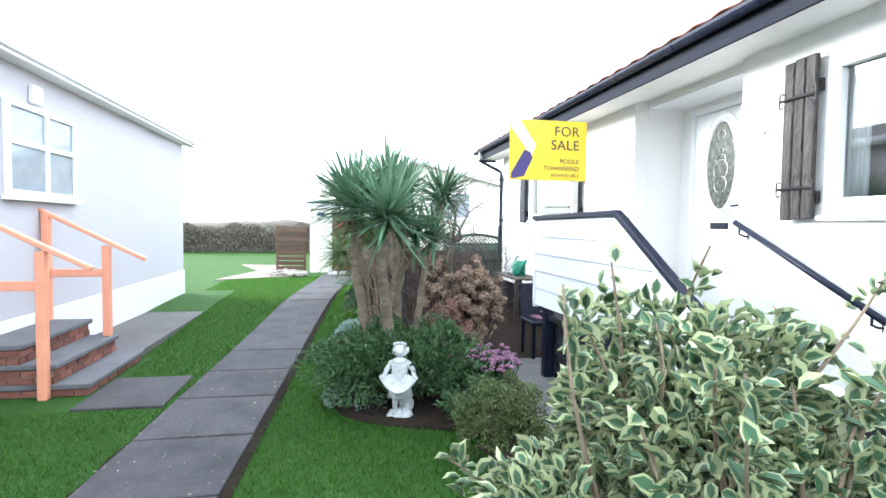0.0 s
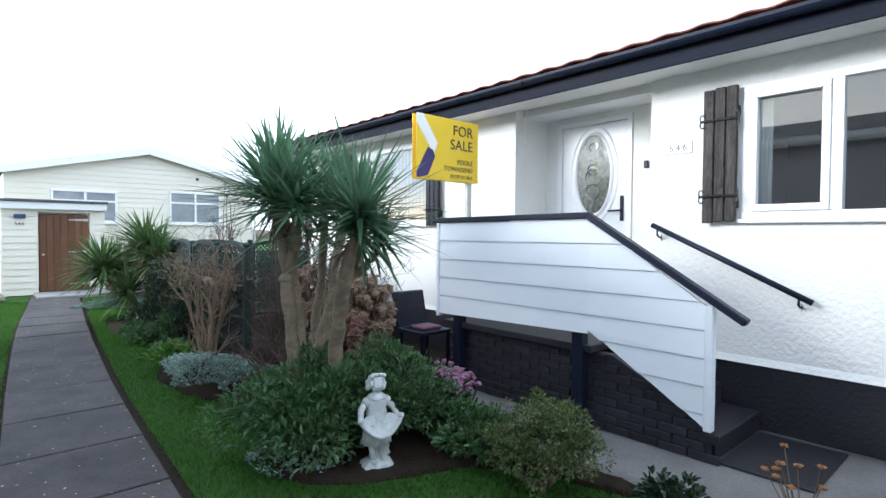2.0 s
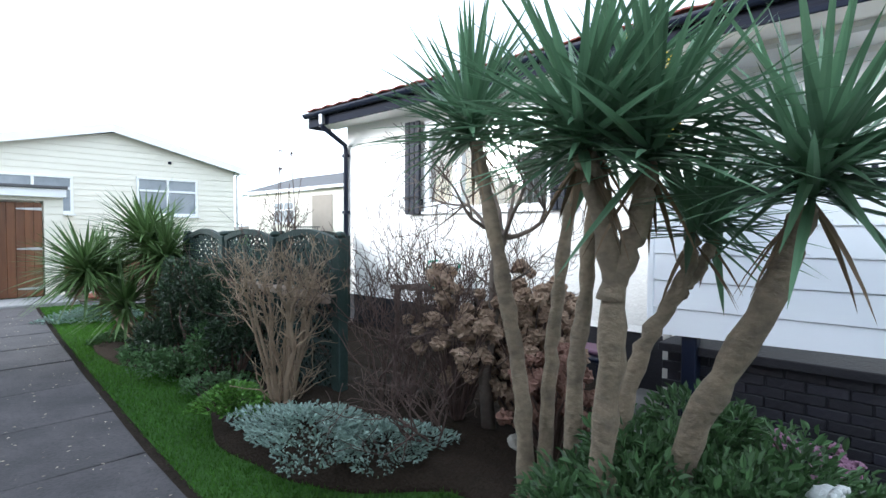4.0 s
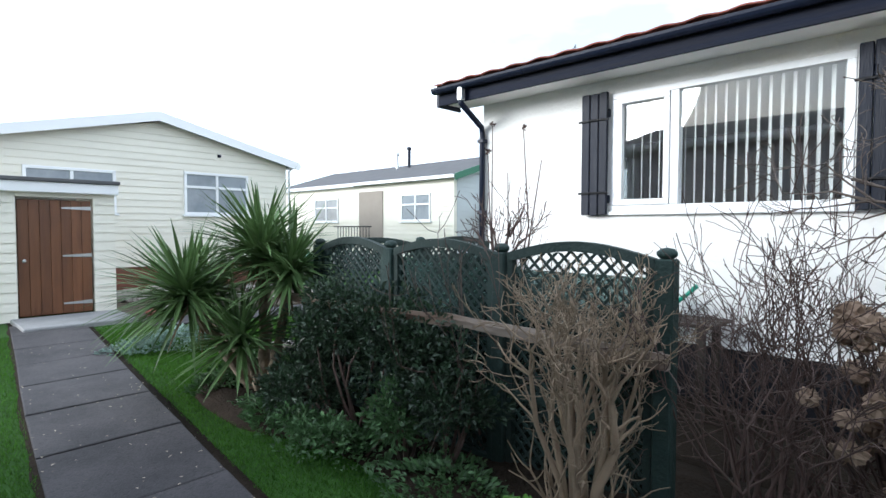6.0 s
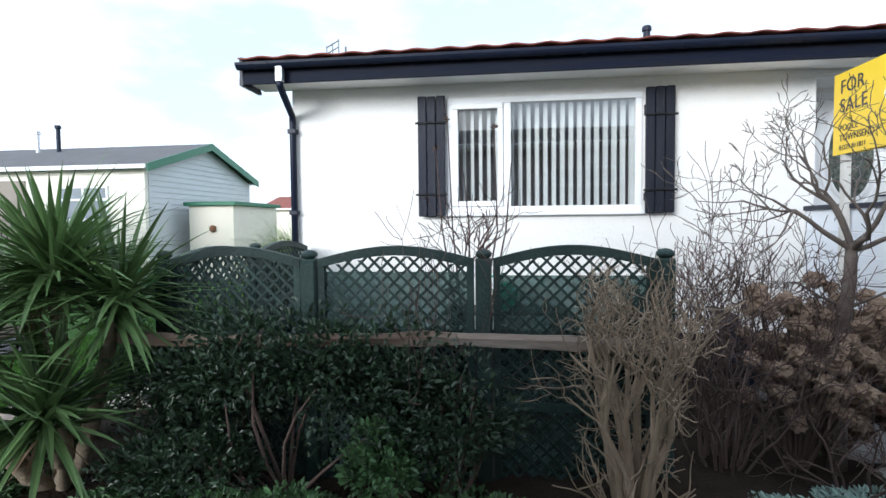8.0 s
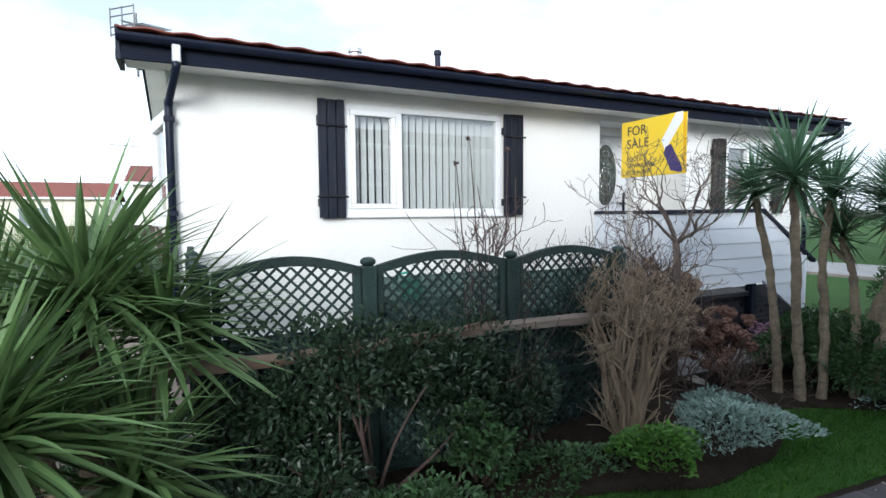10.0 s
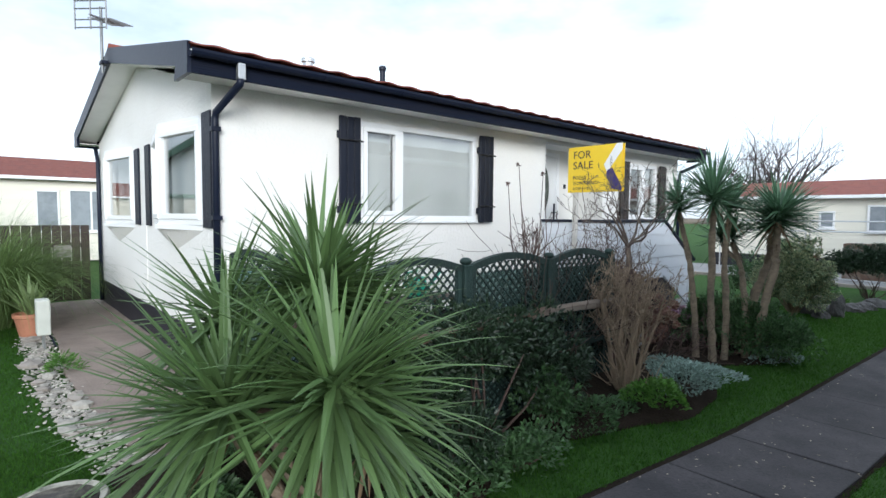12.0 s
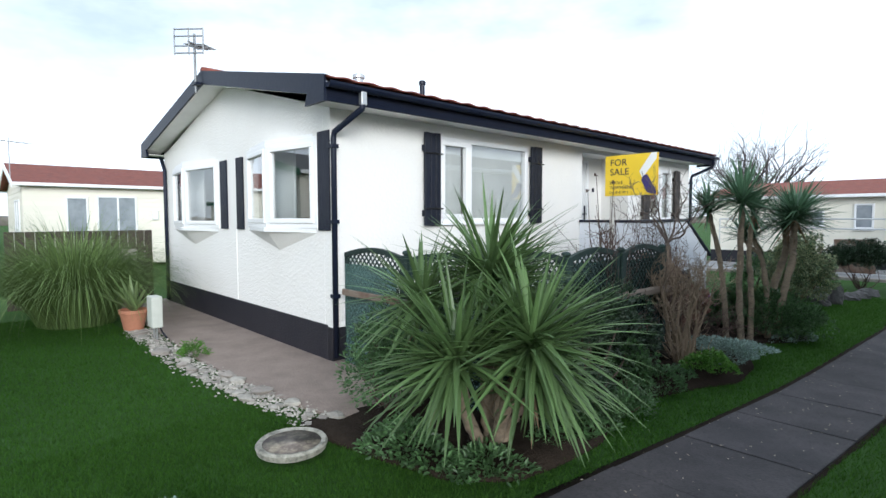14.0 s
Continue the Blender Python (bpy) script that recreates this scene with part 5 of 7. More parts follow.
far_window(so, "y", -9.0, 1, -0.6, 0.9, 1.25, 2.05, (0.2,))
far_window(so, "y", -9.0, 1, -4.5, -3.0, 1.25, 2.05, (-3.8,))

# pale far land
g = Geo()
for k in range(90):
    a = 2 * math.pi * k / 90
    g.blob((math.cos(a) * 170, math.sin(a) * 170, 0.0), (11, 11, 2.2 + 1.6 * noise.noise(Vector((k * 0.7, 0, 0)))), 8, 0.3, k)
tagged(solid("far_trees", g, HEDGE, "low distant line of bushes on the horizon", "bushes", kind="stuff", smooth=True))
# gate and low rubble beside the shed
GATE_BROWN = material("stained_brown_timber", (0.095, 0.055, 0.035), 0.75, var=0.6, scale=4, dark=(0.05, 0.032, 0.024), each=0.3)
fence2 = thing("brown_trellis_gate", -1.55, 17.2, 0.0, "dark brown horizontal slatted fence panel", "fence")
for k in range(9):
    part("slat", Geo().box(-2.0, -1.15, 17.2, 17.225, 0.05 + k * 0.15, 0.17 + k * 0.15, 0.004), GATE_BROWN, fence2)
for xx in (-2.02, -1.18):
    part("post", Geo().box(xx - 0.04, xx + 0.04, 17.226, 17.30, -0.05, 1.45, 0.006), GATE_BROWN, fence2)


# ---- plants ----
def leaf_mesh(centers, dirs, ups, length, width, fold=0.25, lengths=None):
    """Many small folded leaves: arrays of base points, directions and up vectors."""
    n = len(centers)
    L = (np.full(n, length) if lengths is None else lengths)[:, None]
    W = L * (width / length)
    side = np.cross(dirs, ups)
    side /= np.linalg.norm(side, axis=1, keepdims=True) + 1e-9
    nrm_ = np.cross(side, dirs)
    b = centers
    t = centers + dirs * L - nrm_ * L * 0.12
    out = []
    for along, share, sgn in ((0.28, 0.42, 1), (0.66, 0.44, 1), (0.66, 0.44, -1), (0.28, 0.42, -1)):
        out.append(centers + dirs * L * along + side * W * share * sgn + nrm_ * W * fold)
    v = np.stack([b, out[0], out[1], t, out[2], out[3]], axis=1).reshape(-1, 3)
    i = np.arange(n) * 6
    f = np.concatenate([np.stack([i, i + 1, i + 2, i + 3], 1), np.stack([i, i + 3, i + 4, i + 5], 1)])
    return v, f


def unit(a):
    return a / (np.linalg.norm(a, axis=-1, keepdims=True) + 1e-9)


def add_np(geo, v, f):
    o = len(geo.v)
    geo.v.extend(map(tuple, v.tolist()))
    geo.f.extend(map(tuple, (f + o).tolist()))


def clump_points(rng, c, r, n, clumps, spread=0.38, low=-0.3):
    """Points and outward directions on the skins of many small clumps filling an ellipsoid."""
    c, r = np.array(c), np.array(r)
    cc = unit(rng.normal(size=(clumps, 3)))
    cc[:, 2] = np.where(cc[:, 2] < low, -cc[:, 2] * 0.4, cc[:, 2])
    cc = cc * rng.uniform(0.45, 0.92, (clumps, 1))
    size = rng.uniform(0.6, 1.25, clumps) * spread
    k = rng.integers(0, clumps, n)
    d = unit(rng.normal(size=(n, 3)))
    p = cc[k] + d * (size[k] * rng.uniform(0.65, 1.0, n))[:, None]
    out = unit(p * 0.7 + d)
    return c + p * r, out


def stems(geo, base, tips, r0, r1, rng, bend=0.12, n=5, sides=5):
    base = Vector(base)
    for t in tips:
        t = Vector(t)
        k = Vector(rng.normal(size=3)) * bend
        pts = [base.lerp(t, s) + k * math.sin(math.pi * s) * (t - base).length for s in np.linspace(0, 1, n)]
        geo.tube(pts, [r0 + (r1 - r0) * s for s in np.linspace(0, 1, n)], sides, cap=False)


def shrub(name, c, r, n, length, width, mat, label, seed, clumps=26, category="shrub", spread=0.38, stem_mat=TWIG_D, stem_n=14, group="", droop=0.0, ground=None):
    rng = np.random.default_rng(seed)
    gz = ground_z(c[1]) if ground is None else ground
    th = thing(name, c[0], c[1], gz, label, category, group)
    p, d = clump_points(rng, c, r, n, clumps, spread)
    keep = p[:, 2] > gz + 0.02
    p, d = p[keep], d[keep]
    d = unit(d + rng.normal(size=d.shape) * 0.45 + np.array([0, 0, 0.25 - droop]))
    up = unit(rng.normal(size=d.shape) * 0.5 + np.array([0, 0, 1]))
    g = Geo()
    add_np(g, *leaf_mesh(p, d, up, length, width, lengths=length * rng.uniform(0.6, 1.25, len(p))))
    part("foliage", g, mat, th, fix=False)
    g = Geo()
    tips = [tuple(np.array(c) + unit(rng.normal(size=3)) * np.array(r) * 0.7) for _ in range(stem_n)]
    stems(g, (c[0], c[1], gz - 0.02), [(x, y, max(z, gz + 0.1)) for x, y, z in tips], 0.014, 0.004, rng)
    tagged(part("twigwork", g, stem_mat, th, fix=False), kind="stuff")
    return th


def strap_leaf(geo, hub, d, length, width, droop, rng, seg=5):
    """One long folded strap leaf that arches under its weight."""
    d = Vector(d).normalized()
    side = d.cross(Vector((0, 0, 1)))
    if side.length < 0.05:
        side = Vector((1, 0, 0))
    side.normalize()
    p = Vector(hub)
    verts, faces = [], []
    step = length / seg
    for i in range(seg + 1):
        s = i / seg
        w = width * (0.62 + 0.38 * min(s * 4, 1)) * (1 - max(0, s - 0.35) / 0.65) ** 0.75
        up = side.cross(d).normalized()
        verts += [p + side * w / 2 + up * w * 0.16, p, p - side * w / 2 + up * w * 0.16]
        if i:
            a = (i - 1) * 3
            faces += [(a, a + 1, a + 4, a + 3), (a + 1, a + 2, a + 5, a + 4)]
        p = p + d * step
        d = (d + Vector((0, 0, -droop * step * (0.4 + s)))).normalized()
    geo.add(verts, faces)


def crown(th, hub, lean, n, length, width, mat, seed, droop=0.35, dead=10, spread=1.0):
    rng = np.random.default_rng(seed)
    lean = Vector(lean).normalized()
    g = Geo()
    for k in range(n):
        d = Vector(unit(rng.normal(size=3)))
        t = rng.uniform(-0.25, 0.93) if rng.uniform() < 0.92 else rng.uniform(-0.7, 0)
        d = (d - lean * d.dot(lean)).normalized() * math.sqrt(max(0.02, 1 - t * t)) * spread + lean * t
        h = Vector(hub) + lean * rng.uniform(-0.08, 0.10)
        strap_leaf(g, h, d, length * rng.uniform(0.7, 1.12), width * rng.uniform(0.75, 1.2), droop * rng.uniform(0.4, 1.6) * (1.0 - 0.6 * max(t, 0)), rng)
    part("crown", g, mat, th, fix=False)
    if dead:
        g = Geo()
        for k in range(dead):
            a = rng.uniform(0, 2 * math.pi)
            strap_leaf(g, Vector(hub) - lean * 0.08, (math.cos(a) * 0.6, math.sin(a) * 0.6, -0.7), length * rng.uniform(0.45, 0.75), width * 0.7, 2.2, rng, 4)
        part("dead_leaves", g, DEADLEAF, th, "dry brown hanging leaves", fix=False)


def trunk(th, points, r0, r1, seed):
    rng = np.random.default_rng(seed)
    pts = [Vector(p) for p in points]
    fine_, rad = [], []
    total = len(pts) - 1
    n = 9 * total
    for i in range(n + 1):
        s = i / n * total
        k = min(int(s), total - 1)
        f = s - k
        p0, p1, p2, p3 = pts[max(k - 1, 0)], pts[k], pts[k + 1], pts[min(k + 2, total)]
        q = 0.5 * (2 * p1 + (p2 - p0) * f + (2 * p0 - 5 * p1 + 4 * p2 - p3) * f * f + (3 * p1 - p0 - 3 * p2 + p3) * f ** 3)
        fine_.append(q + Vector(rng.normal(size=3)) * 0.004)
        rad.append((r0 + (r1 - r0) * i / n) * (1 + 0.10 * rng.normal()) * (1.25 if i == 0 else 1))
    g = Geo().tube(fine_, rad, 10)
    part("trunk", g, BARK, th, smooth=True)


# tall cordylines by the sale board
cp = thing("cordyline_palm", 0.55, 5.4, -0.14, "tall multi-stemmed cordyline palm with spiky crowns", "palm", "cordylines in the bed")
zb = -0.16
trunk(cp, [(0.62, 5.68, zb), (0.65, 5.72, 0.45), (0.62, 5.83, 1.10), (0.57, 5.98, 1.82)], 0.048, 0.038, 1)
trunk(cp, [(0.58, 5.42, zb), (0.60, 5.40, 0.60), (0.65, 5.37, 1.20), (0.63, 5.31, 1.68)], 0.044, 0.034, 2)
trunk(cp, [(0.34, 5.15, zb), (0.27, 5.10, 0.50), (0.18, 5.03, 1.15), (0.15, 5.12, 1.62)], 0.056, 0.038, 3)
trunk(cp, [(0.18, 5.04, 1.12), (0.21, 4.96, 1.36), (0.20, 4.92, 1.58)], 0.042, 0.036, 8)
trunk(cp, [(0.42, 5.22, zb), (0.46, 5.15, 0.45), (0.54, 5.06, 0.88), (0.64, 4.95, 1.14), (0.73, 4.94, 1.34)], 0.042, 0.028, 4)
trunk(cp, [(0.63, 4.96, 1.11), (0.76, 4.92, 1.20), (0.87, 4.90, 1.32)], 0.030, 0.026, 5)
trunk(cp, [(0.54, 5.04, zb), (0.47, 4.85, 0.58), (0.39, 4.60, 1.12), (0.42, 4.50, 1.44)], 0.060, 0.038, 6)
trunk(cp, [(0.82, 5.70, zb), (0.86, 5.70, 0.5), (0.96, 5.69, 1.15), (1.11, 5.69, 1.74)], 0.045, 0.030, 7)
for hub, lean, n, L, dead, seed in (((0.56, 6.00, 1.90), (-0.12, 0.1, 1), 175, 0.64, 8, 11), ((0.63, 5.30, 1.75), (0.05, 0, 1), 125, 0.54, 6, 12),
                                    ((0.14, 5.14, 1.70), (-0.22, 0.05, 1), 175, 0.62, 14, 13), ((0.20, 4.91, 1.65), (0.02, -0.1, 1), 150, 0.60, 8, 18),
                                    ((0.73, 4.94, 1.40), (0.1, -0.05, 1), 70, 0.48, 3, 14), ((0.88, 4.90, 1.37), (0.3, -0.1, 1), 60, 0.48, 3, 15),
                                    ((0.43, 4.48, 1.53), (0.05, -0.12, 1), 165, 0.64, 6, 16), ((1.11, 5.69, 1.80), (0.2, 0.05, 1), 130, 0.48, 5, 17)):
    crown(cp, hub, lean, n, L, 0.035, STRAP_B, seed, droop=0.24, dead=dead)

# low cordyline at the corner of the bed
cl = thing("cordyline_palm", 0.6, 11.2, -0.02, "low bushy cordyline with arching green strap leaves", "palm", "cordylines in the bed")
trunk(cl, [(0.60, 11.04, -0.03), (0.64, 11.06, 0.50), (0.62, 11.05, 1.16)], 0.052, 0.042, 21)
trunk(cl, [(0.54, 11.08, -0.03), (0.34, 11.20, 0.36), (0.08, 11.27, 0.80)], 0.050, 0.040, 22)
trunk(cl, [(0.60, 11.12, -0.03), (0.52, 11.38, 0.30), (0.35, 11.62, 0.70)], 0.046, 0.038, 23)
trunk(cl, [(0.66, 11.10, -0.03), (0.78, 11.28, 0.50), (0.86, 11.44, 0.98)], 0.046, 0.036, 24)
trunk(cl, [(0.62, 11.00, -0.03), (0.68, 10.88, 0.45), (0.72, 10.77, 0.98)], 0.046, 0.036, 25)
trunk(cl, [(0.55, 11.00, -0.03), (0.46, 10.92, 0.22), (0.34, 10.88, 0.42)], 0.036, 0.028, 26)
for hub, lean, n, L, seed in (((0.62, 11.05, 1.22), (-0.05, 0.05, 1), 215, 0.70, 31), ((0.06, 11.28, 0.86), (-0.3, 0.1, 1), 200, 0.72, 32), ((0.33, 11.65, 0.76), (-0.1, 0.35, 1), 165, 0.68, 33),
                              ((0.87, 11.46, 1.04), (0.25, 0.3, 1), 115, 0.60, 34), ((0.72, 10.75, 1.04), (0.1, -0.25, 1), 150, 0.66, 35),
                              ((0.33, 10.87, 0.50), (-0.25, -0.3, 1), 110, 0.58, 36)):
    crown(cl, hub, lean, int(n * 1.15), L * 1.05, 0.041, STRAP, seed, droop=0.75, dead=6)

# variegated shrub beside the start
vs = thing("variegated_shrub", 0.97, 1.2, ground_z(1.5), "tall variegated shrub with cream edged green leaves", "shrub")
rng = np.random.default_rng(40)
vc, vr = (1.0, 1.2, 0.54), (0.64, 0.56, 0.72)
p, d = clump_points(rng, vc, vr, 15500, 80, 0.29, -0.6)
sprigs = []
for k in range(30):
    b = np.array(vc) + unit(rng.normal(size=3) + np.array([0, 0, 0.8])) * np.array(vr) * 0.65
    t = b + np.array([rng.normal() * 0.16, rng.normal() * 0.16, rng.uniform(0.22, 0.54)])
    sprigs.append((b, t))
    s = rng.uniform(0.35, 1, (26, 1))
    p = np.concatenate([p, b + (t - b) * s + rng.normal(size=(26, 3)) * 0.012])
    d = np.concatenate([d, unit(rng.normal(size=(26, 3)) + np.array([0, 0, 0.5]))])
keep = p[:, 2] > ground_z(1.5) + 0.05
p, d = p[keep], unit(d[keep] + rng.normal(size=d[keep].shape) * 0.5)
up = unit(rng.normal(size=d.shape) * 0.6 + np.array([0, 0, 1]))
ln = 0.082 * rng.uniform(0.65, 1.3, len(p))
g = Geo()
v, f = leaf_mesh(p, d, up, 0.046, 0.027, 0.2, ln * 0.68)
add_np(g, v, f)
part("foliage", g, VAR_C, vs, "cream leaf margins", fix=False)
g = Geo()
side = unit(np.cross(d, up))
nv = np.cross(side, d)
for face, share in ((0.0024, 0.56), (-0.0024, 0.44)):
    v, f = leaf_mesh(p + d * ln[:, None] * 0.06 + nv * face, d, up, 0.046, 0.0225, 0.2, ln * share * rng.uniform(0.75, 1.1, len(p)))
    add_np(g, v, f)
part("foliage", g, VAR_G, vs, "green leaf centres", fix=False)
g = Geo()
for b, t in sprigs:
    stems(g, (1.0, 1.2, -0.15), [tuple(b)], 0.016, 0.008, rng, 0.05)
    stems(g, tuple(b), [tuple(t)], 0.007, 0.003, rng, 0.04)
part("twigwork", g, TWIG, vs, fix=False)

# shrubs of the bed
shrub("evergreen_shrub", (0.34, 4.95, 0.18), (0.62, 0.52, 0.46), 9000, 0.055, 0.022, LEAF, "dense dark green evergreen shrub", 50, 40, stem_n=10)
shrub("evergreen_shrub", (0.92, 4.80, 0.20), (0.52, 0.52, 0.48), 7600, 0.055, 0.022, LEAF, "dense dark green evergreen shrub", 51, 36, stem_n=10)
shrub("evergreen_shrub", (1.22, 4.15, 0.02), (0.34, 0.34, 0.22), 2200, 0.05, 0.02, LEAF, "low dark green evergreen shrub", 52, 24, stem_n=8)
shrub("clipped_ball_bush", (1.19, 3.50, 0.11), (0.39, 0.39, 0.38), 9500, 0.022, 0.014, LEAF_BALL, "clipped round box bush", 53, 160, "shrub", 0.16, TWIG_D, 10)
shrub("low_leafy_plant", (1.50, 2.85, -0.06), (0.2, 0.2, 0.12), 500, 0.05, 0.03, LEAF_D, "low dark leafy plant beside the paving", 54, 12, "plant", stem_n=5)
def crumpled_head(geo, c, r, rng, n=13):
    """A domed flower head of many small crumpled florets, as one body."""
    start = len(geo.v)
    geo.blob(c, r, n, 0.3, int(rng.integers(500)))
    j = rng.uniform(0.62, 1.32, len(geo.v) - start)
    for k in range(start, len(geo.v)):
        if (k - start) // n in (0, n // 2):
            continue
        geo.v[k] = tuple(c[a] + (geo.v[k][a] - c[a]) * j[k - start] for a in range(3))


fs = thing("dry_seedhead_plant", 2.05, 2.35, ground_z(2.3), "small dry plant with rust-brown seed heads", "plant")
rng = np.random.default_rng(57)
for k in range(9):
    a, q = rng.uniform(0, 6.28), rng.uniform(0.03, 0.2)
    tip = (2.05 + q * math.cos(a), 2.35 + q * math.sin(a), ground_z(2.3) + rng.uniform(0.16, 0.34))
    part("stalk", Geo().tube([(2.05 + q * 0.4 * math.cos(a), 2.35 + q * 0.4 * math.sin(a), ground_z(2.3)), tip], [0.004, 0.003], 5, False), DEADLEAF, fs)
    g = Geo()
    crumpled_head(g, tip, (0.024, 0.024, 0.010), rng)
    part("seed_head", g, RUSTHEAD, fs, fix=False)

# sedum with pink heads
pk = thing("flowering_plant", 1.36, 4.72, -0.13, "clump of faded pink flower heads", "flowers")
rng = np.random.default_rng(55)
g, g2 = Geo(), Geo()
for k in range(120):
    a, rr = rng.uniform(0, 6.28), 0.36 * math.sqrt(rng.uniform())
    x, y = 1.36 + rr * math.cos(a), 4.74 + rr * math.sin(a)
    z = 0.32 - 0.5 * rr * rr + rng.normal() * 0.03
    g2.tube([(x * 0.6 + 1.36 * 0.4, y * 0.6 + 4.74 * 0.4, -0.14), (x, y, z - 0.02)], [0.006, 0.004], 5, False)
    crumpled_head(g, (x, y, z), (0.026, 0.026, 0.018), rng, 10)
    part("flower_head", g, PINK, pk, fix=False)
    g = Geo()
tagged(part("twigwork", g2, LEAF_D, pk, fix=False), kind="stuff")
shrub("evergreen_shrub", (1.30, 4.72, 0.02), (0.36, 0.40, 0.20), 1500, 0.05, 0.02, LEAF_D, "dark leaves below pink flowers", 56, 20, stem_n=5)

# dry hydrangeas
def hydrangea(c, r, n, seed, mat, label):
    rng = np.random.default_rng(seed)
    th = thing("dry_hydrangea", c[0], c[1], ground_z(c[1]), label, "shrub", "dry hydrangeas")
    g, g2 = Geo(), Geo()
    for k in range(n):
        d = unit(rng.normal(size=3))
        q = np.array(c) + d * np.array(r) * rng.uniform(0.35, 1)
        if q[2] < ground_z(c[1]) + 0.2:
            continue
        g2.tube([(c[0], c[1], ground_z(c[1]) - 0.03), (c[0] * 0.5 + q[0] * 0.5 + rng.normal() * 0.05, c[1] * 0.5 + q[1] * 0.5, q[2] * 0.55), tuple(q)], [0.011, 0.008, 0.004], 5, False)
        q_ = rng.uniform(0.75, 1.25)
        crumpled_head(g, q, (0.050 * q_, 0.050 * q_, 0.042 * q_), rng, 18)
        part("flower_head", g, mat, th, fix=False)
        g = Geo()
    tagged(part("twigwork", g2, TWIG_D, th, fix=False), kind="stuff")


hydrangea((1.62, 6.35, 0.56), (0.40, 0.45, 0.56), 190, 60, RUSSET, "dry russet hydrangea with faded flower heads")
hydrangea((1.25, 5.90, 0.30), (0.30, 0.35, 0.35), 50, 61, REDLEAF, "dry dull red hydrangea flower heads")
hydrangea((1.30, 6.75, 0.70), (0.34, 0.40, 0.45), 60, 62, RUSSET, "dry russet hydrangea with faded flower heads")


# bare woody shrubs
def branch(geo, p, d, length, r, depth, rng, up=0.15, wig=0.25, split=2, tips=None):
    p, d = Vector(p), Vector(d).normalized()
    pts, rad = [p], [r]
    n = 4
    for i in range(n):
        d = (d + Vector(rng.normal(size=3)) * wig * 0.4 + Vector((0, 0, up * 0.3))).normalized()
        p = p + d * length / n
        pts.append(p)
        rad.append(max(r * (1 - 0.4 * (i + 1) / n), 0.0022))
    geo.tube(pts, rad, 5 if depth > 1 else 4, False)
    if depth > 0:
        for k in range(split + (rng.uniform() < 0.4)):
            i = int(rng.integers(2, n + 1)) if k else n
            dd = (d + Vector(rng.normal(size=3)) * 0.55).normalized()
            branch(geo, pts[i], dd, length * rng.uniform(0.55, 0.85), rad[i] * 0.8, depth - 1, rng, up, wig, split, tips)
    elif tips is not None:
        tips.append(pts[-1])


def bare_shrub(c, n, length, r, depth, seed, label, mat=TWIG, lean=0.45, up=0.2, wig=0.3, name="bare_shrub", z=None, spread=0.12, category="shrub", split=2):
    rng = np.random.default_rng(seed)
    gz = (bed_z(c[1]) if 0.2 < c[0] < 1.7 else ground_z(c[1])) - 0.04 if z is None else z
    th = thing(name, c[0], c[1], gz, label, category)
    for k in range(n):
        g = Geo()
        a = rng.uniform(0, 6.28)
        e = rng.uniform(0.1, lean)
        s = spread * math.sqrt(rng.uniform())
        branch(g, (c[0] + s * math.cos(a), c[1] + s * math.sin(a), gz), (math.cos(a) * e, math.sin(a) * e, 1), length * rng.uniform(0.75, 1.15), r * rng.uniform(0.6, 1.1), depth, rng, up, wig, split)
        part("stem", g, mat, th, smooth=True, fix=False)
    return th


pruned = thing("bare_shrub", 0.55, 7.87, bed_z(7.87), "pruned bare shrub with pale straw-brown stems", "shrub")
rng = np.random.default_rng(79)
for k in range(13):
    g = Geo()
    a = k * 2.4 + rng.uniform(-0.3, 0.3)
    q = 0.30 * math.sqrt((k + 0.6) / 13)
    wob = rng.normal(size=(3, 2)) * 0.022
    top = rng.uniform(0.62, 0.88)
    pts = [(0.55 + 0.25 * q * math.cos(a), 7.87 + 0.25 * q * math.sin(a), 0.0)]
    for m, f in enumerate((0.45, 0.72, 0.9)):
        pts.append((0.55 + f * q * math.cos(a) + wob[m][0], 7.87 + f * q * math.sin(a) + wob[m][1], 0.01 + (top - 0.01) * (m + 1) / 3))
    r0 = rng.uniform(0.013, 0.024)
    g.tube(pts, [r0 * 1.15, r0, r0 * 0.85, r0 * 0.7], 7, False)
    for m in (1, 2, 3):
        for _ in range((1, 2, 4)[m - 1]):
            e = rng.uniform(0, 6.28)
            branch(g, pts[m], (math.cos(a) * 0.3 + math.cos(e) * 0.35, math.sin(a) * 0.3 + math.sin(e) * 0.35, 1), rng.uniform(0.14, 0.24), r0 * 0.45, 3 if m == 3 else 2, rng, 0.3, 0.55, 2)
    part("stem", g, TWIG, pruned, smooth=True, fix=False)
for k in range(16):
    g = Geo()
    a = rng.uniform(0, 6.28)
    branch(g, (0.55 + 0.08 * math.cos(a), 7.87 + 0.08 * math.sin(a), 0.01), (math.cos(a) * 0.9, math.sin(a) * 0.9, 0.8), rng.uniform(0.18, 0.3), 0.009, 1, rng, 0.2, 0.4, 2)
    part("side_shoot", g, TWIG, pruned, smooth=True, fix=False)
bare_shrub((1.12, 7.25), 20, 0.55, 0.012, 4, 71, "tangled dark bare shrub", TWIG_D, 0.7, 0.25, 0.42)
bare_shrub((0.90, 6.60), 9, 0.40, 0.012, 3, 72, "tangled dark bare shrub", TWIG_D, 0.9, 0.1, 0.5)
bare_shrub((1.60, 7.00), 18, 0.60, 0.011, 4, 73, "thin bare shrub against the white wall", TWIG_D, 0.7, 0.3, 0.40)
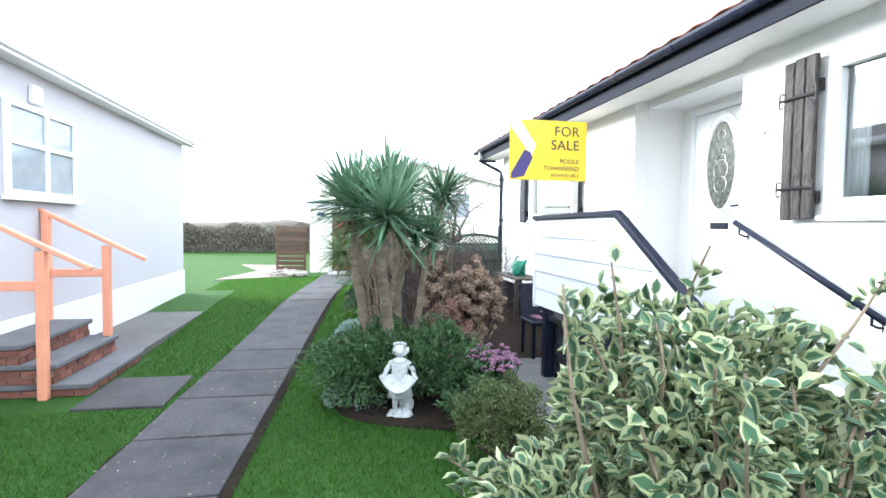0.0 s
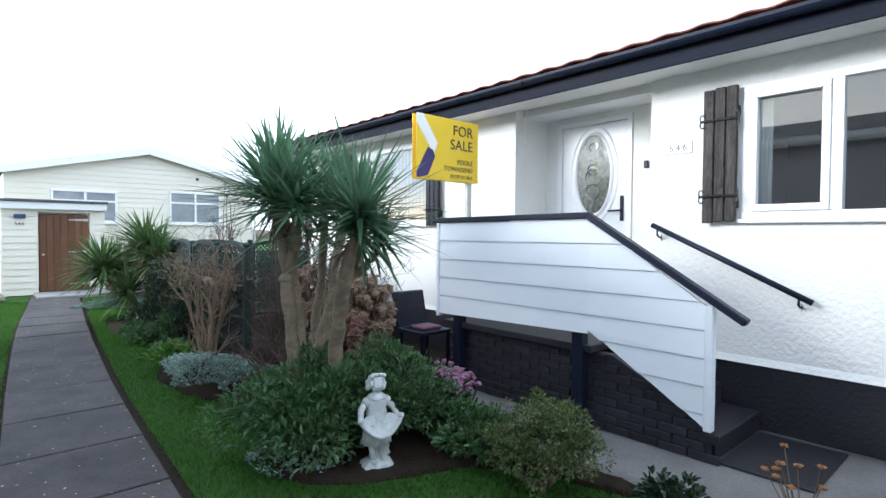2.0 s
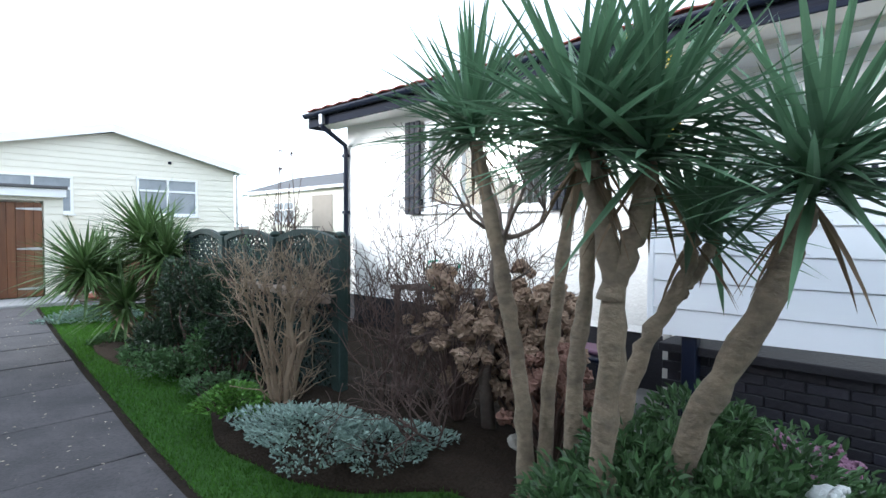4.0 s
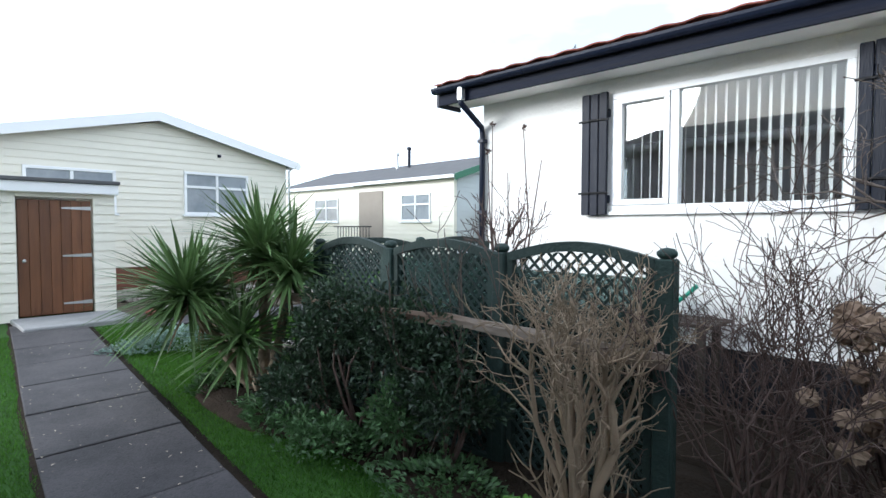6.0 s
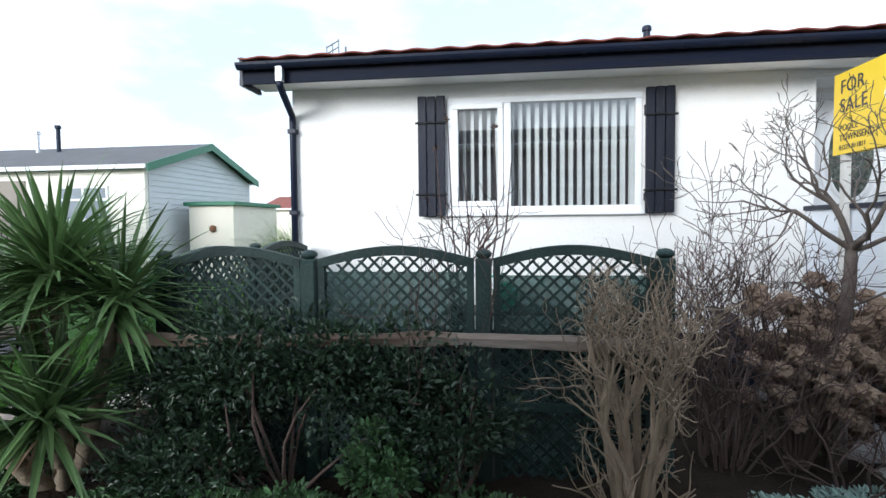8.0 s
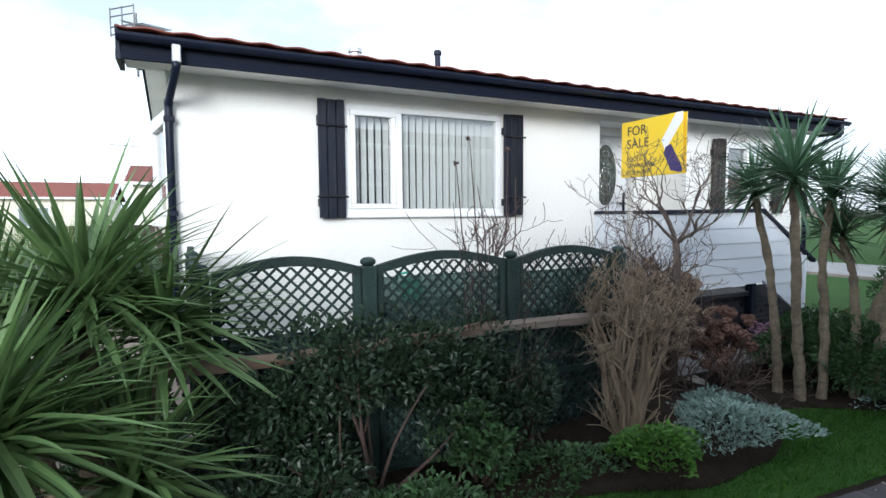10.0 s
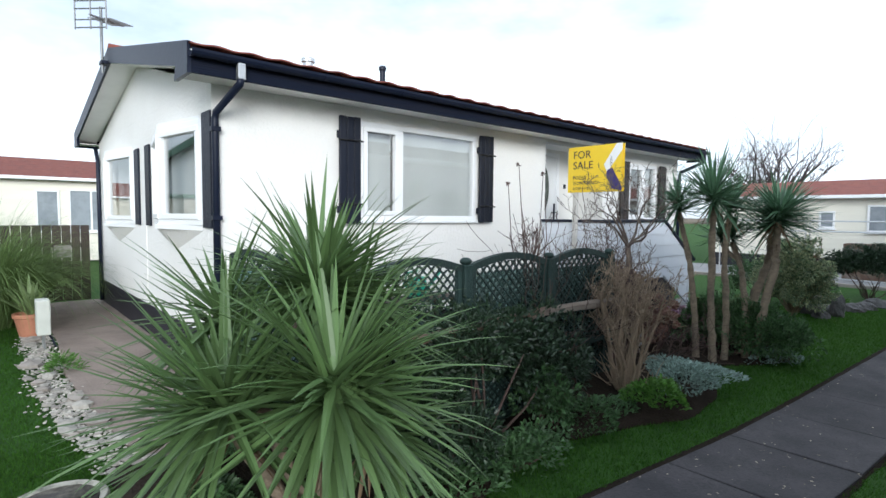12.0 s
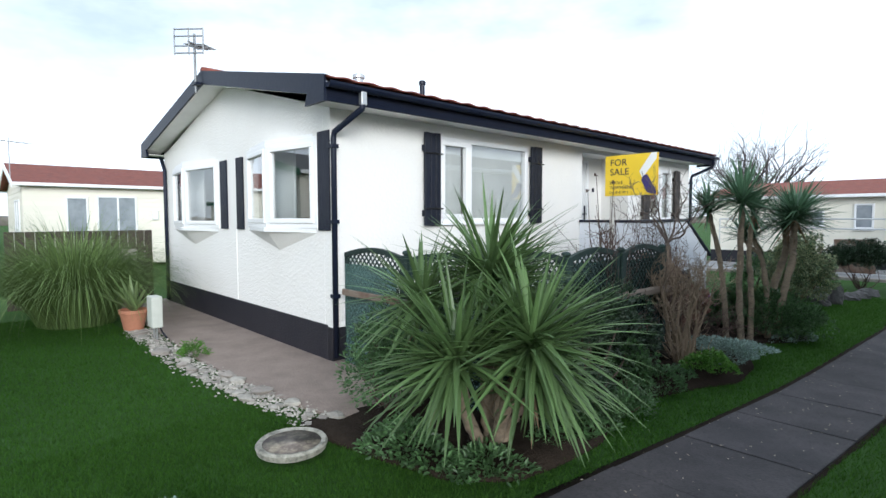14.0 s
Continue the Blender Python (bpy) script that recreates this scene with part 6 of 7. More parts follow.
bare_shrub((1.85, 7.55), 9, 0.60, 0.010, 3, 77, "thin bare shrub against the white wall", TWIG_D, 0.5, 0.3, 0.35)
rose = bare_shrub((1.04, 8.70), 9, 0.62, 0.012, 3, 74, "bare rose bush with long stems above the fence", TWIG_D, 0.22, 0.5, 0.3)
rng = np.random.default_rng(78)
for k, (dx, dy, zt) in enumerate(((0.05, 0.14, 2.12), (0.10, 0.22, 1.95), (0.0, -0.14, 2.05), (0.05, -0.24, 1.85), (0.1, 0.05, 1.80))):
    g = Geo()
    w_ = rng.normal(size=4) * 0.03
    g.tube([(1.04, 8.70, 0.1), (1.04 + dx * 0.3, 8.70 + dy * 0.4, 0.9), (1.04 + dx * 0.6 + w_[0], 8.70 + dy * 0.7 + w_[1], 1.45), (1.04 + dx, 8.70 + dy, zt)], [0.009, 0.007, 0.005, 0.003], 5, False)
    part("cane", g, TWIG_D, rose, smooth=True, fix=False)
    if k < 3:
        g = Geo()
        dd = unit(rng.normal(size=(9, 3)))
        add_np(g, *leaf_mesh(np.tile(np.array([1.04 + dx, 8.70 + dy, zt]), (9, 1)), dd, unit(rng.normal(size=(9, 3))), 0.03, 0.016))
        tagged(part("dead_bloom", g, TWIG_D, rose, "withered brown bloom", fix=False), kind="stuff")
for k in range(16):
    g = Geo()
    a = rng.uniform(0, 6.28)
    branch(g, (1.03 + 0.05 * math.cos(a), 8.70 + 0.07 * math.sin(a), rng.uniform(1.15, 1.4)), (math.cos(a) * 0.5, math.sin(a) * 0.7, 1), rng.uniform(0.12, 0.22), 0.006, 2, rng, 0.2, 0.5, 2)
    part("twig", g, TWIG_D, rose, smooth=True, fix=False)
# small gnarled tree
tr = thing("bare_tree", 1.36, 6.48, -0.13, "small gnarled bare garden tree", "tree")
rng = np.random.default_rng(75)
BARK_G = material("grey_brown_bark", (0.15, 0.12, 0.10), 0.9, var=0.7, scale=8, dark=(0.07, 0.055, 0.05), bump=0.6, bump_scale=50)
g = Geo().tube([(1.36, 6.48, -0.15), (1.32, 6.50, 0.35), (1.37, 6.46, 0.8), (1.35, 6.44, 1.12), (1.41, 6.40, 1.34)], [0.055, 0.045, 0.040, 0.036, 0.032], 8)
part("trunk", g, BARK_G, tr, smooth=True)
for dx, dy, dz, n_ in ((0.1, 0.9, 0.55, 5), (-0.3, 0.5, 0.9, 5), (0.15, -0.95, 0.35, 5), (-0.25, -0.5, 0.9, 5), (0.4, -0.1, 1.0, 5), (-0.7, 0.1, 0.5, 4)):
    g = Geo()
    branch(g, (1.40, 6.40, 1.30), (dx, dy, dz), 0.42, 0.019, n_, rng, 0.12, 0.42, 2)
    part("limb", g, BARK_G, tr, smooth=True, fix=False)
for dy in (-0.8, 0.7):
    g = Geo()
    branch(g, (1.35, 6.45, 0.95), (-0.1, dy, 0.3), 0.34, 0.010, 4, rng, 0.05, 0.4, 2)
    part("limb", g, BARK_G, tr, smooth=True, fix=False)
# leafy dark climber over the fence
shrub("dark_climber", (0.66, 9.70, 0.50), (0.30, 1.00, 0.64), 7600, 0.042, 0.024, LEAF_D, "dark sparse evergreen climber along the fence", 80, 70, stem_n=12, spread=0.26)
shrub("dark_climber", (0.64, 8.85, 0.36), (0.26, 0.45, 0.52), 3000, 0.040, 0.023, LEAF_D, "dark sparse evergreen shrub before the fence", 81, 30, stem_n=14, spread=0.28)
shrub("green_leafy_shrub", (0.55, 9.1, 0.18), (0.24, 0.28, 0.28), 1200, 0.045, 0.025, LEAF, "small glossy green shrub before the fence", 82, 20, stem_n=8)
shrub("dark_climber", (0.50, 10.25, 0.16), (0.28, 0.50, 0.34), 3200, 0.04, 0.022, LEAF_D, "low dark evergreen shrub before the fence", 83, 30, stem_n=6)
shrub("green_leafy_shrub", (0.30, 9.75, 0.02), (0.24, 0.45, 0.20), 2000, 0.04, 0.022, LEAF, "low dull green shrub at the bed edge", 84, 24, stem_n=5)
# low plants
def mat_plant(c, r, h, n, length, width, mat, label, seed, name="ground_cover"):
    rng = np.random.default_rng(seed)
    gz = bed_z(c[1]) if 0.15 < c[0] < 1.6 and c[1] < 10 else ground_z(c[1])
    th = thing(name, c[0], c[1], gz, label, "plant", "ground cover plants")
    a, rr = rng.uniform(0, 6.28, n), np.sqrt(rng.uniform(0, 1, n))
    wob = 1 + 0.25 * np.sin(3 * a + seed) + 0.12 * np.sin(7 * a)
    x, y = c[0] + r[0] * rr * np.cos(a) * wob, c[1] + r[1] * rr * np.sin(a) * wob
    z = gz + 0.02 + h * (1 - rr ** 2) * rng.uniform(0.3, 1.1, n)
    d = unit(np.stack([np.cos(a), np.sin(a), np.full(n, 0.8)], 1) + rng.normal(size=(n, 3)) * 0.5)
    g = Geo()
    add_np(g, *leaf_mesh(np.stack([x, y, z], 1), d, unit(rng.normal(size=(n, 3)) * 0.5 + np.array([0, 0, 1])), length, width, lengths=length * rng.uniform(0.6, 1.3, n)))
    part("foliage", g, mat, th, fix=False)


mat_plant((0.28, 7.15), (0.38, 0.55), 0.14, 2600, 0.04, 0.016, SILVER, "silver-grey leafy ground cover", 90)
mat_plant((0.62, 6.75), (0.34, 0.38), 0.12, 1500, 0.04, 0.016, SILVER, "silver-grey leafy ground cover", 91)
mat_plant((0.18, 4.95), (0.25, 0.4), 0.16, 900, 0.04, 0.016, SILVER, "silver-grey leafy ground cover", 92)
mat_plant((0.70, 13.35), (0.60, 0.42), 0.20, 2600, 0.045, 0.018, SILVER, "silver-grey leafy ground cover by the path", 93)
mat_plant((0.20, 7.95), (0.24, 0.30), 0.16, 1100, 0.04, 0.025, LEAF_L, "fresh green low leafy plant", 94)
mat_plant((0.45, 8.6), (0.28, 0.5), 0.12, 1100, 0.04, 0.02, LEAF, "mixed low green plants", 95)
mat_plant((0.42, 9.7), (0.24, 0.5), 0.10, 900, 0.04, 0.02, LEAF, "dull grey-green low plants", 96)
mat_plant((0.35, 10.4), (0.24, 0.4), 0.12, 900, 0.045, 0.022, LEAF, "mixed low green plants", 97)
mat_plant((0.36, 11.35), (0.26, 0.26), 0.10, 600, 0.05, 0.02, LEAF, "dull grey-green low leafy plants", 98)
mat_plant((0.85, 11.60), (0.45, 0.22), 0.22, 1300, 0.05, 0.025, LEAF, "low green leafy plants under the cordyline", 99)
shrub("euonymus_shrub", (1.62, 11.16, 0.32), (0.52, 0.38, 0.50), 5200, 0.04, 0.022, LEAF, "bushy grey-green shrub at the fence corner", 100, 40, stem_n=10)
mat_plant((4.7, 11.85), (0.16, 0.14), 0.16, 300, 0.07, 0.01, LEAF_L, "tuft of fresh grass among stones", 101)
# plants beyond the start
shrub("evergreen_shrub", (2.1, 0.1, 0.35), (0.55, 0.6, 0.6), 2600, 0.06, 0.03, LEAF, "leafy green shrub near the house end", 102, 30)
shrub("dark_round_bush", (0.52, -2.4, 0.62), (0.78, 0.75, 0.46), 9500, 0.06, 0.028, LEAF_D, "dark rounded bush on a short stem", 103, 46)
shrub("evergreen_shrub", (1.9, -1.6, 0.2), (0.5, 0.5, 0.4), 1500, 0.06, 0.03, LEAF, "leafy green shrub beside the path", 104, 22)
mat_plant((1.0, -0.6), (0.4, 0.5), 0.3, 900, 0.12, 0.012, LEAF_L, "tuft of long fresh green leaves", 105)
shrub("evergreen_shrub", (1.55, -0.5, 0.25), (0.45, 0.5, 0.45), 2600, 0.05, 0.028, LEAF_D, "dark evergreen shrub in the front bed", 106, 26)
bt = bare_shrub((8.0, -20.0), 16, 2.1, 0.15, 5, 76, "bare wide-branching deciduous tree behind the roadside bungalow", material("grey_bark", (0.07, 0.055, 0.055), 0.9, var=0.5, scale=4), 0.75, 0.3, 0.35, "bare_tree", 0.9, 0.3, "tree")
g = Geo().tube([(8.0, -20.0, -0.2), (8.05, -20.0, 0.5), (8.0, -20.0, 1.2)], [0.42, 0.34, 0.30], 10)
part("trunk", g, bpy.data.materials["grey_bark"], bt, smooth=True)
# pampas clump
pg = thing("pampas_grass", 8.1, 12.5, 0.0, "large arching clump of pampas grass", "ornamental grass")
rng = np.random.default_rng(110)
g = Geo()
for k in range(3600):
    a = rng.uniform(0, 6.28)
    rr = 0.52 * math.sqrt(rng.uniform())
    base = (8.1 + rr * math.cos(a), 12.5 + rr * math.sin(a), -0.02)
    e = rng.uniform(0.08, 0.60)
    strap_leaf(g, base, (math.cos(a) * e, math.sin(a) * e, 1), rng.uniform(1.2, 2.1), 0.011, rng.uniform(1.2, 2.4), rng, 10)
part("blades", g, REED, pg, fix=False)

# boundary hedges of brownish leaf
for k, (x0, x1, yh, h) in enumerate(((-10.5, -1.4, 29.0, 1.3), (5.9, 10.0, 33.0, 1.3))):
    rng = np.random.default_rng(130 + k)
    n = int((x1 - x0) * 900)
    p = np.stack([rng.uniform(x0, x1, n), yh + rng.normal(size=n) * 0.28, rng.uniform(0, 1, n) ** 0.8], 1)
    p[:, 2] *= h * (1 + 0.10 * np.sin(p[:, 0] * 2.1) + 0.06 * np.sin(p[:, 0] * 5.3))
    dd = unit(rng.normal(size=(n, 3)) + np.array([0, -0.4, 0.5]))
    g = Geo()
    add_np(g, *leaf_mesh(p, dd, unit(rng.normal(size=(n, 3))), 0.16, 0.08))
    g.box(x0, x1, yh - 0.15, yh + 0.15, -0.05, h * 0.8, 0.05)
    solid("hedge", g, HEDGE, "brownish untrimmed boundary hedge", "hedge", fix=False)


# ---- trellis fence ----
fence = thing("lattice_fence", 0.91, 9.1, ground_z(9.1), "dark green arched lattice garden fence", "fence")


def fence_panel(a, b, top):
    a, b = Vector((*a, 0)), Vector((*b, 0))
    u = (b - a).normalized()
    L = (b - a).length
    z0 = ground_z((a.y + b.y) / 2) + 0.02
    m = Matrix.Translation(a) @ Matrix.Rotation(math.atan2(u.y, u.x), 4, "Z")

    def arch(s):
        return top - 0.03 + 0.075 * math.sin(math.pi * s / L)

    def prism_local(pts, y0, y1):
        return Geo().prism([m @ Vector((x, y0, z)) for x, z in pts], (m.to_3x3() @ Vector((0, y1 - y0, 0))))

    def rail(z):
        return prism_local([(0.041, z), (L - 0.041, z), (L - 0.041, z + 0.045), (0.041, z + 0.045)], -0.02, 0.02)
    th = part("panel", rail(z0 + 0.02), GREEN_STAIN, fence, "arched lattice panel")
    g = Geo()
    n = 16
    up = [(L * k / n, arch(L * k / n)) for k in range(n + 1)]
    ring_ = []
    for s0, h0 in up:
        ring_ += [m @ Vector((s0, -0.024, h0 - 0.055)), m @ Vector((s0, -0.024, h0)), m @ Vector((s0, 0.024, h0)), m @ Vector((s0, 0.024, h0 - 0.055))]
    g.add(ring_, [(4 * k + q, 4 * k + (q + 1) % 4, 4 * k + 4 + (q + 1) % 4, 4 * k + 4 + q) for k in range(n) for q in range(4)] + [(0, 1, 2, 3), (4 * n + 3, 4 * n + 2, 4 * n + 1, 4 * n)])
    part("arched_rail", g, GREEN_STAIN, th)
    for s0, s1 in ((0, 0.04), (L - 0.04, L)):
        part("stile", prism_local([(s0, z0), (s1, z0), (s1, arch(s1) - 0.05), (s0, arch(s0) - 0.05)], -0.02, 0.02), GREEN_STAIN, th)
    for z in (0.42, 0.80):
        part("cross_rail", rail(z), GREEN_STAIN, th)
    w, gap = 0.0105, 0.078
    for sgn, yo in ((1, 0.005), (-1, -0.005)):
        s = -1.3
        while s < L + 1.3:
            zlo, zhi = z0 + 0.07, top + 0.05
            line = [(s + sgn * (zhi - zlo) * i / 60, zlo + (zhi - zlo) * i / 60) for i in range(61)]
            line = [q for q in line if 0.03 < q[0] < L - 0.03 and q[1] < arch(q[0]) - 0.04]
            if len(line) > 3:
                c0, c1 = line[0], line[-1]
                part("lath", prism_local([(c0[0] - w, c0[1]), (c0[0] + w, c0[1]), (c1[0] + w, c1[1]), (c1[0] - w, c1[1])], yo - 0.0045, yo + 0.0045), GREEN_STAIN, th)
            s += gap


FENCE_Y = (10.58, 9.65, 8.62, 7.63)
for ya, yb in zip(FENCE_Y, FENCE_Y[1:]):
    fence_panel((0.91, ya - 0.055), (0.91, yb + 0.055), 1.32)
fence_panel((0.97, 10.60), (2.08, 10.60), 1.30)
fence_panel((2.18, 10.60), (3.24, 10.60), 1.30)
for x, y in [(0.91, q) for q in FENCE_Y] + [(2.13, 10.60)]:
    p = part("post", Geo().box(x - 0.045, x + 0.045, y - 0.045, y + 0.045, ground_z(y) - 0.1, 1.29, 0.008), GREEN_STAIN, fence, "square timber post")
    part("cap", Geo().blob((x, y, 1.315), (0.05, 0.05, 0.03), 10), GREEN_STAIN, p, smooth=True)
# dark sheet fixed behind the lattice
for ya, yb, zt in ((10.5, 9.72, 0.90), (9.58, 8.69, 1.21), (8.55, 7.70, 1.19)):
    part("windbreak", Geo().box(0.945, 0.952, yb, ya, ground_z(9), zt, 0.001), PEAT, fence, "thin dark green windbreak netting")
part("windbreak", Geo().box(1.05, 2.0, 10.635, 10.642, 0.0, 0.9, 0.001), PEAT, fence, "thin dark green windbreak netting")
part("windbreak", Geo().box(2.26, 3.2, 10.635, 10.642, 0.0, 1.15, 0.001), PEAT, fence, "thin dark green windbreak netting")
rr_ = thing("rustic_rail", 0.72, 9.2, 0.8, "weathered half-round timber rail nailed along the fence", "rail")
g = Geo()
rng = np.random.default_rng(131)
ys = [10.75 - k * 0.2 for k in range(17)]
sec = [(0.74 + 0.03 * math.sin(y * 1.7) + rng.normal() * 0.004, y, 0.845 + 0.012 * math.sin(y * 2.3) + rng.normal() * 0.004, 0.036 + rng.normal() * 0.004) for y in ys]
verts, faces = [], []
for x, y, z, h in sec:
    verts += [(x - 0.02, y, z - h), (x + 0.018, y, z - h * 0.9), (x + 0.018, y, z + h * 0.9), (x - 0.014, y, z + h), (x - 0.026, y, z + h * 0.3)]
for k in range(len(sec) - 1):
    for m in range(5):
        a, b = k * 5 + m, k * 5 + (m + 1) % 5
        faces.append((a, a + 5, b + 5, b))
faces += [(0, 1, 2, 3, 4), tuple(len(verts) - 1 - m for m in range(5))]
g.add(verts, faces)
part("pole", g, RUSTIC, rr_)
part("pole", Geo().box(1.55, 3.15, 10.69, 10.72, 0.80, 0.87, 0.012), RUSTIC, rr_)
for yy in FENCE_Y:
    part("peg", Geo().tube([(0.865, yy, 0.84), (0.76, yy, 0.845)], 0.014, 6), RUSTIC, rr_)

# ---- statue ----
def statue():
    g = Geo()
    x, y, z = 0.54, 4.43, -0.15
    g.blob((x, y, z + 0.035), (0.125, 0.11, 0.055), 18, 0.35, 1)
    for side_, ahead in ((-1, 0.03), (1, -0.01)):
        g.tube([(x + side_ * 0.034, y - ahead, z + 0.06), (x + side_ * 0.036, y - ahead * 0.6, z + 0.16), (x + side_ * 0.034, y, z + 0.27)], [0.019, 0.025, 0.033], 12)
        g.blob((x + side_ * 0.038, y - ahead - 0.028, z + 0.088), (0.021, 0.044, 0.018), 10)
    g.blob((x + 0.045, y + 0.045, z + 0.12), (0.065, 0.055, 0.085), 14, 0.45, 4)
    # pleated dress: its hem is gathered into folds
    n, rows_ = 40, 9
    verts, faces = [], []
    for r in range(rows_):
        s_ = r / (rows_ - 1)
        rad_ = 0.104 - 0.046 * s_ ** 0.7 + (0.010 if r > rows_ - 3 else 0)
        for k in range(n):
            a = 2 * math.pi * k / n
            q = rad_ * (1 + 0.09 * (1 - s_) * math.sin(9 * a) + 0.03 * math.sin(4 * a + 1))
            verts.append((x + q * math.cos(a), y + 0.85 * q * math.sin(a), z + 0.20 + 0.31 * s_))
    for r in range(rows_ - 1):
        for k in range(n):
            faces.append((r * n + k, r * n + (k + 1) % n, (r + 1) * n + (k + 1) % n, (r + 1) * n + k))
    faces += [tuple(range(n))[::-1], tuple(range((rows_ - 1) * n, rows_ * n))]
    g.add(verts, faces)
    # held-out apron, sagging between the two fists
    cols_, rws = 16, 7
    for lift in (0.0, -0.010):
        verts = []
        for r in range(rws):
            v_ = r / (rws - 1)
            for k in range(cols_ + 1):
                u = 2 * k / cols_ - 1
                verts.append((x + 0.145 * u * (0.55 + 0.45 * v_), y - 0.045 - 0.085 * v_ * (1 - 0.45 * u * u), z + 0.40 - 0.02 * v_ - (1 - u * u) * (0.115 * math.sin(math.pi * min(v_ * 0.62, 1)) ) + lift))
        g.add(verts, [(r * (cols_ + 1) + k, r * (cols_ + 1) + k + 1, (r + 1) * (cols_ + 1) + k + 1, (r + 1) * (cols_ + 1) + k) for r in range(rws - 1) for k in range(cols_)])
    g.tube([(x + 0.145 * u, y - 0.045 - 0.088 * (1 - 0.45 * u * u), z + 0.38 - (1 - u * u) * 0.108) for u in np.linspace(-1, 1, 13)], 0.013, 8)
    for side_ in (-1, 1):
        g.blob((x + side_ * 0.070, y, z + 0.475), (0.034, 0.034, 0.034), 12, 0.2, 7)
        g.tube([(x + side_ * 0.070, y, z + 0.48), (x + side_ * 0.112, y - 0.005, z + 0.425), (x + side_ * 0.128, y - 0.05, z + 0.385), (x + side_ * 0.140, y - 0.085, z + 0.385)], [0.026, 0.023, 0.019, 0.017], 10)
        g.blob((x + side_ * 0.143, y - 0.092, z + 0.385), (0.020, 0.022, 0.020), 10)
        g.blob((x + side_ * 0.05, y - 0.03, z + 0.335), (0.045, 0.05, 0.03), 10, 0.3, 9)
    g.lathe((x, y, z + 0.495), [(0.060, 0.0), (0.072, 0.010), (0.048, 0.030), (0.027, 0.042), (0.025, 0.06)], 18)
    g.blob((x, y - 0.008, z + 0.592), (0.045, 0.049, 0.055), 16, 0.05, 3)
    g.blob((x, y - 0.055, z + 0.585), (0.008, 0.010, 0.010), 8)
    g.blob((x, y + 0.014, z + 0.612), (0.056, 0.052, 0.050), 18, 0.25, 5)
    for k in range(16):
        a = k * 0.4 - 0.1
        g.blob((x + 0.056 * math.cos(a), y + 0.016 + 0.045 * math.sin(a), z + 0.585 + 0.016 * math.sin(k * 2.1)), (0.019, 0.019, 0.022), 8, 0.3, k)
    for k in range(7):
        g.blob((x - 0.045 + 0.015 * k, y - 0.02 + 0.006 * math.sin(k * 3), z + 0.652 + 0.008 * math.sin(k * 0.5)), (0.015, 0.015, 0.013), 8, 0.3, k)
    turn = Matrix.Translation((x, y, 0)) @ Matrix.Rotation(radians(-14), 4, "Z") @ Matrix.Translation((-x, -y, 0))
    g.v = [tuple(turn @ Vector(q)) for q in g.v]
    return solid("statue", g, STATUE, "weathered white garden statue holding out its apron", "statue", smooth=True)


statue()

# ---- birdbath, pot, meter box, stones ----
bb = thing("birdbath_bowl", 1.48, 12.19, 0.0, "weathered stone birdbath bowl lying on the lawn", "birdbath")
g = Geo()
bowl_n = 36
prof_ = [(0.17, 0.0), (0.240, 0.035), (0.252, 0.075), (0.240, 0.092), (0.205, 0.082)]
g.lathe((1.48, 12.19, -0.01), prof_ + [(0.204, 0.07), (0.02, 0.04)], bowl_n)
part("rim", g, material("lichened_stone", (0.36, 0.35, 0.30), 0.9, var=0.95, scale=16, dark=(0.10, 0.10, 0.085), bump=0.7, bump_scale=40), bb, "lichen-pale stone rim", smooth=False)
g = Geo().lathe((1.48, 12.19, -0.01), [(0.203, 0.0815), (0.150, 0.062), (0.110, 0.055), (0.085, 0.050), (0.070, 0.045), (0.01, 0.044)], bowl_n)
# mottled stone; the bowl's inner shade is put into its dark base colour
part("basin", g, material("shaded_basin_stone", (0.14, 0.12, 0.11), 0.8, var=0.9, scale=11, dark=(0.42, 0.38, 0.30), bump=0.5, bump_scale=40), bb, "mottled basin darkened for the shade inside the bowl", smooth=True)
pot = thing("plant_pot", 6.9, 11.94, 0.01, "terracotta pot with a spiky variegated agave", "plant pot")
part("pot", Geo().lathe((6.9, 11.98, 0.005), [(0.13, 0), (0.18, 0.25), (0.20, 0.26), (0.20, 0.31), (0.175, 0.31), (0.165, 0.27), (0.02, 0.26)], 24), TERRA, pot, smooth=False)
g = Geo()
rng = np.random.default_rng(120)
for k in range(26):
    a = k * 2.4
    e = 0.25 + 0.75 * (k / 26)
    strap_leaf(g, (6.9, 11.98, 0.27), (math.cos(a) * e, math.sin(a) * e, 1.1 - 0.5 * k / 26), rng.uniform(0.4, 0.62), 0.075, 0.5, rng, 5)
part("agave", g, material("agave_leaf", (0.22, 0.30, 0.13), 0.5, island=0.4), pot, "pale striped agave leaves", fix=False)
mb = thing("meter_box", 6.0, 11.95, 0.0, "pale grey service box on short metal legs", "meter box")
part("box", Geo().box(5.90, 6.14, 11.84, 11.98, 0.17, 0.60, 0.012), material("pale_grey_plastic", (0.55, 0.57, 0.52), 0.45, var=0.2), mb)
for xx in (5.95, 6.08):
    part("leg", Geo().tube([(xx, 11.91, -0.02), (xx, 11.91, 0.17)], 0.014, 6), STEEL, mb)
part("cable", Geo().tube([(6.0, 11.87, 0.2), (6.04, 11.82, 0.08), (5.9, 11.80, 0.02)], 0.012, 6), BLACK, mb)
edge = thing("stone_edging", 4.0, 11.9, 0.0, "edging of small white and grey stones beside the paving", "stones")
random.seed(31)
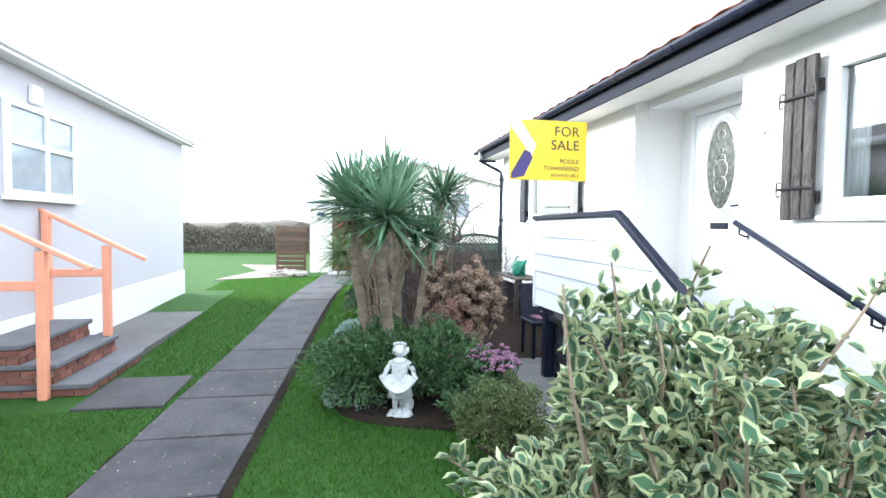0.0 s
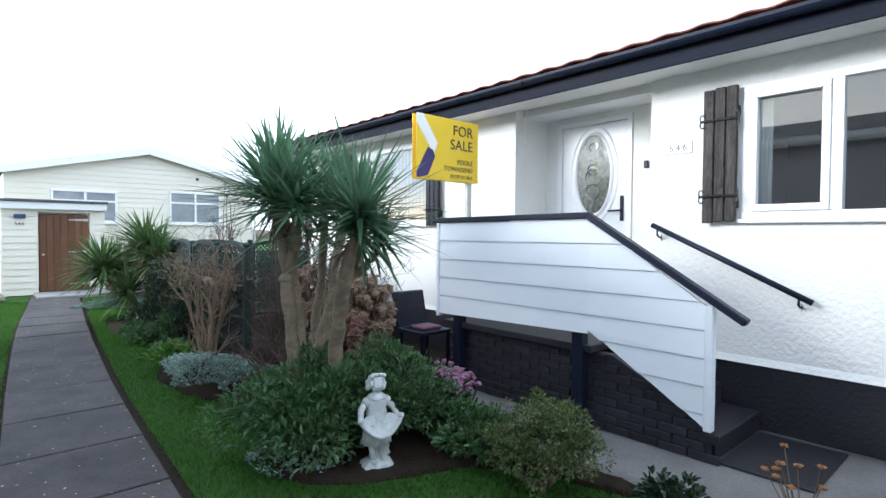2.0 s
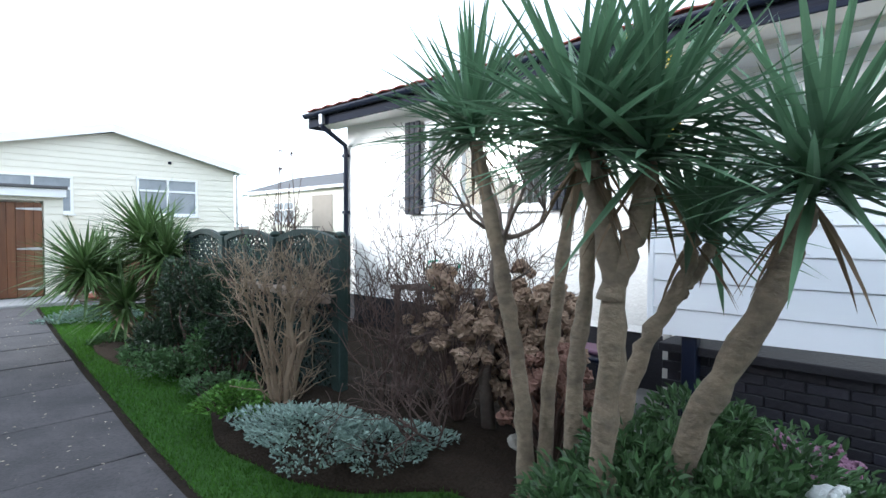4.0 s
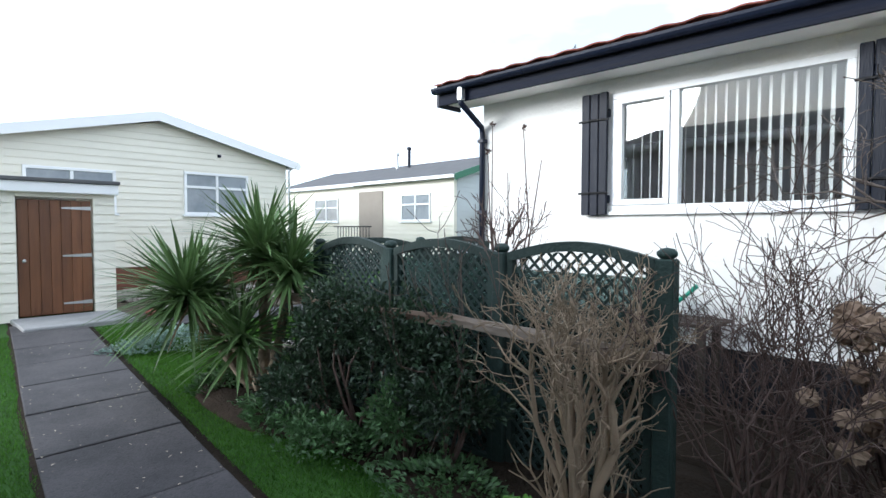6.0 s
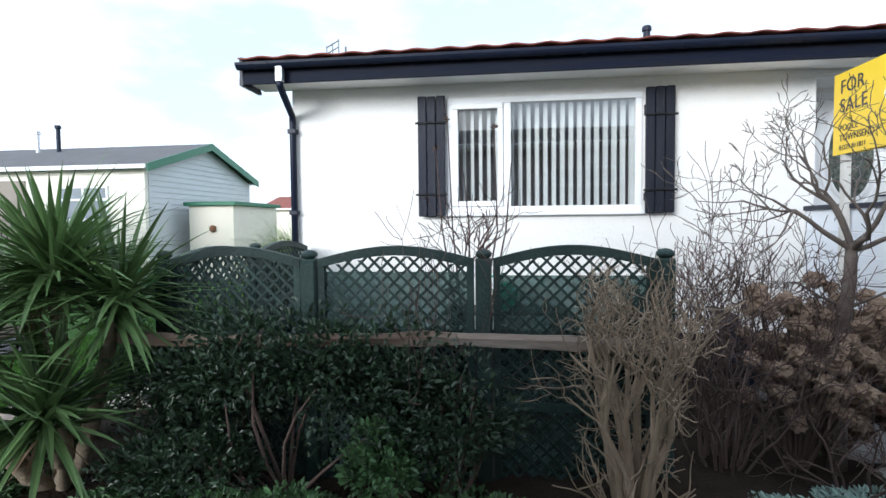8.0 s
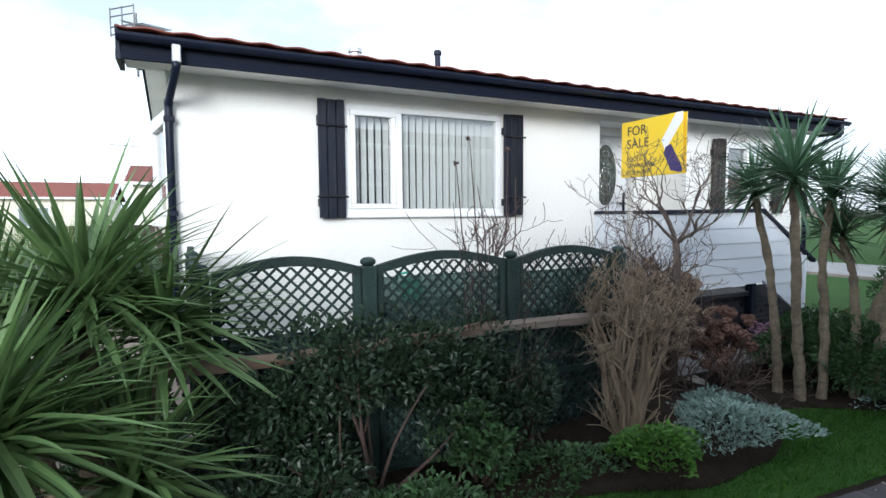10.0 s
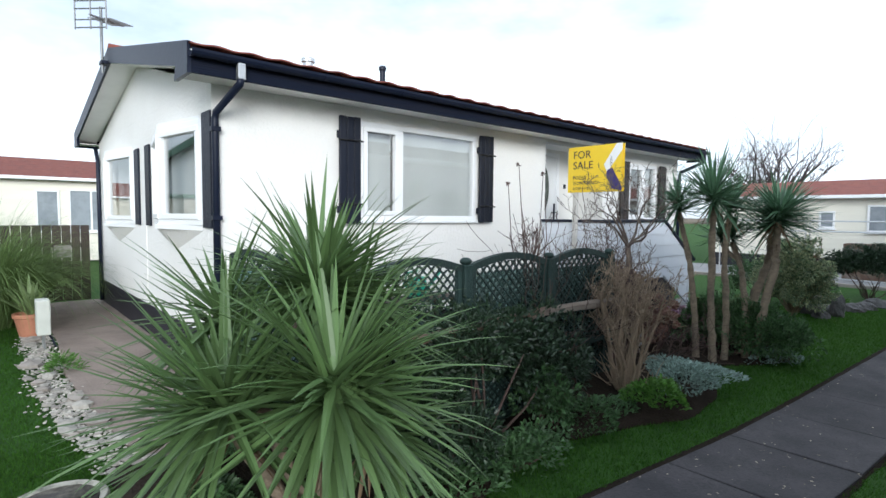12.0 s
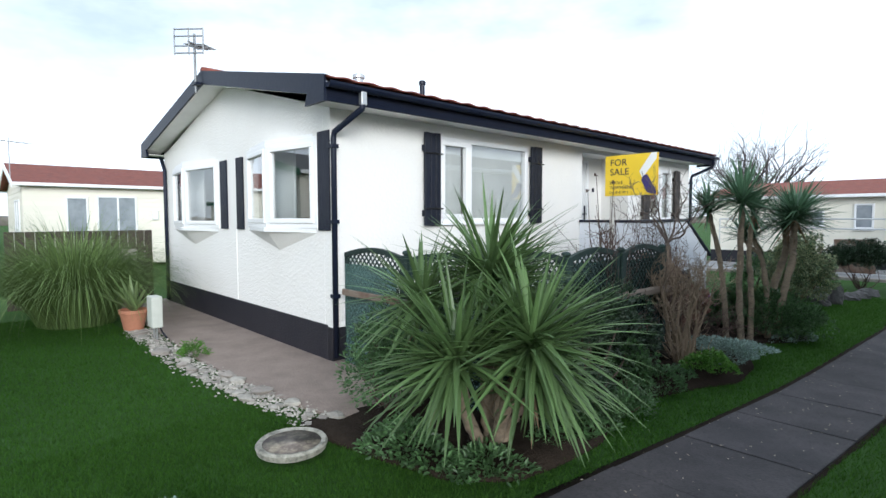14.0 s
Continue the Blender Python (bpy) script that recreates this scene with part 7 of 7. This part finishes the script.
for k in range(280):
    s = random.uniform(1.75, 6.9)
    yc = curve_at(((1.7, 11.70), (2.3, 11.80), (3.2, 11.92), (4.6, 11.98), (6.3, 11.95), (7.0, 11.9)), s)
    w = random.uniform(-0.13, 0.17)
    r = random.uniform(0.018, 0.042) if k > 14 else random.uniform(0.06, 0.10)
    g = Geo().blob((s, yc + w, r * 0.25 + 0.002), (r * random.uniform(0.8, 1.5), r * random.uniform(0.8, 1.3), r * 0.38), 7, 0.5, k)
    part("stone", g, STONE_W if random.random() < 0.6 else STONE_G, edge, fix=False)
random.seed(33)
g = Geo()
for k in range(1500):
    q = random.uniform(1.75, 6.9)
    yc = curve_at(((1.7, 11.70), (2.3, 11.80), (3.2, 11.92), (4.6, 11.98), (6.3, 11.95), (7.0, 11.9)), q)
    r = random.uniform(0.008, 0.019)
    g.blob((q, yc + random.gauss(0.02, 0.09), r * 0.4 + 0.002), (r * random.uniform(0.8, 1.4), r, r * 0.6), 5, 0.5, k)
solid("gravel", g, material("pale_gravel", (0.38, 0.36, 0.315), 0.9, island=0.4), "pale small gravel strewn between the edging stones", "gravel", kind="stuff", fix=False)
bst = thing("bed_stone", 1.35, 6.31, -0.13, "pale stone lying in the flower bed", "stone")
part("stone", Geo().blob((1.32, 6.2, -0.08), (0.12, 0.09, 0.07), 10, 0.4, 3), STONE_W, bst, fix=False)
bf = thing("brown_fence_panel", 10.3, 12.1, 0.0, "dark brown boarded fence panel", "fence")
for k in range(16):
    part("plank", Geo().box(10.28, 10.31, 10.85 + k * 0.15, 10.99 + k * 0.15, -0.05, 1.42, 0.005), material("dark_brown_board", (0.05, 0.038, 0.03), 0.8, var=0.5, each=0.3) if k == 0 else bpy.data.materials["dark_brown_board"], bf)
part("rail", Geo().box(10.312, 10.35, 10.85, 13.24, 1.0, 1.08, 0.004), bpy.data.materials["dark_brown_board"], bf)
part("plaque", Geo().box(10.255, 10.278, 11.15, 11.42, 0.80, 1.04, 0.01), STONE_W, bf, "small white decorative plaque")
# watering can and dark bench by the wall
wc = thing("watering_can", 2.95, 8.5, 0.66, "green plastic watering can on a dark bench", "watering can")
part("body", Geo().lathe((2.95, 8.5, 0.676), [(0.10, 0), (0.115, 0.05), (0.11, 0.2), (0.085, 0.25), (0.07, 0.25)], 18), GREEN_PL, wc, smooth=True)
part("spout", Geo().tube([(2.95, 8.39, 0.74), (2.95, 8.23, 0.88), (2.95, 8.15, 0.96)], [0.022, 0.016, 0.02], 8), GREEN_PL, wc, smooth=True)
part("handle", Geo().tube([(2.95, 8.57, 0.74), (2.95, 8.71, 0.85), (2.95, 8.65, 0.98), (2.95, 8.5, 1.00)], 0.013, 8), GREEN_PL, wc, smooth=True)
bn = thing("garden_bench", 2.95, 8.3, -0.1, "dark brown slatted garden bench against the wall", "bench")
for k in range(4):
    part("slat", Geo().box(2.73 + k * 0.12, 2.83 + k * 0.12, 7.95, 9.1, 0.645, 0.675, 0.005), bpy.data.materials["dark_brown_board"], bn)
for xx, yy in ((2.76, 8.05), (3.14, 8.05), (2.76, 9.0), (3.14, 9.0)):
    part("leg", Geo().box(xx - 0.03, xx + 0.03, yy - 0.03, yy + 0.03, ground_z(yy) - 0.02, 0.644, 0.005), bpy.data.materials["dark_brown_board"], bn)
mt = solid("door_mat", Geo().box(2.35, 3.2, 2.35, 2.93, -0.122, -0.105, 0.004), SKIRT, "black mat at the foot of the steps", "mat")

# site barriers and bin by the far house
for x0 in (0.2, -2.3, 2.7):
    hb = thing("steel_barrier", x0 + 1.2, -6.0, -0.13, "galvanised steel mesh site barrier", "barrier", "site barriers")
    for a, b in (((x0, 0.0), (x0, 1.75)), ((x0 + 2.4, 0.0), (x0 + 2.4, 1.75)), ((x0, 1.75), (x0 + 2.4, 1.75)), ((x0, 1.45), (x0 + 2.4, 1.45)), ((x0, 0.1), (x0 + 2.4, 0.1))):
        part("tube", Geo().tube([(a[0], -6.0, a[1] - 0.15), (b[0], -6.0, b[1] - 0.15)], 0.022, 6), STEEL, hb)
rb = thing("red_bin", 2.6, -5.6, -0.13, "dark red plastic storage bin", "bin")
part("body", Geo().box(2.4, 2.85, -5.8, -5.35, -0.14, 0.55, 0.03), RED_P, rb)
part("lid", Geo().box(2.36, 2.89, -5.84, -5.31, 0.551, 0.60, 0.02), RED_P, rb)
cr = thing("wooden_crate", 1.2, -6.8, -0.13, "brown wooden box beside the far house", "crate")
part("body", Geo().box(0.9, 1.9, -7.2, -6.6, -0.14, 0.95, 0.01), RUSTIC, cr)

# ---- short grass ----
rng = np.random.default_rng(7)
n = 400000
x = rng.uniform(-3.0, 2.6, n)
y = rng.uniform(-1.0, 15.5, n)
lawn_n = 130000
x = np.concatenate([x, rng.uniform(0.2, 9.0, lawn_n)])
y = np.concatenate([y, rng.uniform(11.7, 15.0, lawn_n)])
edge_x = np.interp(y, [q[0] for q in PATH_EDGE], [q[1] for q in PATH_EDGE])
bed_x = np.interp(y, [q[0] for q in BED_EDGE], [q[1] for q in BED_EDGE], left=1.5, right=99)
patio_y = np.interp(x, [1.7, 3.2, 4.6, 7.0], [11.85, 12.1, 12.15, 12.1])
ok = ((x < edge_x - PATH_WIDTH - 0.02) | (x > edge_x + 0.06)) & ((x < bed_x) | (y > 11.9))
ok &= ~((x > 1.7) & (y < patio_y) & (y > 6)) & ~((x < -2.33) & (y > 6.3) & (y < 12.5)) & ~((x < -1.5) & (y > 4.98) & (y < 5.97)) & ~((x > 1.5) & (y < 6.3))
ok &= ~((x > -0.46) & (x < 0.96) & (y > 15.5)) & ~((x < -2.2) & (y > 5.4) & (y < 6.9)) & (np.hypot(x - 1.48, y - 12.19) > 0.25) & ~((x > 0.9) & (y > 14.3) & (x < 5))
ok &= (x > edge_x - PATH_WIDTH) | (rng.uniform(size=len(x)) < 0.8)
x, y = x[ok], y[ok]
m = len(x)
gz = np.array([ground_z(q) for q in y]) - 0.014
h = rng.uniform(0.016, 0.042, m)
a = rng.uniform(0, 6.28, m)
dx, dy = np.cos(a), np.sin(a)
lean = rng.normal(size=(m, 2)) * 0.5
v = np.empty((m, 3, 3))
w = 0.0035
v[:, 0] = np.stack([x - dx * w, y - dy * w, gz], 1)
v[:, 1] = np.stack([x + dx * w, y + dy * w, gz], 1)
v[:, 2] = np.stack([x + lean[:, 0] * h, y + lean[:, 1] * h, gz + h], 1)
me = bpy.data.meshes.new("grass")
me.vertices.add(m * 3)
me.vertices.foreach_set("co", v.reshape(-1))
me.loops.add(m * 3)
me.loops.foreach_set("vertex_index", np.arange(m * 3, dtype=np.int32))
me.polygons.add(m)
me.polygons.foreach_set("loop_start", np.arange(0, m * 3, 3, dtype=np.int32))
me.update(calc_edges=True)
me.materials.append(BLADE)
tagged(new("grass", me), "short green grass blades of the lawn", "grass", kind="stuff")

# pale paving and rubble beside the shed
g = Geo().prism([(x, y, -0.03) for x, y in ((-3.3, 14.6), (-1.3, 15.6), (-1.2, 16.8), (-2.2, 19.6), (-3.6, 20.0), (-2.6, 17.4))], (0, 0, 0.045))
solid("rear_paving", g, CONCRETE, "pale paving slabs beside the shed", "paving", kind="structure")
rub = thing("rubble_pile", -1.5, 15.9, 0.0, "loose pile of grey and brown stones", "stones")
random.seed(41)
for k in range(40):
    r = random.uniform(0.05, 0.13)
    part("stone", Geo().blob((random.uniform(-2.1, -1.05), random.uniform(15.5, 16.7), r * 0.4 + 0.01), (r * 1.2, r, r * 0.6), 7, 0.5, k), STONE_G, rub, fix=False)

solid("rockery_bed", Geo().prism([(x, y, -0.03) for x, y in ((1.0, 15.75), (4.9, 15.2), (5.4, 19.7), (1.0, 19.7))], (0, 0, 0.06)), material("dry_brown_soil", (0.10, 0.075, 0.052), 0.95, var=0.7, scale=5, fine=0.6, fine_scale=50, bump=0.9, bump_scale=40), "dry brown soil bed below the cream bungalow", "flower bed", kind="structure")
solid("path_end", Geo().prism([(x, y, -0.04) for x, y in ((0.97, 14.95), (3.6, 14.3), (4.8, 15.15), (0.97, 15.72))], (0, 0, 0.052)), SLAB, "dark paving at the end of the path", "paving", kind="structure")
random.seed(43)
for k in range(26):
    r = random.uniform(0.07, 0.19)
    solid("rockery_stone", Geo().blob((random.uniform(1.15, 4.7), random.uniform(15.9, 19.2), 0.03 + r * 0.35), (r * 1.3, r, r * 0.65), 9, 0.5, k + 60), (STONE_G, STONE_W, BRICK)[k % 5 // 2], "rough stone lying in the rockery bed", "stone", group="rockery bed stones", fix=False)

# dark garden chair by the deck
ch = thing("garden_chair", 2.55, 6.35, -0.12, "black garden chair beside the deck", "chair")
for xx, yy in ((2.36, 6.15), (2.36, 6.55), (2.76, 6.15), (2.76, 6.55)):
    part("leg", Geo().box(xx - 0.02, xx + 0.02, yy - 0.02, yy + 0.02, -0.13, 0.29, 0.004), BLACK, ch)
part("seat", Geo().box(2.33, 2.79, 6.12, 6.58, 0.291, 0.33, 0.012), BLACK, ch)
part("backrest", Geo().prism([(2.34, 6.56, 0.332), (2.78, 6.56, 0.332), (2.80, 6.68, 0.74), (2.32, 6.68, 0.74)], (0, 0.03, 0.01)), BLACK, ch)
part("cushion", Geo().box(2.42, 2.70, 6.20, 6.46, 0.331, 0.37, 0.015), PINK, ch, "faded pink cushion")

# fallen bits of leaf and grit on the path
rng = np.random.default_rng(140)
n = 420
y = rng.uniform(1.5, 14.5, n)
x = np.interp(y, [q[0] for q in PATH_EDGE], [q[1] for q in PATH_EDGE]) - PATH_WIDTH * rng.beta(0.7, 0.7, n)
z = np.array([ground_z(q) for q in y]) + 0.0225
g = Geo()
add_np(g, *leaf_mesh(np.stack([x, y, z], 1), unit(np.stack([rng.normal(size=n), rng.normal(size=n), np.full(n, 0.03)], 1)), np.tile(np.array([0.0, 0.0, 1.0]), (n, 1)), 0.022, 0.012, 0.1, 0.022 * rng.uniform(0.3, 1.3, n)))
tagged(solid("path_debris", g, material("dry_leaf_bits", (0.32, 0.28, 0.22), 0.9, island=0.6), "scattered dry leaf bits on the path", "debris", kind="stuff", fix=False))

# road before the far house, rocks and low birdbath in the front bed
solid("road", Geo().box(-14, 12, -8.9, -4.9, -0.3, -0.118, 0.01), GREYCON, "pale worn concrete road before the far bungalow", "road", kind="structure")
solid("kerb", Geo().box(-0.3, 12, -4.89, -4.75, -0.3, -0.05, 0.015), STONE_G, "low grey concrete kerb along the road", "kerb", kind="structure")
DARKROCK = material("dark_rockery_stone", (0.13, 0.125, 0.125), 0.9, var=0.8, scale=9, dark=(0.06, 0.06, 0.06), bump=0.8, bump_scale=25)
rng = np.random.default_rng(140)
for x, y, sx, sy, sz in ((0.46, 0.55, 0.13, 0.12, 0.30), (0.80, 0.25, 0.20, 0.17, 0.14), (0.62, 0.95, 0.15, 0.14, 0.10), (0.90, 0.62, 0.18, 0.15, 0.16), (0.42, -0.35, 0.22, 0.16, 0.12),
                         (0.30, -0.85, 0.20, 0.16, 0.11), (0.24, -1.40, 0.22, 0.18, 0.13), (1.12, 0.35, 0.16, 0.15, 0.12), (0.72, -0.10, 0.14, 0.14, 0.10)):
    solid("rockery_stone", Geo().blob((x, y, -0.15 + sz * 0.45), (sx, sy, sz), 14, 0.35, int(rng.integers(1000))), DARKROCK, "rough dark grey stone edging the front bed", "stone", group="rockery stones")
lb = thing("stone_birdbath", 0.97, -0.25, -0.14, "low stone birdbath with a pale dish", "birdbath")
part("pedestal", Geo().lathe((0.97, -0.25, -0.15), [(0.11, 0), (0.08, 0.05), (0.07, 0.17), (0.10, 0.20), (0.02, 0.20)], 18), STONE_G, lb)
part("dish", Geo().lathe((0.97, -0.25, 0.051), [(0.10, 0), (0.21, 0.03), (0.22, 0.06), (0.19, 0.055), (0.02, 0.03)], 24), STONE_W, lb, "pale stone dish")
